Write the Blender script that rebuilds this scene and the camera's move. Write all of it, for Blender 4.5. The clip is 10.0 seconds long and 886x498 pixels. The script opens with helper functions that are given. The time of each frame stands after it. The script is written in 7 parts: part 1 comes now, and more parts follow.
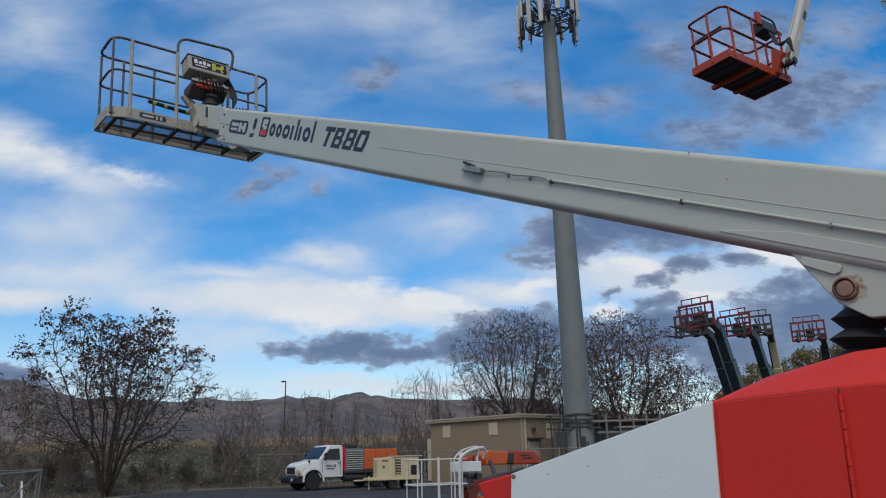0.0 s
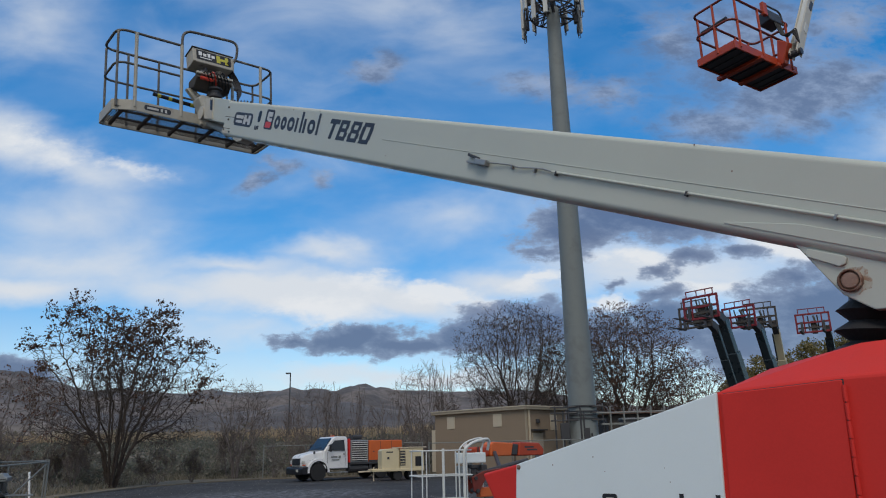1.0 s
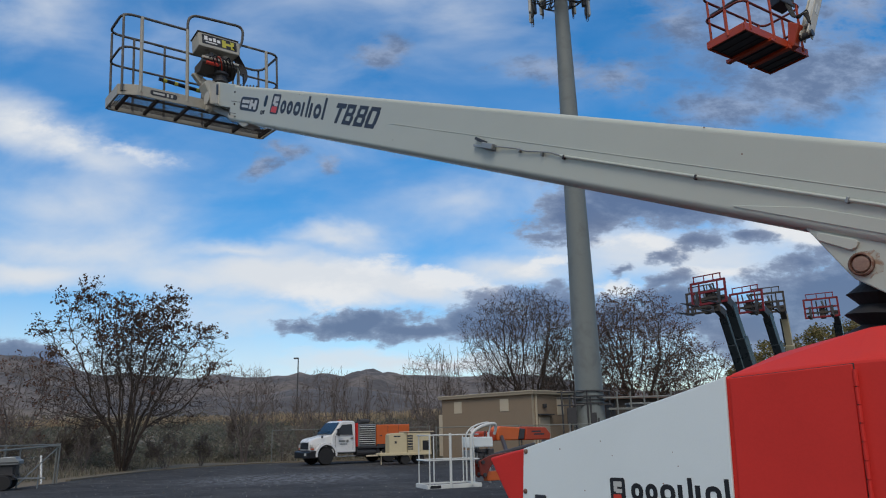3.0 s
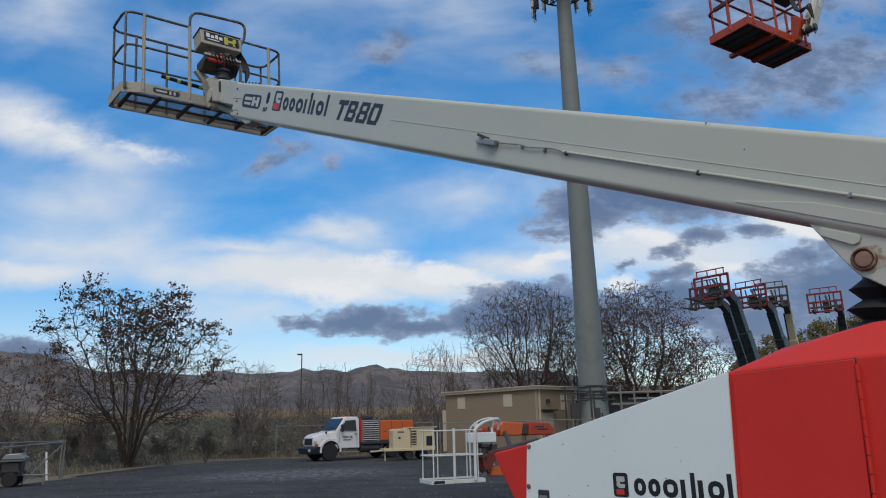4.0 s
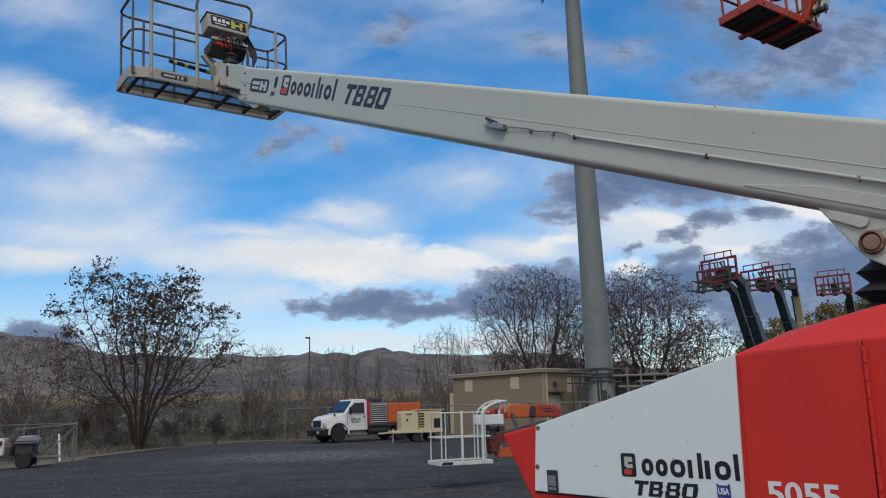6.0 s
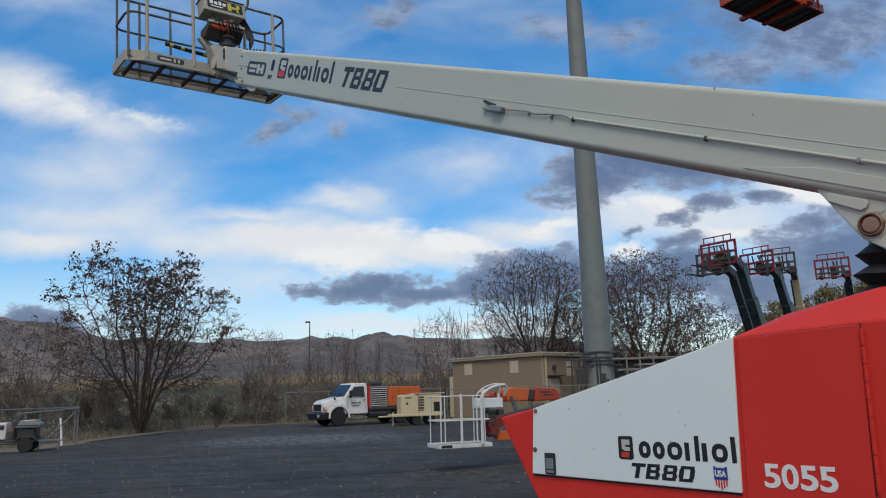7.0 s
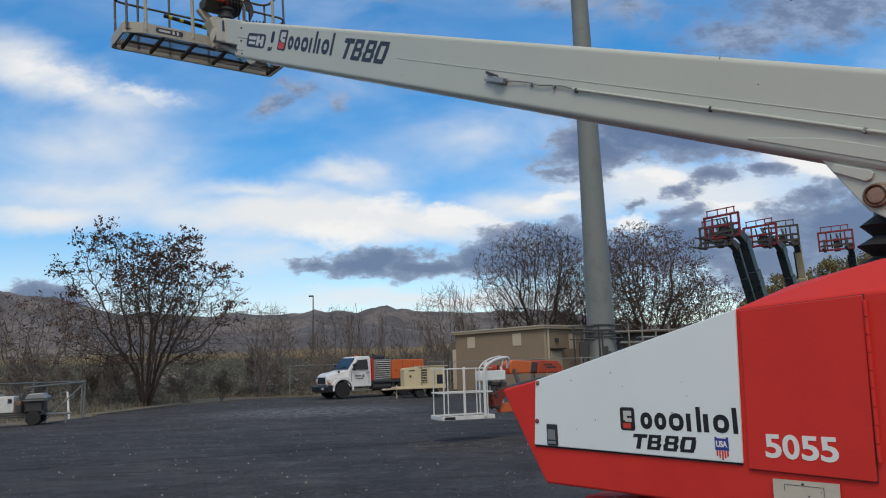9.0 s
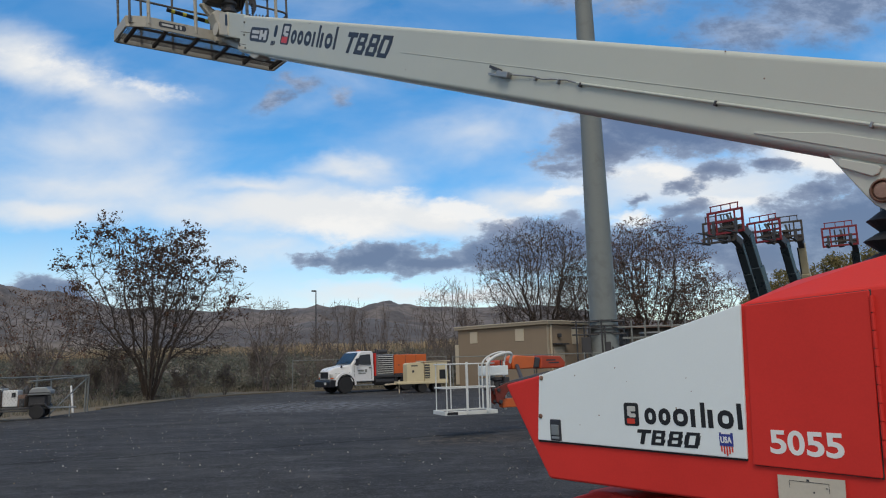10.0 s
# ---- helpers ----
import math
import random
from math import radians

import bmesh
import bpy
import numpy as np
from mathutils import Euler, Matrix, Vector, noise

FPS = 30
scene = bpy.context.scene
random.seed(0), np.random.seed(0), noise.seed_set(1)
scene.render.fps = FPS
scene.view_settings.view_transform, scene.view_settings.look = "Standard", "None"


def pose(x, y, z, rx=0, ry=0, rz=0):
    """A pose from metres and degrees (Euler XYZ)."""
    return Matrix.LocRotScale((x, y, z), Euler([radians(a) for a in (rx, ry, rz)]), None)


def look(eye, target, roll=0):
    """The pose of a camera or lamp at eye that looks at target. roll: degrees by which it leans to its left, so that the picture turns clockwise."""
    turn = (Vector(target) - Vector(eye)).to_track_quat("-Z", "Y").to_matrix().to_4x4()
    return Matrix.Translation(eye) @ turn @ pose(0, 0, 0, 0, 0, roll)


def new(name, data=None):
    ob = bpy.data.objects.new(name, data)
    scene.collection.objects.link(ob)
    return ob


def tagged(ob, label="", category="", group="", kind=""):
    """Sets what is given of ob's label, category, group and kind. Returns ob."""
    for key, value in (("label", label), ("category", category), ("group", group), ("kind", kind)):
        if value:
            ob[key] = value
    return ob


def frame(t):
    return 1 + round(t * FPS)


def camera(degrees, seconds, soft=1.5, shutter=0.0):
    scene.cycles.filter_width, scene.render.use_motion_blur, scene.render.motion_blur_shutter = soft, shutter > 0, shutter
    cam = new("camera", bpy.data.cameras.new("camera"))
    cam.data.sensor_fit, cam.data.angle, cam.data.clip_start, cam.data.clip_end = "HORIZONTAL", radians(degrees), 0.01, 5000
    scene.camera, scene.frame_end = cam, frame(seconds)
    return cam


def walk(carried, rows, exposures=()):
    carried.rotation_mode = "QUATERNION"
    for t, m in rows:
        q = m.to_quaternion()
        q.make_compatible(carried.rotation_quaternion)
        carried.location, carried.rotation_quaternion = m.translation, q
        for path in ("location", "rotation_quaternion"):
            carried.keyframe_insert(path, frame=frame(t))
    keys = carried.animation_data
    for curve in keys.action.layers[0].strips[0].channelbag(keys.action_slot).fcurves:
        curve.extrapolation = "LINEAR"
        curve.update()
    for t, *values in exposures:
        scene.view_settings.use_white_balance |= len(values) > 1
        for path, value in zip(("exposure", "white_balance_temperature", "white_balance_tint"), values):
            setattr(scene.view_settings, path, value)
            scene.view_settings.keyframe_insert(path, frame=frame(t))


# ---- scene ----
cam = camera(64.0, 10.0, soft=1.1)
EYE = 1.55
walk(cam, [
    (0, pose(0.007, 0.013, EYE + 0.007, 106.34, 1.38, 0.01)),
    (0.5, pose(0.005, 0.005, EYE + 0.004, 106.05, 1.37, 0.19)),
    (1, pose(0.000, -0.001, EYE + 0.004, 105.71, 1.34, 0.34)),
    (1.5, pose(-0.003, 0.014, EYE + 0.003, 105.34, 1.25, 0.50)),
    (2, pose(-0.006, 0.015, EYE + 0.002, 105.01, 1.24, 0.67)),
    (2.5, pose(-0.003, 0.021, EYE + 0.002, 104.75, 1.23, 0.79)),
    (4, pose(0.001, 0.008, EYE + 0.004, 104.21, 1.43, 1.18)),
    (4.5, pose(0.002, 0.002, EYE + 0.003, 104.02, 1.48, 1.40)),
    (5, pose(-0.006, -0.023, EYE + 0.002, 103.73, 1.50, 1.61)),
    (6.5, pose(-0.014, -0.028, EYE - 0.001, 102.30, 1.46, 1.76)),
    (7, pose(-0.002, -0.010, EYE - 0.001, 101.61, 1.57, 1.74)),
    (7.5, pose(0.002, -0.011, EYE - 0.005, 100.90, 1.68, 1.73)),
    (8, pose(0.003, -0.008, EYE - 0.003, 100.28, 1.79, 1.75)),
    (8.5, pose(0.003, -0.003, EYE - 0.002, 99.81, 1.78, 1.87)),
    (9, pose(0.001, 0.003, EYE - 0.004, 99.50, 1.73, 1.99)),
    (9.5, pose(-0.002, 0.010, EYE - 0.003, 99.29, 1.66, 2.09)),
    (10, pose(-0.004, 0.016, EYE - 0.005, 99.12, 1.59, 2.19)),
], exposures=[(0.0, -0.08, 6400, 10), (2.5, -0.06, 6450, 10), (6.5, 0.02, 6610, 10), (10.0, 0.11, 6800, 10)])

# ---- sky and sun ----


def link_math(nt, op, a, b=None, c=None):
    """A math node on sockets or numbers; returns its output."""
    nd = nt.nodes.new("ShaderNodeMath")
    nd.operation = op
    for i, v in enumerate((a, b, c)):
        if v is None:
            continue
        if isinstance(v, (int, float)):
            nd.inputs[i].default_value = v
        else:
            nt.links.new(v, nd.inputs[i])
    return nd.outputs[0]


def link_range(nt, v, lo, hi, to_lo=0.0, to_hi=1.0):
    nd = nt.nodes.new("ShaderNodeMapRange")
    nd.interpolation_type = "SMOOTHSTEP"
    nt.links.new(v, nd.inputs["Value"])
    for key, val in (("From Min", lo), ("From Max", hi), ("To Min", to_lo), ("To Max", to_hi)):
        nd.inputs[key].default_value = val
    return nd.outputs["Result"]


def link_noise(nt, vec, scale, detail=5.0, rough=0.55, distort=0.0):
    nd = nt.nodes.new("ShaderNodeTexNoise")
    nd.inputs["Scale"].default_value = scale
    nd.inputs["Detail"].default_value = detail
    nd.inputs["Roughness"].default_value = rough
    nd.inputs["Distortion"].default_value = distort
    if vec is not None:
        nt.links.new(vec, nd.inputs["Vector"])
    return nd


# Clouds: direction (right, up) per unit ahead, half width, half height, turn in degrees, weight.
WHITE_CLOUDS = [
    (-0.580, 0.446, 0.232, 0.044, -14, 0.82), (-0.670, 0.477, 0.112, 0.058, -22, 0.82), (-0.637, 0.680, 0.123, 0.062, -12, 0.55),
    (-0.550, 0.346, 0.200, 0.095, -1, 0.52), (-0.557, 0.277, 0.250, 0.051, -5, 0.60), (-0.584, 0.231, 0.138, 0.034, -1, 0.95),
    (-0.210, 0.218, 0.275, 0.056, -4, 1.55), (-0.059, 0.207, 0.130, 0.040, -9, 1.40), (-0.310, 0.267, 0.165, 0.027, -1, 0.85),
    (-0.179, 0.279, 0.092, 0.024, -10, 0.70), (0.029, 0.328, 0.118, 0.035, 9, 0.32), (-0.061, 0.688, 0.076, 0.057, -29, 0.22)]
WHITE_CLOUDS_LOW = [
    (-0.280, 0.163, 0.200, 0.032, -1, 0.50), (-0.017, 0.094, 0.283, 0.019, -1, 0.95), (0.306, 0.244, 0.271, 0.060, -1, 1.05),
    (0.543, 0.282, 0.178, 0.049, -12, 1.00), (0.100, 0.228, 0.106, 0.030, -1, 0.95), (0.107, 0.371, 0.076, 0.041, -1, 0.22),
    (0.007, 0.671, 0.073, 0.063, -1, 0.15), (-0.189, 0.670, 0.082, 0.047, -1, 0.05), (0.356, 0.116, 0.135, 0.044, -1, 0.50),
    (0.685, 0.450, 0.078, 0.058, -1, 0.30)]
DARK_CLOUDS = [
    (0.299, 0.335, 0.166, 0.052, -10, 1.60), (0.196, 0.311, 0.092, 0.044, 4, 1.35), (0.152, 0.272, 0.046, 0.012, 9, 0.80),
    (0.398, 0.318, 0.091, 0.034, -12, 1.20), (0.362, 0.262, 0.044, 0.017, 9, 1.05), (0.318, 0.241, 0.031, 0.012, 19, 0.85),
    (0.441, 0.267, 0.047, 0.015, -7, 1.05), (0.251, 0.224, 0.028, 0.011, 19, 0.95), (0.318, 0.202, 0.050, 0.016, 9, 0.90),
    (0.509, 0.223, 0.059, 0.027, 9, 1.10), (0.602, 0.237, 0.057, 0.031, -1, 1.10), (0.549, 0.172, 0.137, 0.062, -1, 1.60)]
DARK_CLOUDS_LOW = [
    (-0.135, 0.154, 0.098, 0.024, 3, 1.60), (-0.048, 0.145, 0.120, 0.021, -3, 1.40), (0.024, 0.150, 0.080, 0.024, 4, 1.30),
    (-0.215, 0.156, 0.040, 0.011, 7, 1.00), (0.098, 0.189, 0.085, 0.018, 9, 1.00), (0.064, 0.151, 0.112, 0.032, -1, 1.25),
    (0.153, 0.169, 0.076, 0.034, -1, 1.10), (0.321, 0.157, 0.100, 0.047, -1, 1.15), (0.414, 0.131, 0.135, 0.039, -1, 1.20),
    (-0.603, 0.117, 0.077, 0.025, -9, 1.40), (0.241, 0.155, 0.088, 0.032, -1, 1.00)]
BRIGHT_CRESTS = [
    (-0.007, 0.209, 0.077, 0.022, -11, 1.20), (-0.112, 0.239, 0.061, 0.017, -5, 0.75), (-0.177, 0.197, 0.097, 0.025, -1, 0.90),
    (0.133, 0.235, 0.050, 0.015, 11, 1.00), (0.228, 0.200, 0.049, 0.015, 4, 0.90), (0.283, 0.262, 0.090, 0.014, -8, 0.90),
    (0.517, 0.273, 0.097, 0.016, -14, 0.90), (0.377, 0.217, 0.065, 0.013, -1, 0.80), (-0.633, 0.462, 0.100, 0.022, -16, 0.42),
    (-0.482, 0.421, 0.071, 0.015, -14, 0.42), (0.050, 0.192, 0.040, 0.016, -1, 0.90)]
PALE_CLOUDS = [
    (0.565, 0.516, 0.174, 0.072, 12, 1.35), (0.498, 0.602, 0.171, 0.103, -1, 0.95), (0.377, 0.615, 0.045, 0.062, -1, 0.90),
    (0.657, 0.533, 0.087, 0.033, 24, 1.10), (0.435, 0.470, 0.113, 0.043, -1, 1.10), (0.168, 0.540, 0.093, 0.028, -6, 0.95),
    (0.265, 0.528, 0.076, 0.027, 10, 0.75), (-0.098, 0.584, 0.043, 0.030, 10, 0.95), (-0.284, 0.396, 0.035, 0.018, 40, 1.05),
    (-0.253, 0.423, 0.031, 0.013, -12, 0.95), (-0.178, 0.394, 0.021, 0.016, -22, 0.85), (-0.030, 0.433, 0.053, 0.024, 4, 0.85),
    (0.660, 0.650, 0.085, 0.047, 10, 0.70)]

world = bpy.data.worlds.new("sky")
scene.world = world
world.use_nodes = True
wn = world.node_tree
wn.nodes.clear()
SUN_ELEV, SUN_AZ = radians(52), radians(188)
sky = wn.nodes.new("ShaderNodeTexSky")
sky.sky_type = "NISHITA"
sky.sun_disc = False
sky.sun_elevation, sky.sun_rotation = SUN_ELEV, SUN_AZ
sky.air_density, sky.dust_density, sky.ozone_density = 1.0, 0.6, 1.5
coord = wn.nodes.new("ShaderNodeTexCoord")
sep = wn.nodes.new("ShaderNodeSeparateXYZ")
wn.links.new(coord.outputs["Generated"], sep.inputs[0])
ahead = link_math(wn, "MAXIMUM", link_math(wn, "ABSOLUTE", sep.outputs[1]), 0.18)
across = link_math(wn, "DIVIDE", sep.outputs[0], ahead)
upward = link_math(wn, "DIVIDE", sep.outputs[2], ahead)
flat_way = wn.nodes.new("ShaderNodeCombineXYZ")
wn.links.new(across, flat_way.inputs[0])
wn.links.new(upward, flat_way.inputs[1])
stretch = wn.nodes.new("ShaderNodeVectorMath")
stretch.operation = "MULTIPLY"
stretch.inputs[1].default_value = (1.0, 1.8, 1.0)
wn.links.new(flat_way.outputs[0], stretch.inputs[0])
billow = link_noise(wn, stretch.outputs[0], 17.0, 12.0, 0.66, 0.1)
broad = link_noise(wn, stretch.outputs[0], 3.2, 6.0, 0.55, 0.4)
combed = wn.nodes.new("ShaderNodeMapping")
combed.inputs["Rotation"].default_value = (0, 0, radians(14))
combed.inputs["Scale"].default_value = (1.0, 2.2, 1.0)
wn.links.new(flat_way.outputs[0], combed.inputs[0])
wisp = link_noise(wn, combed.outputs[0], 4.2, 6.0, 0.50, 0.35)


def warped(scale, amount, detail):
    """The direction, shaken sideways so that no cloud keeps a plain outline."""
    shake = link_noise(wn, stretch.outputs[0], scale, detail, 0.6)
    off = wn.nodes.new("ShaderNodeVectorMath")
    off.operation = "MULTIPLY_ADD"
    wn.links.new(shake.outputs["Color"], off.inputs[0])
    off.inputs[1].default_value = (amount * 1.6, amount, 0)
    base = wn.nodes.new("ShaderNodeVectorMath")
    base.operation = "SUBTRACT"
    wn.links.new(flat_way.outputs[0], base.inputs[0])
    base.inputs[1].default_value = (amount * 0.8, amount * 0.5, 0)
    wn.links.new(base.outputs[0], off.inputs[2])
    return off.outputs[0]


def cloud_field(blobs, way):
    """How deep a direction lies within the nearest of the clouds."""
    total = None
    for cx, cz, rx, rz, turn, weight in blobs:
        local = wn.nodes.new("ShaderNodeMapping")
        local.vector_type = "TEXTURE"
        wn.links.new(way, local.inputs["Vector"])
        local.inputs["Location"].default_value = (cx, cz, 0)
        local.inputs["Rotation"].default_value = (0, 0, radians(turn))
        local.inputs["Scale"].default_value = (rx, rz, 1)
        dist = wn.nodes.new("ShaderNodeVectorMath")
        dist.operation = "LENGTH"
        wn.links.new(local.outputs[0], dist.inputs[0])
        depth = link_math(wn, "MULTIPLY", link_math(wn, "SUBTRACT", 1.0, dist.outputs["Value"]), weight)
        total = depth if total is None else link_math(wn, "SMOOTH_MAX", total, depth, 0.25)
    return total


def ragged(field, noise_out, amount, lo, hi):
    shaken = link_math(wn, "MULTIPLY_ADD", link_math(wn, "SUBTRACT", noise_out, 0.5), amount, field)
    return link_range(wn, shaken, lo, hi)


torn = warped(11.0, 0.062, 8.0)
drift = warped(4.0, 0.10, 5.0)
dark_field = cloud_field(DARK_CLOUDS + DARK_CLOUDS_LOW, torn)
dark_mask = ragged(dark_field, billow.outputs["Fac"], 2.8, -0.20, 0.40)
pale_mask = link_math(wn, "MULTIPLY", ragged(cloud_field(PALE_CLOUDS, torn), billow.outputs["Fac"], 1.9, -0.32, 0.80), 0.86)
white_mask = ragged(cloud_field(WHITE_CLOUDS + WHITE_CLOUDS_LOW, drift), wisp.outputs["Fac"], 1.5, -0.38, 1.0)
crest_mask = link_math(wn, "MULTIPLY", ragged(cloud_field(BRIGHT_CRESTS, torn), billow.outputs["Fac"], 1.8, -0.15, 0.75), 0.9)
haze_mask = link_math(wn, "MULTIPLY", link_range(wn, upward, 0.26, 0.02, 0.0, 0.60),
                      link_range(wn, broad.outputs["Fac"], 0.25, 0.65, 0.35, 1.0))
thin_mask = link_math(wn, "MULTIPLY", link_range(wn, wisp.outputs["Fac"], 0.48, 0.80), 0.10)
light_mask = link_math(wn, "MAXIMUM", white_mask, link_math(wn, "MAXIMUM", haze_mask, thin_mask))


# Overhead and behind, broken cloud goes on.
cover = link_noise(wn, coord.outputs["Generated"], 2.6, 7.0, 0.6, 0.3)
beyond = link_math(wn, "MAXIMUM", link_range(wn, sep.outputs[2], 0.60, 0.74), link_range(wn, sep.outputs[1], 0.05, -0.25))
cover_mask = link_math(wn, "MULTIPLY", link_range(wn, cover.outputs["Fac"], 0.36, 0.56, 0.25, 0.95), beyond)


def glow(colour, strength):
    bg = wn.nodes.new("ShaderNodeBackground")
    bg.inputs["Strength"].default_value = strength
    if isinstance(colour, tuple):
        bg.inputs["Color"].default_value = (*colour, 1)
    else:
        wn.links.new(colour, bg.inputs["Color"])
    return bg.outputs[0]


def mixed(fac, a, b):
    mx = wn.nodes.new("ShaderNodeMixShader")
    wn.links.new(fac, mx.inputs[0])
    wn.links.new(a, mx.inputs[1])
    wn.links.new(b, mx.inputs[2])
    return mx.outputs[0]


dark_tone = wn.nodes.new("ShaderNodeMixRGB")
wn.links.new(link_range(wn, link_math(wn, "MULTIPLY_ADD", billow.outputs["Fac"], 2.2, dark_field), 0.7, 2.1), dark_tone.inputs[0])
dark_tone.inputs[1].default_value = (0.34, 0.42, 0.57, 1)
dark_tone.inputs[2].default_value = (0.122, 0.170, 0.290, 1)
pale_tone = wn.nodes.new("ShaderNodeMixRGB")
wn.links.new(link_range(wn, link_math(wn, "MULTIPLY_ADD", broad.outputs["Fac"], 0.8, link_math(wn, "MULTIPLY", billow.outputs["Fac"], 1.2)), 0.80, 1.22), pale_tone.inputs[0])
pale_tone.inputs[1].default_value = (0.34, 0.42, 0.58, 1)
pale_tone.inputs[2].default_value = (0.150, 0.200, 0.315, 1)
rich = wn.nodes.new("ShaderNodeHueSaturation")
rich.inputs["Saturation"].default_value = 1.56
rich.inputs["Hue"].default_value = 0.498
wn.links.new(sky.outputs[0], rich.inputs["Color"])
veil = link_range(wn, broad.outputs["Fac"], 0.30, 0.70, 0.08, 0.30)
lit = mixed(veil, glow(rich.outputs[0], 0.168), glow((0.36, 0.54, 0.86), 0.85))
lit = mixed(light_mask, lit, glow((0.82, 0.87, 0.93), 0.88))
lit = mixed(crest_mask, lit, glow((0.90, 0.92, 0.94), 0.92))
lit = mixed(pale_mask, lit, glow(pale_tone.outputs[0], 1.0))
lit = mixed(link_math(wn, "MULTIPLY", dark_mask, 0.92), lit, glow(dark_tone.outputs[0], 1.0))
lit = mixed(cover_mask, lit, glow((0.66, 0.68, 0.70), 0.85))
sky_out = wn.nodes.new("ShaderNodeOutputWorld")
wn.links.new(lit, sky_out.inputs[0])

sun = new("sun", bpy.data.lights.new("sun", "SUN"))
sun.data.energy, sun.data.angle, sun.data.color = 1.25, radians(25), (1.0, 0.90, 0.74)
sun_way = Vector((math.sin(SUN_AZ) * math.cos(SUN_ELEV), math.cos(SUN_AZ) * math.cos(SUN_ELEV), math.sin(SUN_ELEV)))
sun.matrix_world = look(sun_way * 100, (0, 0, 0))

# ---- materials ----


def material(name, colour, rough=0.5, metal=0.0, var=0.12, scale=3.0, grain=60.0, bump=0.0, second=None, spread=(0.45, 0.7),
             coat=0.0, per_piece=0.0, grain_amount=0.5, shine=0.5):
    """A painted, stained or natural surface: broad variation, fine grain, an optional second colour in patches, and relief."""
    m = bpy.data.materials.new(name)
    m.use_nodes = True
    nt = m.node_tree
    bsdf = nt.nodes["Principled BSDF"]
    tc = nt.nodes.new("ShaderNodeTexCoord")
    vec = tc.outputs["Object"]
    big = link_noise(nt, vec, scale, 6.0, 0.6, 0.3)
    fine = link_noise(nt, vec, grain, 3.0, 0.6)
    base = nt.nodes.new("ShaderNodeRGB")
    base.outputs[0].default_value = (*colour, 1)
    out = base.outputs[0]
    if second is not None:
        mx = nt.nodes.new("ShaderNodeMixRGB")
        nt.links.new(link_range(nt, big.outputs["Fac"], *spread), mx.inputs[0])
        nt.links.new(out, mx.inputs[1])
        mx.inputs[2].default_value = (*second, 1)
        out = mx.outputs[0]
    shade = link_math(nt, "MULTIPLY_ADD", link_math(nt, "SUBTRACT", big.outputs["Fac"], 0.5), 2 * var, 1.0)
    shade = link_math(nt, "MULTIPLY_ADD", link_math(nt, "SUBTRACT", fine.outputs["Fac"], 0.5), 2 * var * grain_amount, shade)
    if per_piece:
        info = nt.nodes.new("ShaderNodeObjectInfo")
        shade = link_math(nt, "MULTIPLY_ADD", link_math(nt, "SUBTRACT", info.outputs["Random"], 0.5), per_piece, shade)
    mul = nt.nodes.new("ShaderNodeMixRGB")
    mul.blend_type = "MULTIPLY"
    mul.inputs[0].default_value = 1.0
    nt.links.new(out, mul.inputs[1])
    comb = nt.nodes.new("ShaderNodeCombineXYZ")
    for i in range(3):
        nt.links.new(shade, comb.inputs[i])
    nt.links.new(comb.outputs[0], mul.inputs[2])
    nt.links.new(mul.outputs[0], bsdf.inputs["Base Color"])
    nt.links.new(link_math(nt, "MULTIPLY_ADD", link_math(nt, "SUBTRACT", big.outputs["Fac"], 0.5), 0.3, rough), bsdf.inputs["Roughness"])
    bsdf.inputs["Metallic"].default_value = metal
    bsdf.inputs["Specular IOR Level"].default_value = shine
    bsdf.inputs["Coat Weight"].default_value = coat
    bsdf.inputs["Coat Roughness"].default_value = 0.15
    if bump:
        bp = nt.nodes.new("ShaderNodeBump")
        bp.inputs["Strength"].default_value = 1.0
        bp.inputs["Distance"].default_value = bump
        nt.links.new(fine.outputs["Fac"], bp.inputs["Height"])
        nt.links.new(bp.outputs[0], bsdf.inputs["Normal"])
    return m


def leafy(name, colours):
    """Leaves: each island takes its own tone between the colours; thin enough to let some light through."""
    m = bpy.data.materials.new(name)
    m.use_nodes = True
    nt = m.node_tree
    bsdf = nt.nodes["Principled BSDF"]
    geo = nt.nodes.new("ShaderNodeNewGeometry")
    ramp = nt.nodes.new("ShaderNodeValToRGB")
    nt.links.new(geo.outputs["Random Per Island"], ramp.inputs[0])
    ramp.color_ramp.elements[0].color = (*colours[0], 1)
    ramp.color_ramp.elements[1].color = (*colours[-1], 1)
    for i, c in enumerate(colours[1:-1]):
        ramp.color_ramp.elements.new((i + 1) / (len(colours) - 1)).color = (*c, 1)
    nt.links.new(ramp.outputs[0], bsdf.inputs["Base Color"])
    bsdf.inputs["Roughness"].default_value = 0.75
    thin = nt.nodes.new("ShaderNodeBsdfTranslucent")
    nt.links.new(ramp.outputs[0], thin.inputs[0])
    mx = nt.nodes.new("ShaderNodeMixShader")
    mx.inputs[0].default_value = 0.42
    nt.links.new(bsdf.outputs[0], mx.inputs[1])
    nt.links.new(thin.outputs[0], mx.inputs[2])
    nt.links.new(mx.outputs[0], nt.nodes["Material Output"].inputs[0])
    return m


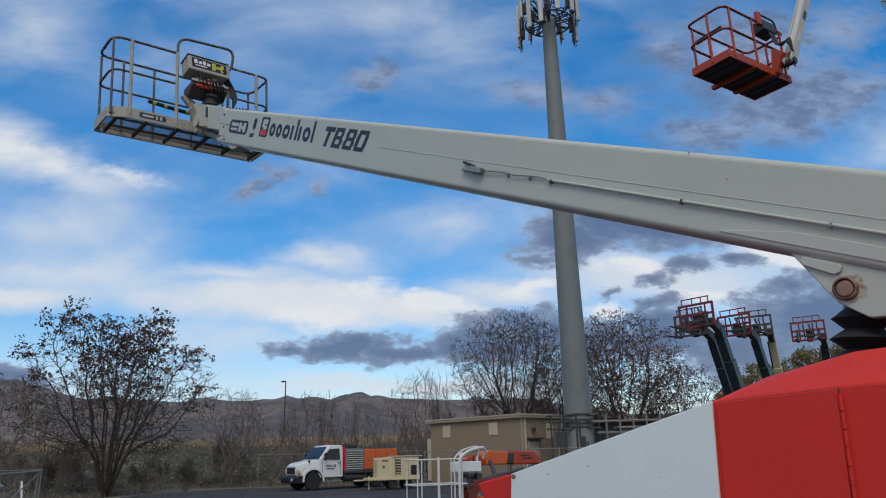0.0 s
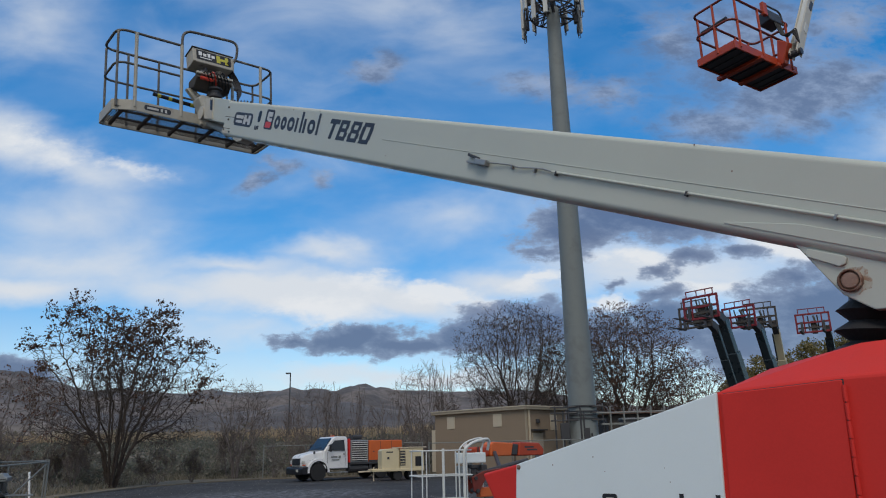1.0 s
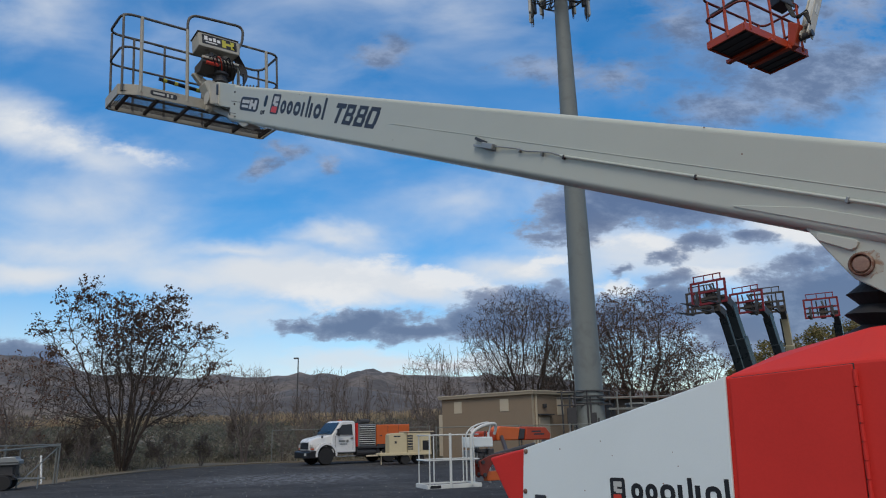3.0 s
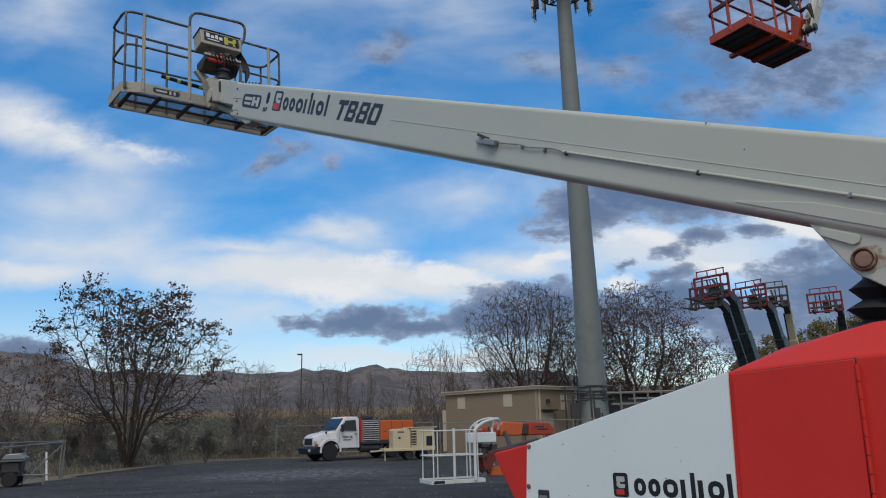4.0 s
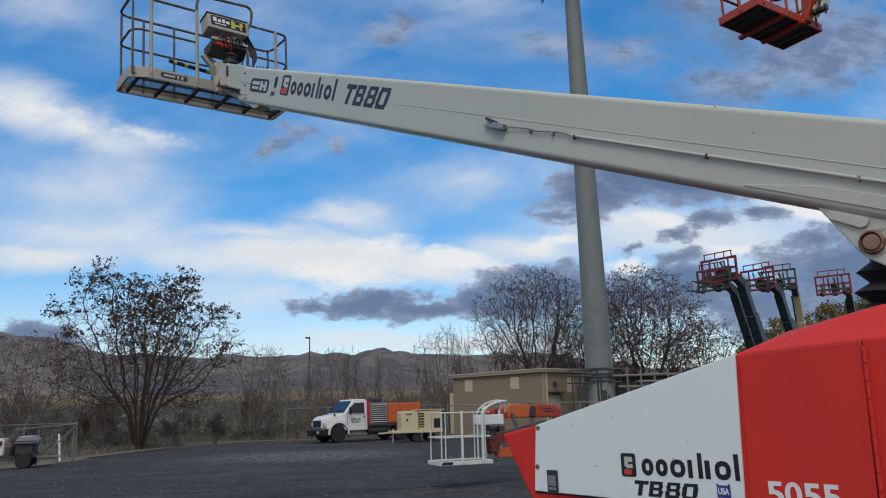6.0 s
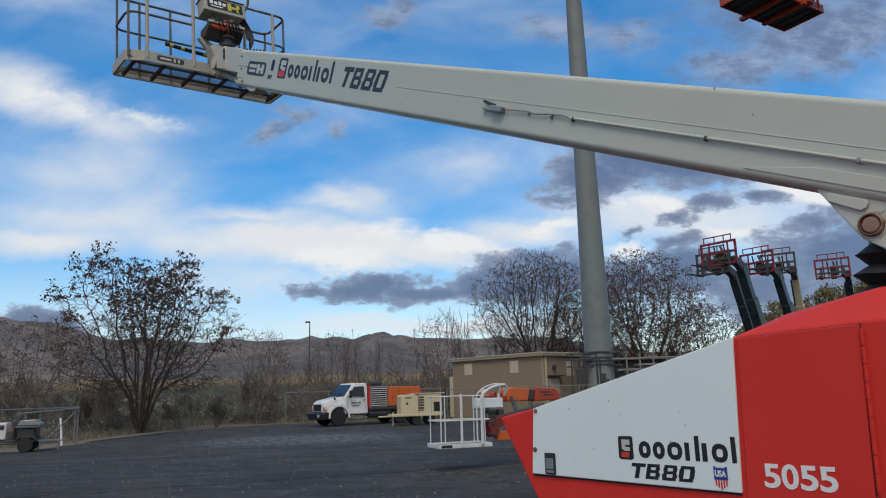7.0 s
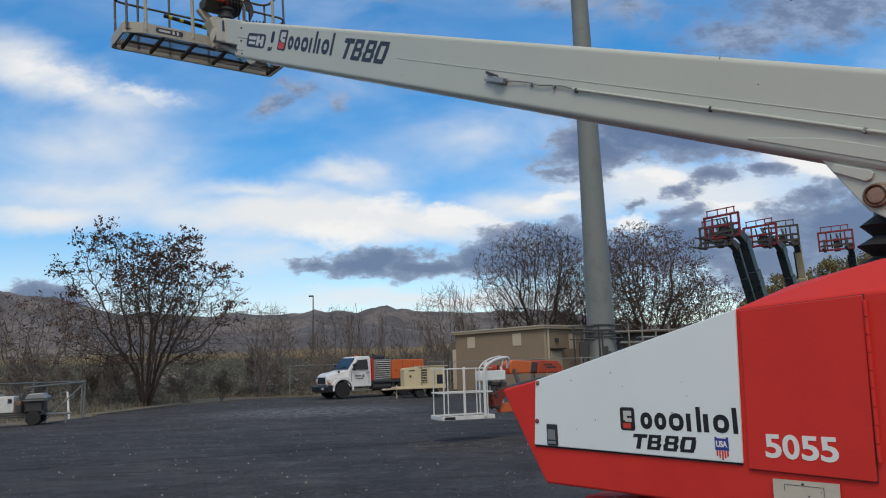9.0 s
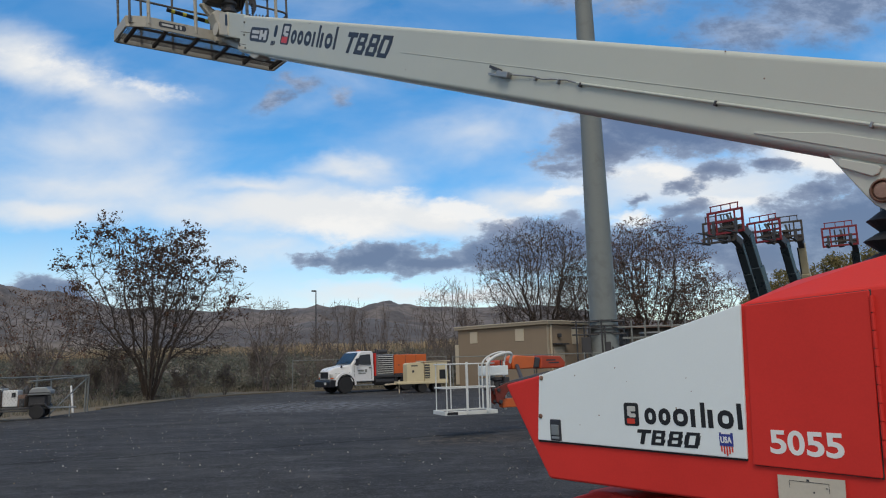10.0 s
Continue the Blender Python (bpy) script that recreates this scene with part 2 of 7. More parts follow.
GRIMY = material("grimy_frame_paint", (0.060, 0.050, 0.043), 0.7, var=0.3, scale=8, grain=80)
BOOM_PAINT = material("boom_paint", (0.50, 0.53, 0.48), 0.42, var=0.06, scale=1.5, grain=180, bump=0.0002)
PANEL_WHITE = material("panel_white", (0.78, 0.85, 0.875), 0.33, var=0.05, scale=2.0, grain=140, coat=0.15)
CREAM_WHITE = material("platform_white", (0.50, 0.475, 0.41), 0.5, var=0.15, scale=6, grain=90, second=(0.34, 0.30, 0.24), spread=(0.62, 0.8))
LIFT_WHITE = material("bright_platform_white", (0.66, 0.68, 0.67), 0.45, var=0.10, scale=6, grain=90, second=(0.45, 0.43, 0.39), spread=(0.62, 0.8))
RED_PAINT = material("red_paint", (0.65, 0.038, 0.031), 0.58, var=0.14, scale=2.2, grain=120, shine=0.22)
# Platform paint darkened: backlit shade is put into the colour; worn patches over it.
RAIL_BACKLIT = material("backlit_worn_rail_paint", (0.105, 0.098, 0.092), 0.55, var=0.25, scale=9, grain=90, second=(0.26, 0.24, 0.20), spread=(0.54, 0.7))
DULL_WHITE = material("dull_platform_white", (0.42, 0.40, 0.345), 0.55, var=0.25, scale=7, grain=90, second=(0.20, 0.17, 0.14), spread=(0.54, 0.74))
JIB_RED = material("jib_dark_red", (0.19, 0.030, 0.020), 0.5, var=0.3, scale=6, grain=70)
PIN_FACE = material("scuffed_pin_face", (0.27, 0.17, 0.13), 0.6, var=0.35, scale=30, grain=120, second=(0.50, 0.45, 0.42), spread=(0.60, 0.66))
RUST_WASH = material("rust_wash", (0.46, 0.46, 0.41), 0.6, var=0.3, scale=18, grain=90, second=(0.30, 0.20, 0.14), spread=(0.48, 0.60))
CARRIAGE_RED = material("carriage_red_paint", (0.20, 0.012, 0.019), 0.5, var=0.2, scale=4, grain=60)
ORANGE_RED = material("orange_red_paint", (0.42, 0.052, 0.016), 0.42, var=0.15, scale=5, grain=90)
ORANGE = material("orange_paint", (0.62, 0.13, 0.03), 0.45, var=0.12, scale=3, grain=60)
CREAM = material("cream_paint", (0.60, 0.52, 0.34), 0.5, var=0.1, scale=3, grain=60)
TRUCK_WHITE = material("truck_white", (0.74, 0.75, 0.76), 0.3, var=0.05, scale=2, grain=50, coat=0.3)
BLACK_RUBBER = material("black_rubber", (0.018, 0.018, 0.02), 0.7, var=0.2, scale=8, grain=70, bump=0.001)
DARK_STEEL = material("dark_steel", (0.045, 0.045, 0.05), 0.5, var=0.25, scale=7, grain=80)
BOOM_GREEN = material("telehandler_dark_green", (0.020, 0.029, 0.034), 0.30, var=0.2, scale=3, grain=50)
BOOM_SAND = material("telehandler_sand", (0.42, 0.37, 0.25), 0.5, var=0.15, scale=3, grain=50)
FENCE_STEEL = material("weathered_fence_steel", (0.20, 0.21, 0.20), 0.7, 0.0, var=0.2, scale=5, grain=60)
GALV = material("galvanised_steel", (0.30, 0.32, 0.33), 0.5, 0.6, var=0.15, scale=5, grain=60)
TOWER_GREY = material("tower_grey", (0.190, 0.216, 0.218), 0.65, 0.1, var=0.12, scale=0.9, grain=20, second=(0.155, 0.172, 0.176))
ANTENNA = material("antenna_plastic", (0.55, 0.56, 0.54), 0.5, var=0.08, scale=3)
INK = material("black_vinyl", (0.012, 0.013, 0.018), 0.4, var=0.05, scale=20)
INK_GREY = material("faded_black_vinyl", (0.030, 0.032, 0.042), 0.45, var=0.15, scale=20)
DECAL_RED = material("red_vinyl", (0.62, 0.05, 0.03), 0.4, var=0.05, scale=20)
DECAL_PALE = material("pale_vinyl", (0.55, 0.55, 0.53), 0.4, var=0.08, scale=20)
DECAL_YELLOW = material("yellow_vinyl", (0.55, 0.50, 0.06), 0.4, var=0.1, scale=20)
DECAL_BLUE = material("blue_vinyl", (0.03, 0.05, 0.28), 0.4, var=0.05, scale=20)
DECAL_WHITE = material("white_vinyl", (0.80, 0.80, 0.80), 0.4, var=0.03, scale=20)
PLACARD = material("weathered_placard", (0.55, 0.50, 0.42), 0.6, var=0.15, scale=14, grain=90)
RUST = material("rusty_steel", (0.16, 0.085, 0.058), 0.75, var=0.3, scale=25, grain=120, second=(0.34, 0.25, 0.20), bump=0.001)
GLASS = material("dark_window", (0.02, 0.024, 0.03), 0.16, var=0.02)
SHED_WALL = material("shed_stucco", (0.262, 0.200, 0.140), 0.85, var=0.08, scale=1.2, grain=30, bump=0.004)
SHED_TRIM = material("shed_trim", (0.36, 0.305, 0.225), 0.7, var=0.08, scale=2)
SHED_DOOR = material("shed_door_paint", (0.40, 0.35, 0.27), 0.6, var=0.1, scale=3)
SHED_PALE = material("shed_pale_panel", (0.52, 0.45, 0.34), 0.7, var=0.06, scale=3)
BARK = material("bark", (0.070, 0.054, 0.046), 0.9, var=0.3, scale=3, grain=25, bump=0.01)
TWIG = material("pale_bark", (0.150, 0.125, 0.116), 0.9, var=0.3, scale=3, grain=25)
LEAF_BROWN = leafy("withered_leaves", [(0.055, 0.034, 0.026), (0.12, 0.060, 0.042), (0.085, 0.064, 0.044), (0.17, 0.085, 0.056)])
LEAF_RUSSET = leafy("russet_leaves", [(0.075, 0.040, 0.030), (0.15, 0.075, 0.052), (0.11, 0.072, 0.052), (0.20, 0.10, 0.070)])
LEAF_OLIVE = leafy("olive_leaves", [(0.10, 0.09, 0.035), (0.22, 0.19, 0.07), (0.30, 0.23, 0.09)])
REED = leafy("dry_reeds", [(0.34, 0.255, 0.16), (0.52, 0.40, 0.26), (0.27, 0.21, 0.13), (0.44, 0.34, 0.225)])
SCRUB = leafy("scrub_leaves", [(0.14, 0.138, 0.096), (0.25, 0.215, 0.155), (0.18, 0.158, 0.118), (0.32, 0.265, 0.195)])
# Less yellow, more blue: the bank's bluish haze is put into these leaf colours.
BRUSH = leafy("brush_leaves", [(0.105, 0.112, 0.085), (0.165, 0.168, 0.125), (0.140, 0.128, 0.102), (0.23, 0.205, 0.160), (0.128, 0.140, 0.112)])
FALLEN = leafy("fallen_leaves", [(0.24, 0.21, 0.17), (0.42, 0.40, 0.36), (0.32, 0.30, 0.27), (0.22, 0.16, 0.10)])
PALE_GRASS = leafy("pale_grass", [(0.25, 0.215, 0.155), (0.36, 0.315, 0.24), (0.18, 0.16, 0.11), (0.15, 0.15, 0.095)])
DRY_GROUND = material("dry_ground", (0.165, 0.135, 0.095), 0.95, var=0.3, scale=0.15, grain=3, second=(0.10, 0.092, 0.055), bump=0.03)
# Hill colours are greyed and blued: the haze of distance is painted in.
HILL = material("dry_hill", (0.168, 0.146, 0.138), 0.95, var=0.8, scale=0.006, grain=0.05, second=(0.078, 0.073, 0.076), spread=(0.42, 0.58), grain_amount=0.9)


def grass_lower_slopes(m):
    """Pale dry grass in drawn-out fields low on the hills."""
    nt = m.node_tree
    bsdf = nt.nodes["Principled BSDF"]
    out = bsdf.inputs["Base Color"].links[0].from_socket
    tc = nt.nodes.new("ShaderNodeTexCoord")
    split = nt.nodes.new("ShaderNodeSeparateXYZ")
    nt.links.new(tc.outputs["Object"], split.inputs[0])
    mp = nt.nodes.new("ShaderNodeMapping")
    mp.inputs["Scale"].default_value = (0.25, 0.6, 2.5)
    nt.links.new(tc.outputs["Object"], mp.inputs[0])
    fields = link_noise(nt, mp.outputs[0], 0.012, 6.0, 0.6, 0.4)
    low = link_range(nt, link_math(nt, "MULTIPLY_ADD", fields.outputs["Fac"], -45.0, split.outputs[2]), 22.0, -8.0)
    mx = nt.nodes.new("ShaderNodeMixRGB")
    nt.links.new(link_math(nt, "MULTIPLY", low, link_range(nt, fields.outputs["Fac"], 0.44, 0.56, 0.1, 0.85)), mx.inputs[0])
    nt.links.new(out, mx.inputs[1])
    mx.inputs[2].default_value = (0.30, 0.245, 0.185, 1)
    nt.links.new(mx.outputs[0], bsdf.inputs["Base Color"])


grass_lower_slopes(HILL)


def asphalt_material():
    """Worn asphalt: broad stains, drawn-out streaks, coarse grit and pale scuffs."""
    m = material("worn_asphalt", (0.0359, 0.0365, 0.0407), 0.88, shine=0.2, var=0.40, scale=0.3, grain=90, bump=0.006,
                 second=(0.0524, 0.0530, 0.0554), spread=(0.42, 0.62), grain_amount=2.0)
    nt = m.node_tree
    bsdf = nt.nodes["Principled BSDF"]
    out = bsdf.inputs["Base Color"].links[0].from_socket
    tc = nt.nodes.new("ShaderNodeTexCoord")
    for turn, squeeze, scale, lo, hi, share, tone in (
            (8, (0.7, 1.1, 1), 0.6, 0.48, 0.60, 0.65, (0.0213, 0.0215, 0.0237)),
            (-14, (0.8, 1.0, 1), 1.1, 0.52, 0.66, 0.50, (0.1018, 0.1030, 0.1107)),
            (20, (1, 1, 1), 6.0, 0.56, 0.66, 0.55, (0.1067, 0.1080, 0.1130)),
            (35, (1, 1, 1), 2.6, 0.50, 0.62, 0.45, (0.0252, 0.0255, 0.0282)),
            (0, (1, 1, 1), 14.0, 0.55, 0.66, 0.5, (0.1212, 0.1210, 0.1266)),
            (0, (1, 1, 1), 34.0, 0.54, 0.66, 0.7, (0.1843, 0.1800, 0.1808))):
        mp = nt.nodes.new("ShaderNodeMapping")
        mp.inputs["Scale"].default_value = squeeze
        mp.inputs["Rotation"].default_value = (0, 0, radians(turn))
        nt.links.new(tc.outputs["Object"], mp.inputs[0])
        patch = link_noise(nt, mp.outputs[0], scale, 9.0, 0.68, 0.5)
        mx = nt.nodes.new("ShaderNodeMixRGB")
        nt.links.new(link_math(nt, "MULTIPLY", link_range(nt, patch.outputs["Fac"], lo, hi), share), mx.inputs[0])
        nt.links.new(out, mx.inputs[1])
        mx.inputs[2].default_value = (*tone, 1)
        out = mx.outputs[0]
    # A pale scuffed patch, and an old dark seam across the lot.
    split = nt.nodes.new("ShaderNodeSeparateXYZ")
    nt.links.new(tc.outputs["Object"], split.inputs[0])
    wobble = link_noise(nt, tc.outputs["Object"], 0.8, 6.0, 0.6)
    crumb = link_noise(nt, tc.outputs["Object"], 3.5, 8.0, 0.7)
    ex = link_math(nt, "DIVIDE", link_math(nt, "SUBTRACT", split.outputs[0], -6.3), 6.0)
    ey = link_math(nt, "DIVIDE", link_math(nt, "SUBTRACT", split.outputs[1], 28.5), 5.0)
    away = link_math(nt, "SQRT", link_math(nt, "ADD", link_math(nt, "MULTIPLY", ex, ex), link_math(nt, "MULTIPLY", ey, ey)))
    scuff = link_math(nt, "MULTIPLY", link_range(nt, away, 1.0, 0.3), link_range(nt, crumb.outputs["Fac"], 0.46, 0.58, 0.0, 0.9))
    side = link_math(nt, "ADD", link_math(nt, "MULTIPLY", split.outputs[0], -0.3963), link_math(nt, "MULTIPLY", split.outputs[1], 0.9181))
    side = link_math(nt, "ADD", link_math(nt, "SUBTRACT", side, 14.710), link_math(nt, "MULTIPLY_ADD", wobble.outputs["Fac"], 0.9, -0.45))
    seam = link_math(nt, "MULTIPLY", link_range(nt, link_math(nt, "ABSOLUTE", side), 0.16, 0.03), link_range(nt, crumb.outputs["Fac"], 0.42, 0.55, 0.1, 0.9))
    # Faint tyre tracks drawn out across the lot, and a strip of swept-up dirt.
    lanes = nt.nodes.new("ShaderNodeMapping")
    lanes.inputs["Rotation"].default_value = (0, 0, radians(-12))
    lanes.inputs["Scale"].default_value = (0.22, 1.0, 1)
    nt.links.new(tc.outputs["Object"], lanes.inputs[0])
    track = link_noise(nt, lanes.outputs[0], 1.3, 7.0, 0.66, 0.3)
    pale_track = link_math(nt, "MULTIPLY", link_range(nt, track.outputs["Fac"], 0.52, 0.64), link_range(nt, crumb.outputs["Fac"], 0.42, 0.62, 0.05, 0.45))
    dark_track = link_math(nt, "MULTIPLY", link_range(nt, track.outputs["Fac"], 0.46, 0.36), 0.4)
    dx = link_math(nt, "DIVIDE", link_math(nt, "SUBTRACT", split.outputs[0], -0.15), 1.9)
    dy = link_math(nt, "DIVIDE", link_math(nt, "SUBTRACT", split.outputs[1], 14.7), 1.2)
    dirt_way = link_math(nt, "SQRT", link_math(nt, "ADD", link_math(nt, "MULTIPLY", dx, dx), link_math(nt, "MULTIPLY", dy, dy)))
    dirt = link_math(nt, "MULTIPLY", link_range(nt, dirt_way, 1.0, 0.2), link_range(nt, crumb.outputs["Fac"], 0.46, 0.58, 0.0, 0.7))
    for mask, tone in ((pale_track, (0.1310, 0.1340, 0.1469)), (dark_track, (0.0194, 0.0195, 0.0215)), (dirt, (0.1212, 0.1050, 0.0904)),
                       (scuff, (0.2037, 0.2100, 0.2316)), (seam, (0.0136, 0.0130, 0.0136))):
        mx = nt.nodes.new("ShaderNodeMixRGB")
        nt.links.new(mask, mx.inputs[0])
        nt.links.new(out, mx.inputs[1])
        mx.inputs[2].default_value = (*tone, 1)
        out = mx.outputs[0]
    nt.links.new(out, bsdf.inputs["Base Color"])
    return m


ASPHALT = asphalt_material()

# ---- mesh helpers ----


def part(name, bm, mat, parent=None, label="", smooth=False, m=None):
    """Links a bmesh as one mesh object, under a thing or a part when given; m poses the geometry."""
    if m is not None:
        bm.transform(m)
    me = bpy.data.meshes.new(name)
    bm.to_mesh(me)
    bm.free()
    me.materials.append(mat)
    if smooth:
        for poly in me.polygons:
            poly.use_smooth = True
    ob = new(name, me)
    if parent is not None:
        ob.parent = parent
    if label:
        ob["label"] = label
    return ob


def thing(name, m, label, category, group="", kind=""):
    ob = new(name)
    ob.empty_display_size = 0.2
    ob.matrix_basis = m
    return tagged(ob, label, category, group, kind)


def box(bm, lo, hi, bevel=0.0, m=None, steps=2):
    """An axis box from corner to corner, with bevelled edges."""
    made = bmesh.ops.create_cube(bm, size=1.0)["verts"]
    mid = [(a + b) / 2 for a, b in zip(lo, hi)]
    size = [abs(b - a) for a, b in zip(lo, hi)]
    bmesh.ops.transform(bm, matrix=Matrix.Translation(mid) @ Matrix.Diagonal((*size, 1)), verts=made)
    if bevel:
        edges = list({e for v in made for e in v.link_edges})
        got = bmesh.ops.bevel(bm, geom=edges, offset=bevel, segments=steps, affect="EDGES", profile=0.5)
        made = list({v for f in got["faces"] for v in f.verts} | {v for v in made if v.is_valid})
    if m is not None:
        bmesh.ops.transform(bm, matrix=m, verts=made)
    return bm


def solid(lo, hi, bevel=0.0, m=None):
    return box(bmesh.new(), lo, hi, bevel, m)


def prism(bm, pts, y0, y1, bevel=0.0):
    """A polygon in x and z, made thick from y0 to y1."""
    a = [bm.verts.new((x, y0, z)) for x, z in pts]
    b = [bm.verts.new((x, y1, z)) for x, z in pts]
    fs = [bm.faces.new(a), bm.faces.new(b[::-1])]
    k = len(pts)
    for i in range(k):
        fs.append(bm.faces.new((a[i], b[i], b[(i + 1) % k], a[(i + 1) % k])))
    bmesh.ops.recalc_face_normals(bm, faces=fs)
    if bevel:
        edges = list({e for f in fs for e in f.edges})
        bmesh.ops.bevel(bm, geom=edges, offset=bevel, segments=2, affect="EDGES", profile=0.5)
    return bm


def fillet(pts, r, k=5, closed=False):
    """The same line with its corners rounded."""
    pts = [Vector(p) for p in pts]
    out = []
    cnt = len(pts)
    for i, p in enumerate(pts):
        if not closed and i in (0, cnt - 1):
            out.append(p)
            continue
        a, b = pts[i - 1], pts[(i + 1) % cnt]
        da, db = (a - p), (b - p)
        cut = min(r, da.length * 0.48, db.length * 0.48)
        s, e = p + da.normalized() * cut, p + db.normalized() * cut
        for j in range(k + 1):
            t = j / k
            out.append(s * (1 - t) ** 2 + p * 2 * t * (1 - t) + e * t ** 2)
    return out


def tube(bm, pts, r, seg=8, closed=False, r_end=None):
    """A round bar swept along a line."""
    pts = [Vector(p) for p in pts]
    cnt = len(pts)
    rings = []
    side = None
    for i, p in enumerate(pts):
        a = pts[i - 1] if (i or closed) else p
        b = pts[(i + 1) % cnt] if (i < cnt - 1 or closed) else p
        way = (b - a).normalized()
        if side is None:
            side = way.orthogonal().normalized()
        side = (side - way * side.dot(way)).normalized()
        other = way.cross(side)
        rr = r if r_end is None else r + (r_end - r) * i / (cnt - 1)
        rings.append([bm.verts.new(p + (side * math.cos(2 * math.pi * j / seg) + other * math.sin(2 * math.pi * j / seg)) * rr)
                      for j in range(seg)])
    for i in range(cnt if closed else cnt - 1):
        r0, r1 = rings[i], rings[(i + 1) % cnt]
        for j in range(seg):
            bm.faces.new((r0[j], r0[(j + 1) % seg], r1[(j + 1) % seg], r1[j]))
    if not closed:
        bm.faces.new(rings[0][::-1])
        bm.faces.new(rings[-1])
    return bm


def bar(p0, p1, r, seg=8, r_end=None):
    return tube(bmesh.new(), [p0, p1], r, seg, r_end=r_end)


def lathe(bm, profile, seg=24, m=None):
    """A profile of (radius, height) turned about the z axis."""
    rings = []
    for rad, z in profile:
        rings.append([bm.verts.new((rad * math.cos(2 * math.pi * j / seg), rad * math.sin(2 * math.pi * j / seg), z)) for j in range(seg)])
    for r0, r1 in zip(rings, rings[1:]):
        for j in range(seg):
            bm.faces.new((r0[j], r0[(j + 1) % seg], r1[(j + 1) % seg], r1[j]))
    bm.faces.new(rings[0][::-1])
    bm.faces.new(rings[-1])
    if m is not None:
        bmesh.ops.transform(bm, matrix=m, verts=bm.verts)
    return bm


def lettering(name, words, mat, parent, m, size, width=None, shear=0.0, bold=0.0, label="", spacing=1.0):
    """Raised letters in the built-in font; m puts the baseline's start and turns the text's plane."""
    cu = bpy.data.curves.new(name, "FONT")
    cu.body, cu.size, cu.shear, cu.offset, cu.extrude, cu.space_character = words, size, shear, bold, 0.0015, spacing
    tmp = bpy.data.objects.new(name, cu)
    scene.collection.objects.link(tmp)
    dg = bpy.context.evaluated_depsgraph_get()
    me = bpy.data.meshes.new_from_object(tmp.evaluated_get(dg))
    bpy.data.objects.remove(tmp)
    bpy.data.curves.remove(cu)
    xs = [v.co.x for v in me.vertices]
    wide = max(xs) - min(xs)
    fit_x = (width / wide) if width else 1.0
    me.transform(m @ Matrix.Diagonal((fit_x, 1, 1, 1)) @ Matrix.Translation((-min(xs), 0, 0)))
    me.materials.clear()
    me.materials.append(mat)
    ob = new(name, me)
    ob.parent = parent
    if label:
        ob["label"] = label
    return ob


def bars_of(name, boxes, mat, parent, m, label="", depth=0.0015, bevel=0.0):
    """Flat blocks (x0, y0, x1, y1, lean) on a plane, as one decal."""
    bm = bmesh.new()
    for x0, y0, x1, y1 in boxes:
        box(bm, (x0, y0, 0), (x1, y1, depth))
    if bevel:
        up = [e for e in bm.edges if abs(e.verts[0].co.z - e.verts[1].co.z) > depth / 2]
        bmesh.ops.bevel(bm, geom=up, offset=bevel, segments=3, affect="EDGES", profile=0.5)
    return part(name, bm, mat, parent, label, m=m)


def rods_mesh(name, segs, sides, mat, parent=None, label=""):
    """Many tapered rods (p0, p1, r0, r1) joined into one mesh."""
    p0 = np.array([s[0] for s in segs], float)
    p1 = np.array([s[1] for s in segs], float)
    r0 = np.array([s[2] for s in segs], float)
    r1 = np.array([s[3] for s in segs], float)
    way = p1 - p0
    way /= np.maximum(np.linalg.norm(way, axis=1, keepdims=True), 1e-9)
    ref = np.where(np.abs(way[:, 2:3]) < 0.9, np.array([[0, 0, 1.0]]), np.array([[1.0, 0, 0]]))
    s1 = np.cross(way, ref)
    s1 /= np.linalg.norm(s1, axis=1, keepdims=True)
    s2 = np.cross(way, s1)
    cnt = len(segs)
    verts = np.zeros((cnt, 2, sides, 3))
    for j in range(sides):
        o = s1 * math.cos(2 * math.pi * j / sides) + s2 * math.sin(2 * math.pi * j / sides)
        verts[:, 0, j] = p0 + o * r0[:, None]
        verts[:, 1, j] = p1 + o * r1[:, None]
    base = np.arange(cnt)[:, None] * 2 * sides
    faces = []
    for j in range(sides):
        k = (j + 1) % sides
        faces.append(np.concatenate([base + j, base + k, base + sides + k, base + sides + j], 1))
    me = bpy.data.meshes.new(name)
    me.from_pydata(verts.reshape(-1, 3).tolist(), [], np.concatenate(faces).tolist())
    me.materials.append(mat)
    ob = new(name, me)
    if parent is not None:
        ob.parent = parent
    if label:
        ob["label"] = label
    return ob


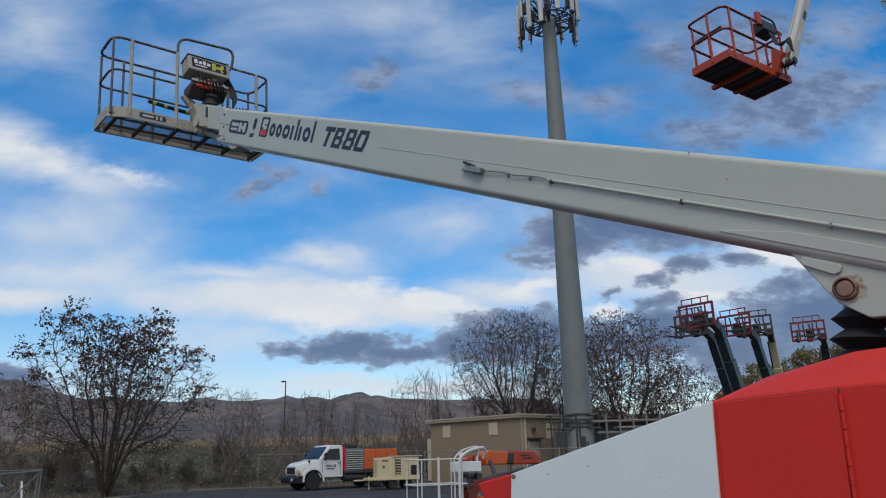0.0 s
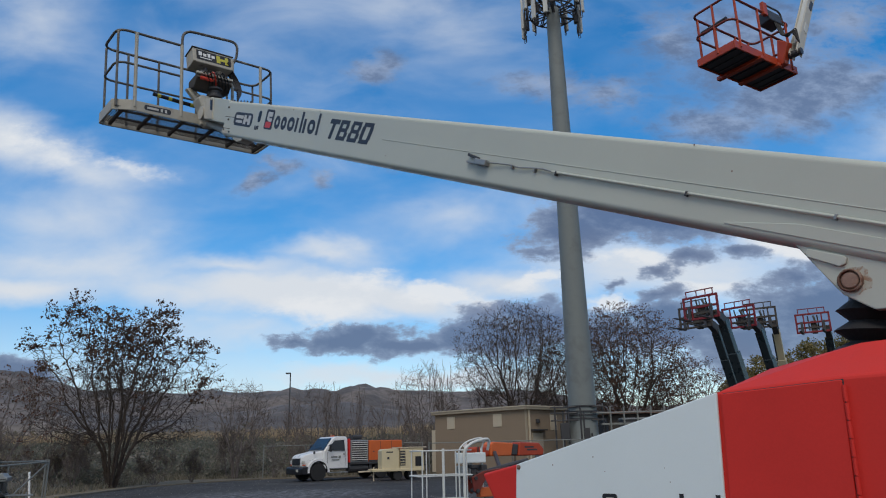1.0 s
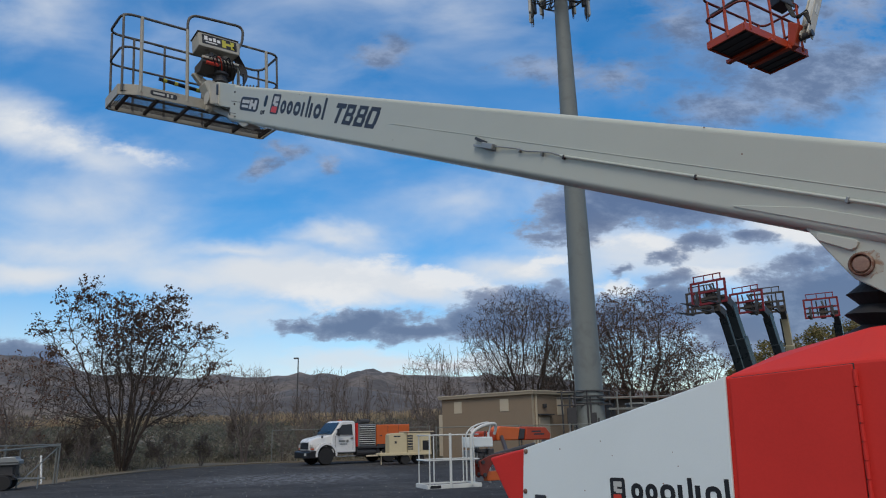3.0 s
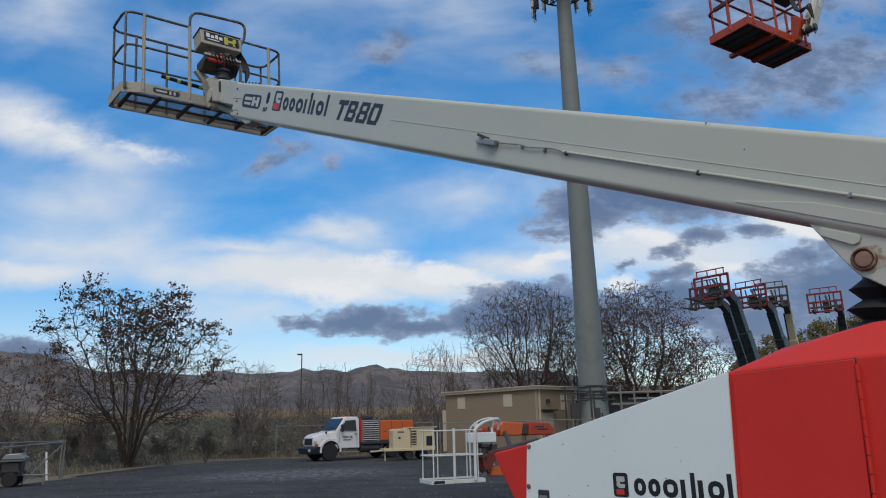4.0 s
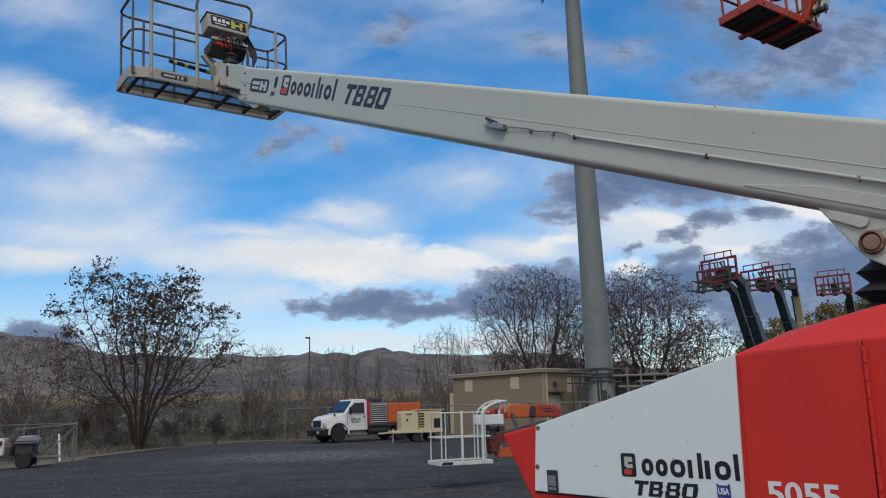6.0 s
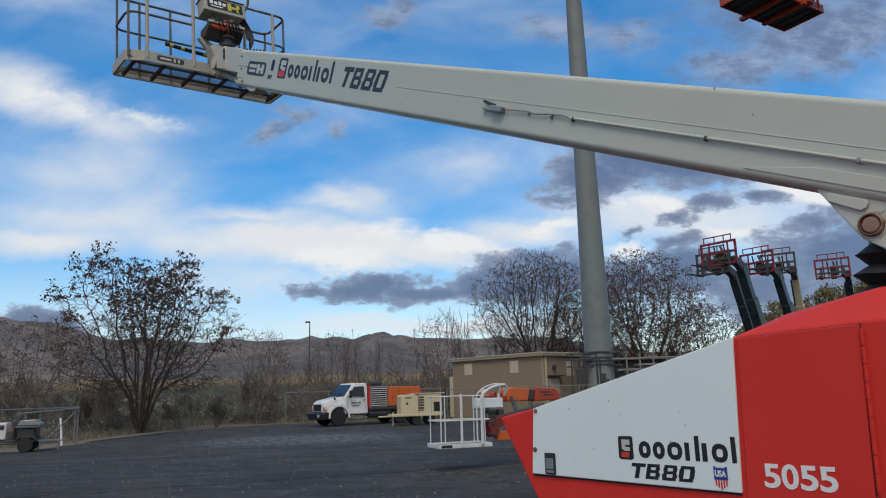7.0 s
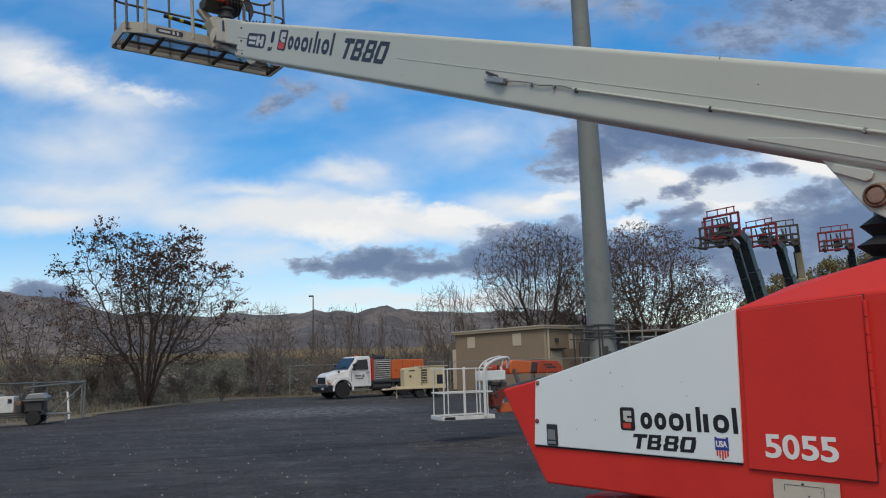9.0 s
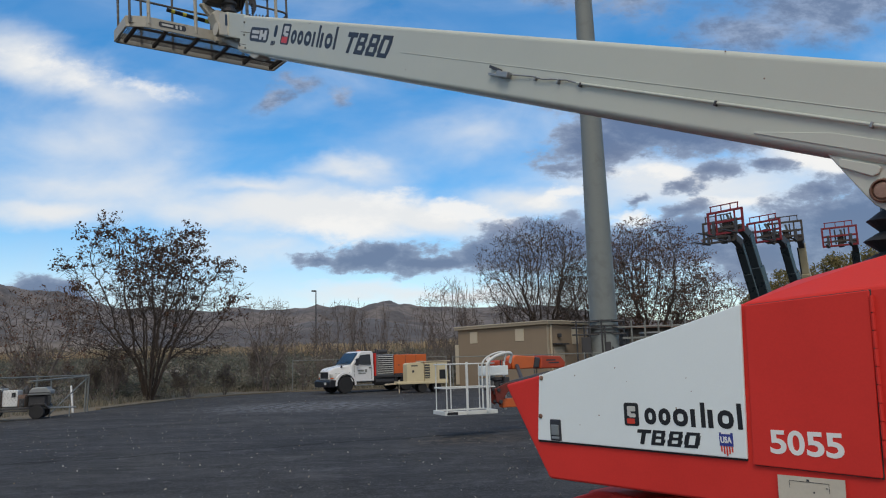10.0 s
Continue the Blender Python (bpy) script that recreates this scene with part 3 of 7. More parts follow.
def scraps_mesh(name, spots, sizes, rng, mat, parent=None, label="", upright=False):
    """Many small four-cornered leaves or blades, each turned its own way, joined into one mesh."""
    spots, sizes = np.array(spots, float), np.array(sizes, float)
    cnt = len(spots)
    if upright:
        ang = rng.uniform(0, 2 * math.pi, cnt)
        a = np.stack([np.cos(ang), np.sin(ang), np.zeros(cnt)], 1) * sizes[:, :1]
        b = np.stack([rng.normal(0, 0.22, cnt), rng.normal(0, 0.22, cnt), np.ones(cnt)], 1) * sizes[:, 1:2]
        quad = np.stack([spots - a, spots + a, spots + b + a * 0.35, spots + b - a * 0.35], 1)
    else:
        a = rng.normal(size=(cnt, 3))
        a /= np.linalg.norm(a, axis=1, keepdims=True)
        b = np.cross(a, rng.normal(size=(cnt, 3)))
        b /= np.linalg.norm(b, axis=1, keepdims=True)
        a, b = a * sizes[:, :1], b * sizes[:, 1:2]
        quad = np.stack([spots - a, spots - b * 0.8, spots + a, spots + b], 1)
    idx = np.arange(cnt)[:, None] * 4 + np.array([[0, 1, 2, 3]])
    me = bpy.data.meshes.new(name)
    me.from_pydata(quad.reshape(-1, 3).tolist(), [], idx.tolist())
    me.materials.append(mat)
    ob = new(name, me)
    if parent is not None:
        ob.parent = parent
    if label:
        ob["label"] = label
    return ob

# ---- ground, lot, hills, field ----


def bank_height(x, y):
    """The field behind the fence climbs gently away from the lot."""
    d = max(y - 50.0, -18.5 - x, 0.0)
    rise = 5.2 * (1 - math.exp(-d / 75.0)) + 0.004 * d
    return rise + 0.25 * noise.noise((x * 0.05, y * 0.05, 0.3)) * min(d / 20, 1)


def spaced(reach, near, cnt):
    k = math.asinh(reach / near)
    return [near * math.sinh(k * (2 * i / cnt - 1)) for i in range(cnt + 1)]


def build_ground():
    xs, ys = spaced(4200, 12, 110), spaced(4200, 12, 110)
    ys = [v + 55 for v in ys]
    xs = [v - 15 for v in xs]
    verts = [(x, y, bank_height(x, y) - 0.05) for y in ys for x in xs]
    w = len(xs)
    faces = [(j * w + i, j * w + i + 1, (j + 1) * w + i + 1, (j + 1) * w + i) for j in range(len(ys) - 1) for i in range(w - 1)]
    me = bpy.data.meshes.new("ground")
    me.from_pydata(verts, [], faces)
    me.materials.append(DRY_GROUND)
    for p in me.polygons:
        p.use_smooth = True
    tagged(new("ground", me), "dry grassy ground rising gently behind the lot", "ground", kind="structure")


build_ground()


def build_lot():
    edge = [(-15.6, -40), (-15.6, 30), (-15.4, 37.8), (-13.6, 42.0), (-11.3, 44.9), (-6, 45.6), (30, 46.4), (60, 46.6), (60, -40)]
    bm = bmesh.new()
    top = [bm.verts.new((x, y, 0.0)) for x, y in edge]
    low = [bm.verts.new((x, y, -0.12)) for x, y in edge]
    bm.faces.new(top[::-1])
    for i in range(len(edge)):
        k = (i + 1) % len(edge)
        bm.faces.new((top[i], top[k], low[k], low[i]))
    bmesh.ops.recalc_face_normals(bm, faces=bm.faces)
    tagged(part("pavement", bm, ASPHALT), "dark worn asphalt lot with pale scuffs", "pavement", kind="structure")
    kerb = bmesh.new()
    for (x0, y0), (x1, y1) in zip(edge[1:7], edge[2:8]):
        way = Vector((x1 - x0, y1 - y0, 0))
        turn = Matrix.Translation((x0, y0, 0)) @ Matrix.Rotation(math.atan2(way.y, way.x), 4, "Z")
        box(kerb, (-0.05, 0.0, -0.1), (way.length + 0.05, 0.22, 0.07), 0.02, turn)
    tagged(part("kerb", kerb, material("earth_edge", (0.15, 0.13, 0.10), 0.95, var=0.35, scale=1.5, grain=20, bump=0.01)),
           "low crumbled edge along the lot", "kerb", kind="structure")
    rng = np.random.default_rng(4)
    spots, sizes = [], []
    for _ in range(2600):
        y = 6 + 38 * rng.random() ** 1.5
        x = rng.uniform(-15, 6)
        spots.append((x, y, 0.010))
        s = rng.uniform(0.008, 0.026)
        sizes.append((s, s * 0.7))
    ob = scraps_mesh("fallen_leaves", spots, sizes, rng, FALLEN)
    tagged(ob, "scattered dry leaves and grit lying on the asphalt", "leaves", kind="stuff")


build_lot()


def build_hills():
    """Two ranges: a near brown one and the ridge behind it. Heights follow a slow noise."""
    cols = 260
    for name, far, deep, low, lift, seed in (("hills_near", 900, 500, 66, 22, 3.1), ("hills_far", 1900, 900, 204, 24, 8.7)):
        verts, faces = [], []
        rows_n = 22
        for j in range(rows_n + 1):
            v = j / rows_n
            for i in range(cols + 1):
                az = radians(-75 + 150 * i / cols)
                dist = far + deep * v
                x, y = dist * math.sin(az), dist * math.cos(az)
                crest = low + lift * (noise.noise((az * 7, seed, 0)) + 0.5 * noise.noise((az * 17, seed, 2)) + 0.2 * noise.noise((az * 40, seed, 4)))
                crest += 26 * math.exp(-((math.degrees(az) + 6.4) / 2.2) ** 2) * (far / 1900)
                crest += 85 * max(0.0, min(1.0, (-az - 0.46) / 0.14)) * (far / 1900)
                crest *= 1 - 0.42 * max(0.0, min(1.0, (az - 0.10) / 0.16))
                shape = math.sin(math.pi * min(v * 1.15, 1) / 2) ** 1.3
                gully = 0.16 * noise.noise((x * 0.012, y * 0.006, seed)) + 0.07 * noise.noise((x * 0.035, y * 0.02, seed + 3))
                verts.append((x, y, 4 + crest * shape * (1 + gully * (1 - v * 0.6)) - (14 if j == 0 else 0)))
        w = cols + 1
        for j in range(rows_n):
            for i in range(cols):
                faces.append((j * w + i, j * w + i + 1, (j + 1) * w + i + 1, (j + 1) * w + i))
        me = bpy.data.meshes.new(name)
        me.from_pydata(verts, [], faces)
        me.materials.append(HILL)
        for p in me.polygons:
            p.use_smooth = True
        tagged(new(name, me), "bare brown rolling hills on the skyline", "hills", kind="structure")


build_hills()


def build_field():
    rng = np.random.default_rng(11)

    def scatter(cnt, d0, d1, wide, tall):
        spots, sizes = [], []
        while len(spots) < cnt:
            if rng.random() < 0.72:
                d = d0 + (d1 - d0) * rng.random() ** 1.4
                y = 48.5 + d
                x = rng.uniform(-0.75, 0.62) * y
            else:
                d = d0 + (d1 - d0) * rng.random() ** 1.4
                x = -17.2 - d
                y = rng.uniform(18, 60)
                if abs(x) > 1.1 * y:
                    continue
            clump = noise.noise((x * 0.12, y * 0.12, 5.0))
            if clump < -0.25 and rng.random() < 0.7:
                continue
            k = rng.uniform(0.6, 1.25) * (1 + 0.4 * clump)
            spots.append((x, y, bank_height(x, y) - 0.05))
            sizes.append((wide * rng.uniform(0.6, 1.5), tall * k))
        return spots, sizes

    spots, sizes = scatter(30000, 62, 150, 0.10, 1.5)
    tagged(scraps_mesh("reed_field", spots, sizes, rng, REED, upright=True), "tan field of dry reeds and tall grass", "reeds", kind="stuff")
    spots, sizes = scatter(15000, 0.5, 5, 0.020, 0.27)
    tagged(scraps_mesh("dry_grass", spots, sizes, rng, PALE_GRASS, upright=True), "pale dry grass along the foot of the fence", "grass", kind="stuff")
    # Brush: low rounded clumps of small leaves, larger and closer together up the bank.
    heads, rooms = scatter(3600, 2.5, 85, 0.5, 1.0)
    spots, sizes = [], []
    for (x, y, z), (_, k) in zip(heads, rooms):
        r = rng.uniform(0.35, 0.9) * (1 + min(math.hypot(x, y) / 120, 1))
        h = k * rng.uniform(0.7, 1.3)
        cnt = 34
        way = rng.normal(size=(cnt, 3))
        way /= np.linalg.norm(way, axis=1, keepdims=True)
        way *= rng.uniform(0.45, 1.0, (cnt, 1))
        spots.append(np.array((x, y, z)) + np.stack([way[:, 0] * r, way[:, 1] * r, np.abs(way[:, 2]) * h], 1))
        leaf = rng.uniform(0.05, 0.13, cnt) * (0.8 + math.hypot(x, y) / 90)
        sizes.append(np.stack([leaf, leaf * 0.55], 1))
    tagged(scraps_mesh("scrub_bank", np.concatenate(spots), np.concatenate(sizes), rng, BRUSH), "dark olive scrub on the bank behind the fence", "scrub", kind="stuff")
    # A dark line of far trees at the foot of the hills.
    spots, sizes = [], []
    for _ in range(700):
        y = rng.uniform(230, 420)
        x = rng.uniform(-0.8, 0.7) * y
        if noise.noise((x * 0.012, y * 0.012, 9.0)) < -0.05:
            continue
        h, r = rng.uniform(2.0, 5.5), rng.uniform(1.5, 4.0)
        cnt = 40
        way = rng.normal(size=(cnt, 3))
        way /= np.linalg.norm(way, axis=1, keepdims=True)
        spots.append(np.array((x, y, bank_height(x, y))) + np.stack([way[:, 0] * r, way[:, 1] * r, np.abs(way[:, 2]) * h], 1))
        leaf = rng.uniform(0.4, 0.9, cnt)
        sizes.append(np.stack([leaf, leaf * 0.6], 1))
    tagged(scraps_mesh("far_woods", np.concatenate(spots), np.concatenate(sizes), rng, SCRUB), "far line of bare brown trees below the hills", "woods", kind="stuff")


build_field()

# ---- the large boom lift ----
FACING = 132.04  # the way the boom points, in degrees from the x axis
LIFT = Matrix.Translation((0.7427 * 4.09, 0.6696 * 4.09, 0)) @ pose(0, 0, 0, 0, 0, FACING)
BOOM_TILT = 24.15
BOOM = Matrix.Translation((1.013, 0.248, 2.854)) @ pose(0, 0, 0, 0, -BOOM_TILT, 0) @ Matrix.Diagonal((0.938, 0.938, 0.938, 1))
SIDE = 1.14  # the cowl's near side
lift = thing("boom_lift", LIFT, "large white and red boom lift with its boom raised", "boom lift")


def on_side(x, z, proud=0.0):
    """Plane of lettering on the cowl's near side: text runs towards the machine's rear."""
    return Matrix.Translation((x, SIDE + proud, z)) @ Matrix(((-1, 0, 0, 0), (0, 0, 1, 0), (0, 1, 0, 0), (0, 0, 0, 1)))


def on_boom(a, b, proud=0.0):
    return BOOM @ Matrix.Translation((a, 0.23 + proud, b)) @ Matrix(((-1, 0, 0, 0), (0, 0, 1, 0), (0, 1, 0, 0), (0, 0, 0, 1)))


def wheel(parent, x, y, r, w):
    bm = bmesh.new()
    turn = Matrix.Translation((x, y, r)) @ pose(0, 0, 0, 90, 0, 0)
    lathe(bm, [(r * 0.55, -w / 2), (r * 0.9, -w / 2), (r, -w * 0.36), (r, w * 0.36), (r * 0.9, w / 2), (r * 0.55, w / 2)], 28, turn)
    tyre = part("wheel", bm, BLACK_RUBBER, parent, "black rubber tyre", smooth=False)
    bm = bmesh.new()
    lathe(bm, [(r * 0.56, -w * 0.40), (r * 0.5, -w * 0.3), (r * 0.2, -w * 0.32), (r * 0.2, w * 0.32), (r * 0.5, w * 0.3), (r * 0.56, w * 0.40)], 24, turn)
    part("rim", bm, GALV, tyre, "steel rim")
    return tyre


def build_lift_base():
    bm = bmesh.new()
    prism(bm, [(-2.2, 0.45), (2.55, 0.45), (2.75, 0.62), (2.75, 0.80), (-2.2, 0.80)], -0.75, 0.75, 0.02)
    part("chassis", bm, RED_PAINT, lift)
    for x in (-1.7, 1.75):
        for y in (-0.98, 0.98):
            wheel(lift, x, y, 0.42, 0.36)
    part("axle_cover", prism(bmesh.new(), [(2.86, 0.55), (2.86, 0.74), (2.60, 0.83), (2.20, 0.84), (2.20, 0.55)], 0.55, 0.86, 0.015), RED_PAINT, lift)
    part("axle_bracket", solid((2.16, 0.60, 0.60), (2.42, 0.97, 0.85), 0.015), RED_PAINT, lift)
    bm = bmesh.new()
    lathe(bm, [(0.62, 0.80), (0.62, 0.92)], 32)
    part("slewing_ring", bm, DARK_STEEL, lift)


def build_cowl():
    # Main shell: vertical side, then a hip sloping inwards to the flat top.
    outer = [(2.985, 1.410), (2.72, 1.462), (1.52, 1.762), (1.02, 1.782), (-0.6, 1.79), (-1.6, 1.70), (-2.4, 1.35), (-2.4, 0.92), (2.68, 0.92)]
    for sign in (1, -1):
        bm = bmesh.new()
        ys, yi = SIDE * sign, (SIDE - 0.36) * sign
        o = [bm.verts.new((x, ys, z)) for x, z in outer]
        top_pts = [(2.90, 1.440), (2.74, 1.462), (1.60, 1.755), (1.45, 1.870), (1.05, 1.945), (-0.6, 1.98), (-1.6, 1.84), (-2.4, 1.42)]
        t = [bm.verts.new((x, yi, z)) for x, z in top_pts]
        bm.faces.new(o)
        links = [(0, 0), (1, 1), (2, 2), (2, 3), (3, 4), (4, 5), (5, 6), (6, 7)]
        for (o0, t0), (o1, t1) in zip(links, links[1:]):
            if o0 == o1:
                bm.faces.new((o[o0], t[t0], t[t1]))
            else:
                bm.faces.new((o[o0], t[t0], t[t1], o[o1]))
        low = [bm.verts.new((x, yi, 0.92)) for x in (2.62, -2.4)]
        bm.faces.new((*t, low[1], low[0]))
        bm.faces.new((o[0], o[8], low[0], t[0]))
        bm.faces.new((o[8], o[7], low[1], low[0]))
        bm.faces.new((o[7], o[6], t[7], low[1]))
        bmesh.ops.recalc_face_normals(bm, faces=bm.faces)
        bmesh.ops.bevel(bm, geom=list(bm.edges), offset=0.012, segments=2, affect="EDGES", profile=0.5)
        part("cowl", bm, RED_PAINT, lift, "glossy red cowl")
    part("turntable_deck", solid((-2.3, -0.80, 0.92), (2.5, 0.80, 1.05), 0.01), DARK_STEEL, lift)


def build_cowl_doors():
    y = SIDE
    # White door with a dark gap below and behind it.
    part("door_gap", prism(bmesh.new(), [(2.742, 1.108), (2.712, 1.455), (1.530, 1.752), (1.562, 1.103)], y + 0.001, y + 0.003), BLACK_RUBBER, lift, "dark gap round the door")
    white = part("cowl_door", prism(bmesh.new(), [(2.735, 1.119), (2.706, 1.462), (1.526, 1.7575), (1.558, 1.112)], y + 0.002, y + 0.016, 0.004),
                 PANEL_WHITE, lift, "white cowl door")
    part("door_gap", prism(bmesh.new(), [(1.504, 1.753), (1.018, 1.773), (1.049, 1.081), (1.531, 1.089)], y + 0.001, y + 0.003), DARK_STEEL, lift, "dark gap round the door")
    red = part("cowl_door", prism(bmesh.new(), [(1.508, 1.750), (1.022, 1.770), (1.052, 1.085), (1.535, 1.092)], y + 0.002, y + 0.014, 0.004), RED_PAINT, lift, "red cowl door")
    # Piano hinge: knuckles on a rod.
    for i in range(9):
        z0 = 1.16 + i * 0.066
        part("hinge_knuckle", bar((1.034 - (z0 - 1.1) * 0.03, y + 0.016, z0), (1.034 - (z0 - 1.04) * 0.03, y + 0.016, z0 + 0.061), 0.008, 8), RED_PAINT, red)
    # Latch: recessed grey frame with a flap.
    latch = part("latch", solid((2.565, y + 0.014, 1.122), (2.638, y + 0.022, 1.232), 0.006), INK_GREY, white, "dark recessed latch")
    part("latch_flap", solid((2.576, y + 0.020, 1.150), (2.628, y + 0.027, 1.205), 0.004), GALV, latch, "worn metal latch flap")
    part("latch_flap", solid((2.576, y + 0.020, 1.130), (2.628, y + 0.025, 1.145), 0.003), GALV, latch)
    for x, z in ((2.688, 1.448), (2.705, 1.245)):
        bm = bmesh.new()
        lathe(bm, [(0.013, 0), (0.013, 0.006), (0.007, 0.010)], 10, Matrix.Translation((x, y + 0.014, z)) @ pose(0, 0, 0, -90, 0, 0))
        part("screw", bm, RUST, white)
    rng = random.Random(5)
    for _ in range(9):
        x, z = rng.uniform(1.7, 2.5), rng.uniform(1.2, 1.6)
        if z > 1.43 + (2.6 - x) * 0.22:
            continue
        bm = bmesh.new()
        lathe(bm, [(rng.uniform(0.002, 0.004), 0), (0.002, 0.001)], 7, Matrix.Translation((x, y + 0.016, z)) @ pose(0, 0, 0, -90, 0, 0))
        part("paint_chip", bm, RUST, white)
    # Maker's mark: a rounded square with a pale sweep; the name as plain blocks.
    m = on_side(2.16, 1.222, 0.0165)
    bars_of("mark", [(0, 0, 0.083, 0.108)], INK, white, m, "black rounded mark", 0.001, 0.012)
    bars_of("mark_sweep", [(0.020, 0.068, 0.066, 0.092), (0.020, 0.046, 0.040, 0.068), (0.030, 0.040, 0.066, 0.058)], DECAL_PALE, white, on_side(2.16, 1.222, 0.018), "", 0.001, 0.004)
    bars_of("mark_sweep", [(0.016, 0.010, 0.060, 0.034)], DECAL_RED, white, on_side(2.16, 1.222, 0.018), "", 0.001, 0.004)
    maker_bars(white, on_side(2.045, 1.232, 0.0165), 0.480, 0.078, 0.108, INK)
    block_letters(white, on_side(2.106, 1.140, 0.0165), 0.352, 0.068, INK, "black slanted model lettering")
    # Shield badge.
    bars_of("badge", [(0, 0.044, 0.062, 0.100)], DECAL_BLUE, white, on_side(1.674, 1.116, 0.0165), "blue, red and white shield badge")
    bars_of("badge_stripes", [(0.004 + i * 0.012, 0.020 - 0.016 * (2 - abs(i - 2)) / 2, 0.011 + i * 0.012, 0.043) for i in range(5)], DECAL_RED, white, on_side(1.674, 1.116, 0.0165))
    lettering("badge_lettering", "USA", DECAL_WHITE, white, on_side(1.668, 1.174, 0.0185), 0.036, 0.050, 0.0, 0.001)
    bars_of("badge_bars", [(0.010, 0.0, 0.052, 0.006)], DECAL_WHITE, white, on_side(1.674, 1.210, 0.0175))
    for k, digit in enumerate("5055"):
        lettering("unit_digit", digit, DECAL_WHITE, red, on_side(1.455 - k * 0.0725, 1.148, 0.0145), 0.128, 0.066, 0.0, 0.003, "white unit number" if k == 0 else "")
    # Weathered placard below.
    placard = part("placard", prism(bmesh.new(), [(1.442, 0.935), (1.437, 1.063), (1.182, 1.066), (1.188, 0.935)], y + 0.012, y + 0.015), PLACARD, lift, "faded scratched placard")
    bars_of("placard_marks", [(0.118, 0.088, 0.128, 0.096), (0.05, 0.085, 0.20, 0.0865), (0.05, 0.060, 0.0515, 0.085), (0.19, 0.066, 0.194, 0.070), (0.14, 0.045, 0.146, 0.051), (0.20, 0.050, 0.2015, 0.085)],
            INK_GREY, placard, on_side(1.442, 0.960, 0.016), "", 0.0006)


def outline(pts, depth=0.001):
    """A flat plate of that outline in x and y."""
    bm = bmesh.new()
    a = [bm.verts.new((x, y, 0)) for x, y in pts]
    b = [bm.verts.new((x, y, depth)) for x, y in pts]
    bm.faces.new(b)
    k = len(pts)
    for i in range(k):
        bm.faces.new((a[i], a[(i + 1) % k], b[(i + 1) % k], b[i]))
    bmesh.ops.recalc_face_normals(bm, faces=bm.faces)
    return bm


GLYPHS = {
    "T": [(0.0, 0.76, 1.0, 1.0), (0.34, 0.0, 0.64, 0.76)],
    "B": [(0.0, 0.0, 0.28, 1.0), (0.28, 0.80, 0.86, 1.0), (0.28, 0.42, 0.86, 0.60), (0.28, 0.0, 0.90, 0.20), (0.62, 0.60, 0.90, 0.80), (0.66, 0.20, 0.96, 0.42)],
    "8": [(0.08, 0.82, 0.92, 1.0), (0.08, 0.42, 0.92, 0.60), (0.04, 0.0, 0.94, 0.19), (0.04, 0.60, 0.32, 0.82), (0.68, 0.60, 0.96, 0.82), (0.0, 0.19, 0.30, 0.42), (0.70, 0.19, 1.0, 0.42)],
    "0": [(0.06, 0.80, 0.94, 1.0), (0.06, 0.0, 0.94, 0.20), (0.0, 0.20, 0.30, 0.80), (0.70, 0.20, 1.0, 0.80)]}


def block_letters(parent, m, width, tall, mat, label):
    """Slanted square-cut letters, one part a letter."""
    pitch = width / 4.15
    for k, ch in enumerate("TB80"):
        bm = bmesh.new()
        for x0, y0, x1, y1 in GLYPHS[ch]:
            box(bm, (x0 * pitch * 0.90, y0 * tall, 0), (x1 * pitch * 0.90, y1 * tall, 0.001))
        bmesh.ops.remove_doubles(bm, verts=bm.verts, dist=tall * 0.004)
        lean = Matrix(((1, 0.26, 0, k * pitch), (0, 1, 0, 0), (0, 0, 1, 0), (0, 0, 0, 1)))
        part("model_letter", bm, mat, parent, label if k == 0 else "", m=m @ lean)


def rounded_frame(wide, tall, t, r, depth=0.001):
    """A flat frame with rounded corners, standing on the origin."""
    def ring(x0, y0, x1, y1, rad):
        pts = []
        for cx, cy, a0 in ((x1 - rad, y1 - rad, 0), (x0 + rad, y1 - rad, 90), (x0 + rad, y0 + rad, 180), (x1 - rad, y0 + rad, 270)):
            pts += [(cx + rad * math.cos(radians(a0 + 30 * i)), cy + rad * math.sin(radians(a0 + 30 * i))) for i in range(4)]
        return pts
    bm = bmesh.new()
    outer, inner = ring(0, 0, wide, tall, r), ring(t, t, wide - t, tall - t, max(r - t, t * 0.3))
    k = len(outer)
    o = [bm.verts.new((x, y, depth)) for x, y in outer]
    i_ = [bm.verts.new((x, y, depth)) for x, y in inner]
    o0 = [bm.verts.new((x, y, 0)) for x, y in outer]
    i0 = [bm.verts.new((x, y, 0)) for x, y in inner]
    for j in range(k):
        n = (j + 1) % k
        bm.faces.new((o[j], o[n], i_[n], i_[j]))
        bm.faces.new((o0[j], o0[n], o[n], o[j]))
        bm.faces.new((i_[j], i_[n], i0[n], i0[j]))
    return bm


def maker_bars(parent, m, width, low, tall, mat):
    """Plain rounded frames and posts in the rhythm of the maker's name."""
    unit = width / 0.865
    t = 0.039 * unit
    for x0, x1, up in ((0.00, 0.115, low), (0.138, 0.25, low), (0.275, 0.41, low), (0.435, 0.475, low), (0.525, 0.563, tall), (0.585, 0.628, low), (0.668, 0.80, low), (0.83, 0.868, tall)):
        wide = (x1 - x0) * unit
        shape = rounded_frame(wide, up, t, t * 1.5) if wide > 2.6 * t else outline([(0, 0), (wide, 0), (wide, up), (0, up)])
        part("maker_block", shape, mat, parent, m=m @ Matrix.Translation((x0 * unit, 0, 0)))


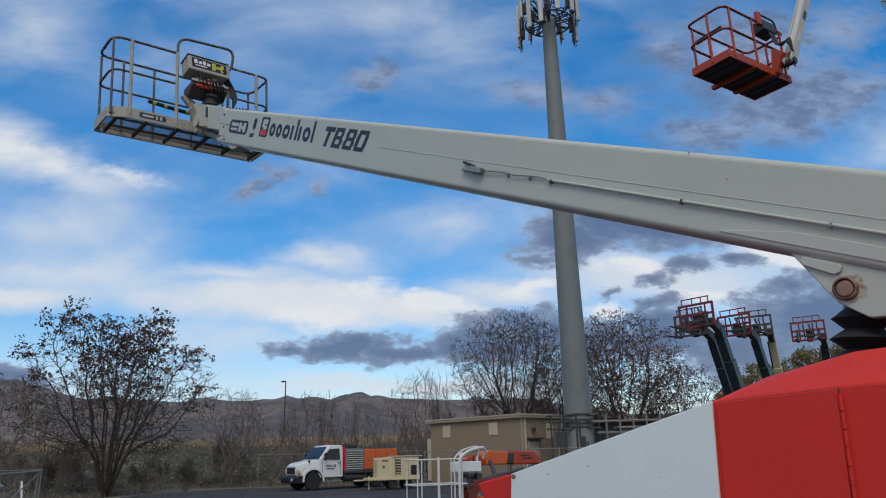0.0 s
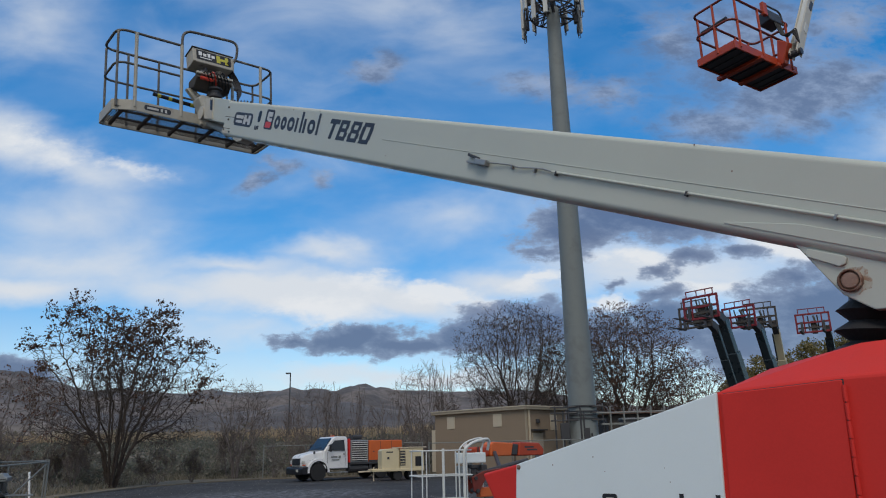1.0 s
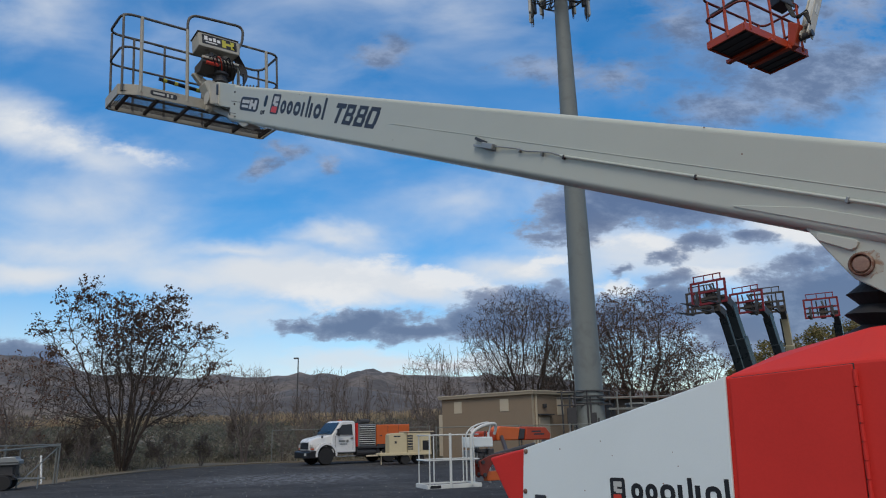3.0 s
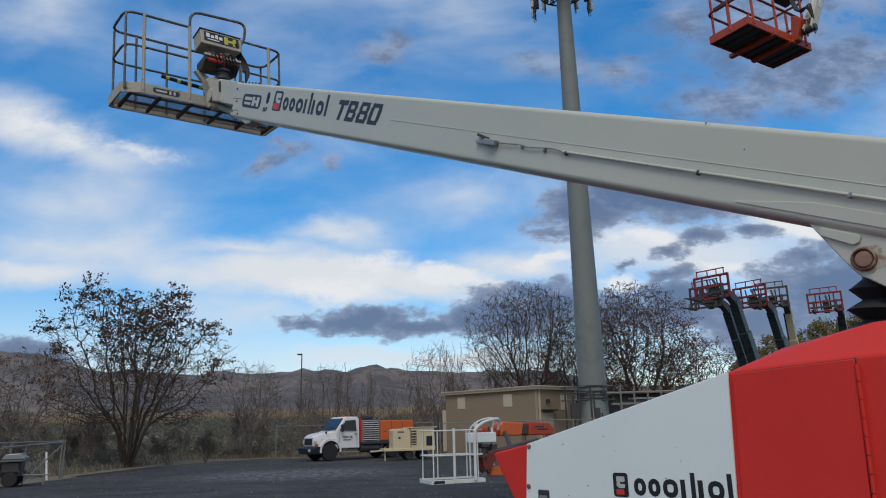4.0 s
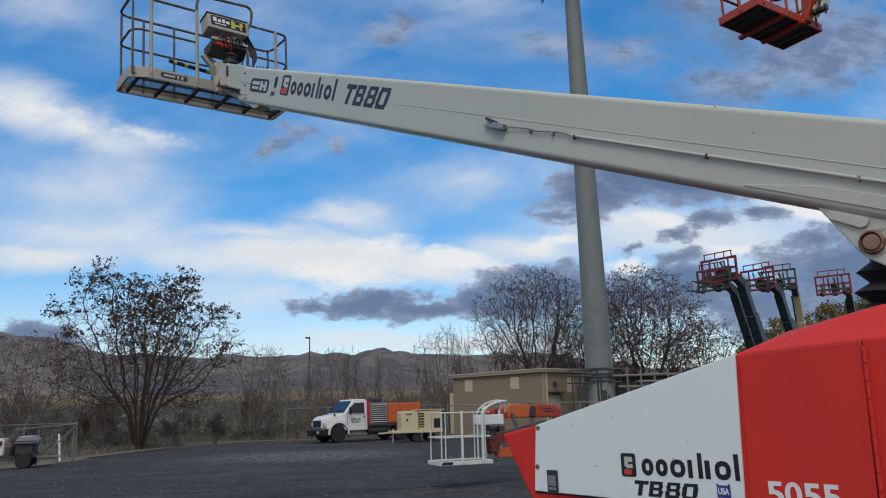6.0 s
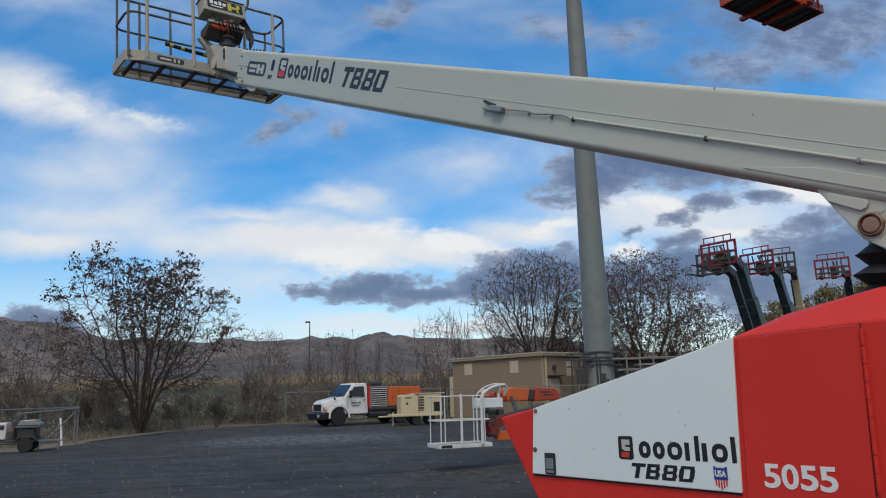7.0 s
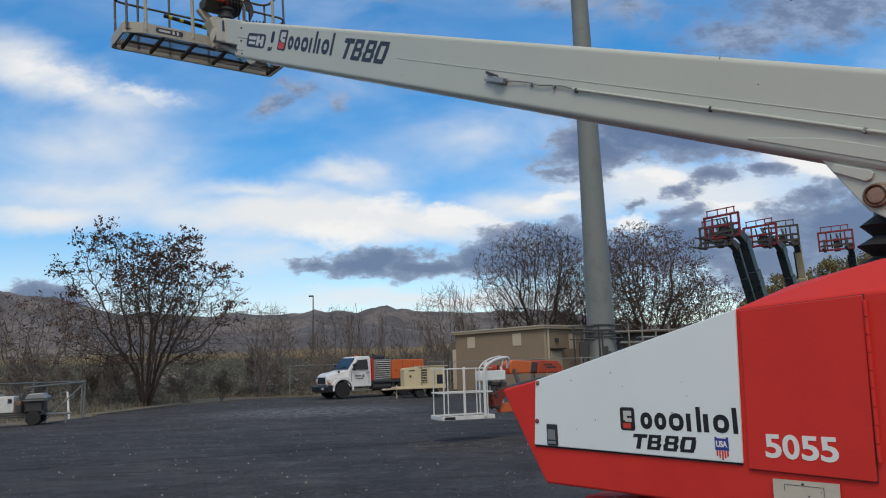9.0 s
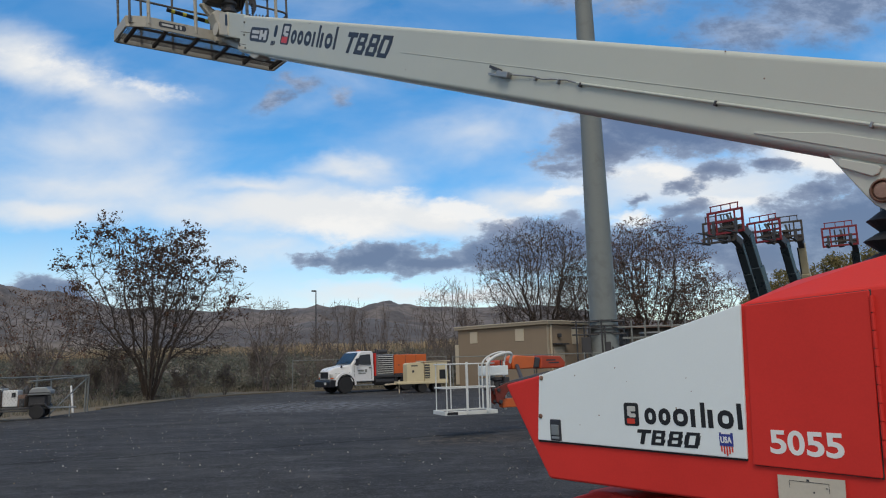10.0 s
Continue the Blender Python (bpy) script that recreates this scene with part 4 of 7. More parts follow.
def build_boom():
    bm = bmesh.new()
    box(bm, (-1.9, -0.02, -0.50), (8.38, 0.23, 0.0), 0.042, steps=7)
    boom = part("boom", bm, BOOM_PAINT, lift, "pale grey-white painted boom", m=BOOM)
    # Weld seam, lower doubler plate, lug with the cylinder pin.
    bm = bmesh.new()
    tube(bm, [(-1.9, 0.2295, -0.250), (4.34, 0.2295, -0.246)], 0.0040, 6)
    part("weld_seam", bm, BOOM_PAINT, boom, m=BOOM)
    part("doubler_plate", prism(bmesh.new(), [(0.62, -0.455), (0.62, -0.445), (0.20, -0.385), (-1.0, -0.385), (-1.0, -0.455)], 0.225, 0.236, 0.003), BOOM_PAINT, boom, m=BOOM)
    part("pin_lug", prism(bmesh.new(), [(0.205, -0.495), (-0.045, -0.665), (-0.10, -0.70), (-0.26, -0.735), (-0.62, -0.60), (-0.62, -0.495)], 0.13, 0.205, 0.006), BOOM_PAINT, boom, "pale lug plate", m=BOOM)
    part("pin_lug", prism(bmesh.new(), [(0.205, -0.495), (-0.045, -0.665), (-0.10, -0.70), (-0.26, -0.735), (-0.62, -0.60), (-0.62, -0.495)], 0.0, 0.06, 0.006), BOOM_PAINT, boom, m=BOOM)
    part("wear_pad", prism(bmesh.new(), [(0.13, -0.505), (0.13, -0.535), (0.115, -0.55), (-0.05, -0.565), (-0.075, -0.545), (-0.075, -0.515), (-0.06, -0.505)], 0.20, 0.222, 0.005), BOOM_PAINT, boom, m=BOOM)
    pin_at = BOOM @ Matrix.Translation((-0.117, 0.2045, -0.622))
    wash = [(0.074 * (1 + 0.12 * math.sin(2.3 * i) + 0.08 * math.cos(4.1 * i)) * math.cos(i * math.pi / 9) + 0.02, 0.070 * (1 + 0.12 * math.cos(1.7 * i)) * math.sin(i * math.pi / 9) + 0.008) for i in range(18)]
    part("rust_stain", outline(wash, 0.0015), RUST_WASH, boom, "rust wash round the pin", m=pin_at @ Matrix(((-1, 0, 0, 0), (0, 0, 1, 0), (0, 1, 0, 0), (0, 0, 0, 1))))
    bm = lathe(bmesh.new(), [(0.060, 0), (0.060, 0.020), (0.054, 0.026), (0.050, 0.026), (0.047, 0.008)], 28, pin_at @ pose(0, 0, 0, -90, 0, 0))
    pin = part("cylinder_pin", bm, RUST, boom, "rust-brown cylinder pin", smooth=False)
    bm = lathe(bmesh.new(), [(0.042, 0.006), (0.042, 0.016), (0.037, 0.021), (0.018, 0.023), (0.001, 0.023)], 24, pin_at @ pose(0, 0, 0, -90, 0, 0))
    part("pin_face", bm, PIN_FACE, pin, "scuffed pin face", smooth=False)
    # Conduit with clips and the sensor at its end.
    bm = bmesh.new()
    line = [(-1.5, 0.245, -0.322), (1.0, 0.245, -0.316), (2.02, 0.245, -0.312)]
    tube(bm, line, 0.010, 8)
    part("conduit", bm, BOOM_PAINT, boom, m=BOOM)
    bm = bmesh.new()
    tube(bm, [(2.0, 0.245, -0.312), (2.12, 0.245, -0.300), (2.25, 0.245, -0.306), (2.36, 0.25, -0.318), (2.48, 0.245, -0.306), (2.62, 0.25, -0.312), (2.74, 0.255, -0.318)], 0.006, 6)
    part("cable", bm, GALV, boom, m=BOOM)
    for a in (0.02, 0.90, 1.98, 2.20, 2.44):
        part("clip", solid((a - 0.008, 0.23, -0.336), (a + 0.008, 0.258, -0.304), 0.004), DARK_STEEL if a in (0.90, 1.98) else GALV, boom, m=BOOM)
    sensor = part("sensor", solid((2.72, 0.23, -0.350), (2.86, 0.285, -0.300), 0.008), GALV, boom, "grimy boom angle sensor", m=BOOM)
    part("sensor_arm", prism(bmesh.new(), [(2.83, -0.315), (2.98, -0.285), (2.98, -0.262), (2.84, -0.285)], 0.24, 0.262, 0.003), DARK_STEEL, sensor, m=BOOM)
    part("sensor_arm", prism(bmesh.new(), [(2.86, -0.345), (2.97, -0.345), (2.98, -0.325), (2.86, -0.325)], 0.24, 0.262, 0.003), GALV, sensor, m=BOOM)
    for a, b in ((0.95, -0.012), (0.66, -0.145), (4.2, -0.40), (5.7, -0.03), (6.35, -0.045)):
        bm = bmesh.new()
        lathe(bm, [(0.006, 0), (0.004, 0.003)], 8, BOOM @ Matrix.Translation((a, 0.229, b)) @ pose(0, 0, 0, -90, 0, 0))
        part("stain_spot", bm, RUST, boom)
    # Decals along the side.
    bars_of("mark", [(0, 0, 0.235, 0.255)], INK_GREY, boom, on_boom(7.05, -0.325, 0.001), "dark mark with a pale and red sweep", 0.001, 0.03)
    bars_of("mark_sweep", [(0.05, 0.165, 0.19, 0.225), (0.05, 0.12, 0.11, 0.17), (0.09, 0.10, 0.19, 0.145)], DECAL_PALE, boom, on_boom(7.05, -0.325, 0.002), "", 0.001, 0.01)
    bars_of("mark_sweep", [(0.03, 0.02, 0.19, 0.095)], DECAL_RED, boom, on_boom(7.05, -0.325, 0.002), "", 0.001, 0.01)
    maker_bars(boom, on_boom(6.77, -0.305, 0.001), 1.13, 0.170, 0.248, INK_GREY)
    block_letters(boom, on_boom(5.45, -0.322, 0.001), 0.94, 0.222, INK_GREY, "faded black slanted model lettering")
    bars_of("owner_sticker", [(0, 0, 0.60, 0.185)], INK_GREY, boom, on_boom(8.03, -0.335, 0.001), "black sticker with pale bars", 0.001, 0.06)
    bars_of("sticker_bars", [(0.06, 0.100, 0.30, 0.145), (0.07, 0.04, 0.28, 0.075), (0.32, 0.03, 0.40, 0.155), (0.40, 0.07, 0.46, 0.11), (0.46, 0.03, 0.54, 0.155)], DECAL_PALE, boom, on_boom(8.03, -0.335, 0.002), "", 0.001, 0.008)
    bars_of("slot", [(0, 0, 0.085, 0.15)], INK, boom, on_boom(7.275, -0.250, 0.001), "dark slot in the boom's side", 0.001, 0.035)
    bars_of("slot_note", [(0.0, 0, 0.03, 0.055), (0.04, 0, 0.075, 0.055), (0.085, 0.01, 0.12, 0.06)], INK_GREY, boom, on_boom(7.32, -0.355, 0.001), "", 0.001)
    # Lift cylinder in its bellows.
    bm = bmesh.new()
    prof = []
    for i in range(8):
        z = -0.02 - i * 0.105
        fold = 0.150 + 0.012 * (i % 3)
        prof += [(0.088, z), (fold - 0.012, z - 0.043), (fold, z - 0.052), (fold - 0.012, z - 0.061)]
    way = Matrix.Translation((1.144, 0.28, 2.216)) @ pose(0, 0, 0, 0, -6, 0) @ Matrix.Diagonal((0.938, 0.938, 0.938, 1))
    lathe(bm, prof, 24, way)
    part("bellows", bm, BLACK_RUBBER, lift, "black rubber bellows on the lift cylinder")
    part("lift_cylinder", bar((1.13, 0.28, 2.33), (1.30, 0.28, 1.0), 0.08, 16), DARK_STEEL, lift)
    # The upright that carries the boom's pivot, behind the doors.
    part("boom_upright", prism(bmesh.new(), [(-0.5, 1.0), (0.5, 1.0), (-0.35, 2.05), (-0.75, 2.42), (-1.15, 2.2)], -0.10, 0.04, 0.01), RED_PAINT, lift)
    part("boom_upright", prism(bmesh.new(), [(-0.5, 1.0), (0.5, 1.0), (-0.35, 2.05), (-0.75, 2.42), (-1.15, 2.2)], 0.52, 0.66, 0.01), RED_PAINT, lift)
    part("pivot_pin", bar((-0.70, -0.14, 2.20), (-0.70, 0.70, 2.20), 0.06, 16), DARK_STEEL, lift)


PLATFORM = Matrix.Translation((9.998, 0.226, 6.326)) @ pose(0, 0, 0, -3.65, -0.64, -1.34)


def build_platform():
    """The basket: x away from the boom, y across (2.44 m), z up from the toe-boards' lower edge."""
    P = PLATFORM
    hx, hy, toe = 0.345, 1.22, 0.16
    corner = [(-hx, hy - 0.22), (-hx + 0.10, hy), (hx - 0.02, hy), (hx, hy - 0.04), (hx, -hy + 0.04), (hx - 0.02, -hy), (-hx + 0.10, -hy), (-hx, -hy + 0.22)]
    # Toe-boards, one plate a side.
    for i, (x0, y0) in enumerate(corner):
        x1, y1 = corner[(i + 1) % len(corner)]
        way = Vector((x1 - x0, y1 - y0, 0))
        turn = Matrix.Translation((x0, y0, 0)) @ Matrix.Rotation(math.atan2(way.y, way.x), 4, "Z")
        part("toe_board", solid((-0.01, 0.0, 0.0), (way.length + 0.01, 0.025, toe), 0.006, turn), DULL_WHITE, lift, "scuffed off-white toe-board", m=P)
    # Frame below the floor.
    for y in (-1.16, -0.70, -0.24, 0.24, 0.70, 1.10):
        part("floor_bearer", solid((-hx + 0.03, y - 0.020, 0.0), (hx - 0.03, y + 0.020, 0.05), 0.004), GRIMY, lift, "grimy floor bearer", m=P)
    for x in (-hx + 0.12, 0.06):
        part("floor_bearer", solid((x - 0.012, -1.12, 0.010), (x + 0.012, 1.12, 0.040), 0.004), GRIMY, lift, m=P)
    bm = bmesh.new()
    for i in range(86):
        y = -1.19 + 2.38 * i / 85
        box(bm, (-hx + 0.03, y - 0.0025, 0.052), (hx - 0.03, y + 0.0025, 0.058))
    for i in range(20):
        x = -hx + 0.04 + (2 * hx - 0.08) * i / 19
        box(bm, (x - 0.0025, -1.19, 0.054), (x + 0.0025, 1.19, 0.059))
    part("floor_grating", bm, GRIMY, lift, "open steel floor grating", m=P)
    # Rails, far posts and hoop take the darker colour that holds their backlit shade.
    top, mid = 1.225, 0.72
    for z, r in ((top, 0.019), (mid, 0.017)):
        loop = fillet([(-hx, -0.50, z), (-hx, -hy, z), (hx, -hy, z), (hx, hy, z), (-hx, hy, z), (-hx, 0.30, z)], 0.17, 5)
        part("rail", tube(bmesh.new(), loop, r, 8), RAIL_BACKLIT, lift, "worn tube rail, its backlit shade put into a dark grey", m=P)
    far = [(-hx + 0.04, 1.2), (hx, hy - 0.04), (hx, 0.86), (hx, 0.40), (hx, -0.20), (hx, -0.72), (hx, -hy + 0.04), (-hx + 0.06, -hy + 0.02)]
    for x, y in far:
        part("post", bar((x, y, toe * 0.3), (x, y, top), 0.018, 8), RAIL_BACKLIT, lift, m=P)
    for y, z1 in ((0.96, top), (0.30, top), (-0.98, top), (-0.50, mid + 0.5)):
        part("post", bar((-hx - 0.01, y, toe * 0.4), (-hx - 0.01, y, z1), 0.026, 8), DULL_WHITE, lift, m=P)
    # Guard hoop over the control box.
    hoop = fillet([(-hx, 0.30, top - 0.30), (-hx - 0.02, 0.30, top + 0.26), (-hx - 0.04, -0.58, top + 0.30), (-hx - 0.02, -0.56, top + 0.02), (-hx, -0.48, top - 0.12)], 0.17, 6)
    part("guard_hoop", tube(bmesh.new(), hoop, 0.021, 8), RAIL_BACKLIT, lift, m=P)
    # Padded bar across the entry.
    bm = tube(bmesh.new(), [(-hx + 0.14, 0.66, 0.40), (-hx + 0.12, 0.30, 0.36), (-hx + 0.10, -0.06, 0.33)], 0.030, 8)
    sleeve = part("padded_bar", bm, INK, lift, "black and yellow padded bar", m=P)
    for i in range(4):
        y = 0.60 - i * 0.16
        part("yellow_band", bar((-hx + 0.138 - i * 0.009, y, 0.392 - i * 0.016), (-hx + 0.135 - i * 0.009, y - 0.05, 0.387 - i * 0.016), 0.032, 8), DECAL_YELLOW, sleeve, m=P)
    part("toe_label", outline([(0.02, 0), (0, 0.02), (0, 0.06), (0.02, 0.08), (0.36, 0.08), (0.38, 0.06), (0.38, 0.02), (0.36, 0)]), INK_GREY, lift, "dark label on the toe-board",
         m=P @ Matrix.Translation((-hx - 0.0265, 0.83, 0.045)) @ Matrix(((0, 0, -1, 0), (-1, 0, 0, 0), (0, 1, 0, 0), (0, 0, 0, 1))))
    bars_of("label_bars", [(0.04, 0.025, 0.20, 0.055), (0.23, 0.015, 0.26, 0.065), (0.29, 0.015, 0.32, 0.065)], DECAL_PALE, lift, P @ Matrix.Translation((-hx - 0.0285, 0.83, 0.045)) @ Matrix(((0, 0, -1, 0), (-1, 0, 0, 0), (0, 1, 0, 0), (0, 0, 0, 1))))
    # Control box.
    tilt = P @ Matrix.Translation((-hx - 0.15, -0.08, 0.86)) @ pose(0, 0, 0, 0, 10, 0) @ Matrix.Diagonal((0.88, 0.86, 0.9, 1))
    consol = part("control_box", solid((-0.15, -0.36, 0.0), (0.15, 0.36, 0.27), 0.012), DULL_WHITE, lift, "grimy control box with a dark label", m=tilt)
    part("control_lid", solid((-0.165, -0.375, 0.27), (0.165, 0.375, 0.285), 0.004), GRIMY, consol, m=tilt)
    face = tilt @ Matrix.Translation((-0.151, 0.30, 0.055)) @ Matrix(((0, 0, -1, 0), (-1, 0, 0, 0), (0, 1, 0, 0), (0, 0, 0, 1)))
    bars_of("owner_label", [(0, 0, 0.63, 0.185)], INK, consol, face, "black label with white and yellow bars", 0.002, 0.02)
    face2 = face @ Matrix.Translation((0, 0, 0.002))
    bars_of("label_bars", [(0.04, 0.08, 0.10, 0.16), (0.12, 0.08, 0.18, 0.135), (0.20, 0.08, 0.25, 0.155), (0.27, 0.08, 0.33, 0.135), (0.06, 0.035, 0.27, 0.055)], DECAL_WHITE, consol, face2)
    bars_of("label_bars", [(0.36, 0.02, 0.43, 0.165), (0.43, 0.07, 0.52, 0.115), (0.52, 0.02, 0.58, 0.165)], DECAL_YELLOW, consol, face2)
    for y in (-0.24, 0.26):
        bm = lathe(bmesh.new(), [(0.012, 0), (0.012, 0.03), (0.020, 0.035), (0.020, 0.055)], 10, tilt @ Matrix.Translation((0, y, 0.285)))
        part("control_knob", bm, INK, consol)
    # Valves, rotator and hoses below the box.
    tray = part("valve_tray", prism(bmesh.new(), [(-hx - 0.36, 0.60), (-hx - 0.34, 0.66), (-hx - 0.02, 0.64), (-hx - 0.02, 0.52), (-hx - 0.22, 0.48)], -0.34, 0.20, 0.012), GRIMY, lift, "grimy valve tray", m=P)
    part("tray_lip", solid((-hx - 0.37, -0.35, 0.655), (-hx - 0.33, 0.21, 0.69), 0.006), CREAM_WHITE, tray, m=P)
    part("hydraulic_valve", solid((-hx - 0.30, -0.02, 0.64), (-hx - 0.16, 0.14, 0.76), 0.02), DARK_STEEL, tray, m=P)
    part("hydraulic_valve", solid((-hx - 0.27, -0.22, 0.64), (-hx - 0.10, -0.06, 0.80), 0.02), GRIMY, tray, m=P)
    part("hydraulic_valve", solid((-hx - 0.30, -0.33, 0.64), (-hx - 0.20, -0.25, 0.74), 0.015), GALV, tray, m=P)
    part("hydraulic_motor", bar(P @ Vector((-hx - 0.35, 0.15, 0.60)), P @ Vector((-hx - 0.36, -0.04, 0.59)), 0.026, 10), DECAL_RED, tray, "red hydraulic fitting")
    part("hydraulic_motor", bar(P @ Vector((-hx - 0.20, 0.02, 0.76)), P @ Vector((-hx - 0.20, 0.02, 0.84)), 0.035, 10), DARK_STEEL, tray)
    for k in range(7):
        o = 0.05 * k
        wire = fillet([(-hx - 0.32, 0.12 - o, 0.66), (-hx - 0.42 - 0.02 * (k % 3), 0.09 - o, 0.70 + 0.03 * (k % 2)), (-hx - 0.38, 0.02 - o, 0.58), (-hx - 0.26, -0.02 - o, 0.50)], 0.06, 3)
        part("hose", tube(bmesh.new(), wire, 0.010, 6), DECAL_RED if k == 2 else BLACK_RUBBER, lift, m=P)
    bm = prism(bmesh.new(), [(0.26, 0.50), (0.20, 0.52), (-0.06, 0.40), (-0.12, 0.30), (-0.10, 0.06), (-0.04, -0.03), (0.04, -0.03), (0.03, 0.20), (0.12, 0.34)], hx + 0.02, hx + 0.10, 0.012)
    part("mount_bracket", bm, CREAM_WHITE, lift, "off-white swept mount bracket", m=P @ pose(0, 0, 0, 0, 0, 90))
    part("box_stand", bar(P @ Vector((-hx - 0.14, -0.22, 0.5)), P @ Vector((-hx - 0.14, -0.22, 0.9)), 0.05, 12), CREAM_WHITE, lift)
    bm = lathe(bmesh.new(), [(0.13, 0), (0.16, 0.02), (0.16, 0.07), (0.12, 0.09), (0.12, 0.15), (0.17, 0.17), (0.17, 0.21)], 24, P @ Matrix.Translation((-hx - 0.22, -0.12, 0.36)) @ Matrix.Diagonal((0.72, 0.72, 0.8, 1)))
    part("rotator", bm, DARK_STEEL, lift, "dark oily platform rotator")
    for k in range(6):
        o = 0.035 * k
        hose = fillet([(-hx - 0.10 - o, -0.30, 1.0), (-hx - 0.20, -0.44 - o * 0.6, 0.72), (-hx - 0.36, -0.40 - o * 0.5, 0.50), (-hx - 0.62, -0.30, 0.40 - o)], 0.16, 4)
        part("hose", tube(bmesh.new(), hose, 0.012, 6), BLACK_RUBBER, lift, "black hydraulic hose", m=P)
    quarter = pose(0, 0, 0, 0, 0, 90)
    part("mount_bracket", prism(bmesh.new(), [(0.14, 0.32), (0.08, 0.38), (-0.28, 0.36), (-0.28, 0.26), (-0.20, 0.20), (-0.16, -0.04), (-0.02, -0.06), (0.02, 0.02)], hx + 0.03, hx + 0.26, 0.015), CREAM_WHITE, lift, "off-white mount bracket", m=P @ quarter)
    # The boom's tip: a shorter, narrower head in front of the main section.
    part("boom_head", prism(bmesh.new(), [(9.13, 6.46), (8.96, 6.46), (8.35, 6.17), (8.30, 5.84), (8.45, 5.86), (9.10, 6.16)], 0.12, 0.39, 0.012), BOOM_PAINT, lift)
    part("head_plate", prism(bmesh.new(), [(9.16, 6.52), (8.86, 6.40), (8.83, 6.06), (9.13, 6.18)], 0.385, 0.405, 0.006), CREAM_WHITE, lift)
    part("head_slot", prism(bmesh.new(), [(8.93, 6.40), (8.86, 6.37), (8.84, 6.20), (8.91, 6.23)], 0.404, 0.409), INK, lift)
    part("wear_block", prism(bmesh.new(), [(8.02, -0.485), (7.98, -0.53), (7.84, -0.56), (7.70, -0.53), (7.66, -0.485)], 0.04, 0.205, 0.012), CREAM_WHITE, lift, "off-white wear block under the boom", m=BOOM)
    for a0, a1, b in ((8.37, 7.95, -0.235), (8.37, 8.10, -0.40)):
        part("plate_seam", solid((a1, 0.2285, b), (a0, 0.2325, b + 0.006)), GRIMY, lift, m=BOOM)
    part("tip_plate", solid((8.16, 0.229, -0.47), (8.36, 0.236, -0.42), 0.003), CREAM_WHITE, lift, m=BOOM)
    part("head_knuckle", bar((9.22, 0.05, 6.30), (9.22, 0.42, 6.30), 0.10, 16), CREAM_WHITE, lift)
    part("level_cylinder", bar((9.30, 0.25, 6.22), (8.2, 0.25, 5.60), 0.05, 12), GALV, lift)
    for k in range(6):
        b0 = BOOM @ Vector((8.24 - 0.11 * k, 0.20, -0.005))
        part("bolt", bar(b0, b0 + Vector((-0.008, 0, 0.022)), 0.010, 6), DARK_STEEL, lift)
    for a, b in ((8.30, -0.10), (8.30, -0.42), (8.22, -0.27), (8.10, -0.44)):
        part("bolt", bar(BOOM @ Vector((a, 0.225, b)), BOOM @ Vector((a, 0.243, b)), 0.012, 6), DARK_STEEL, lift)


build_lift_base()
build_cowl()
build_cowl_doors()
build_boom()
build_platform()

# ---- the yard: tower, shed, fence, vehicles ----


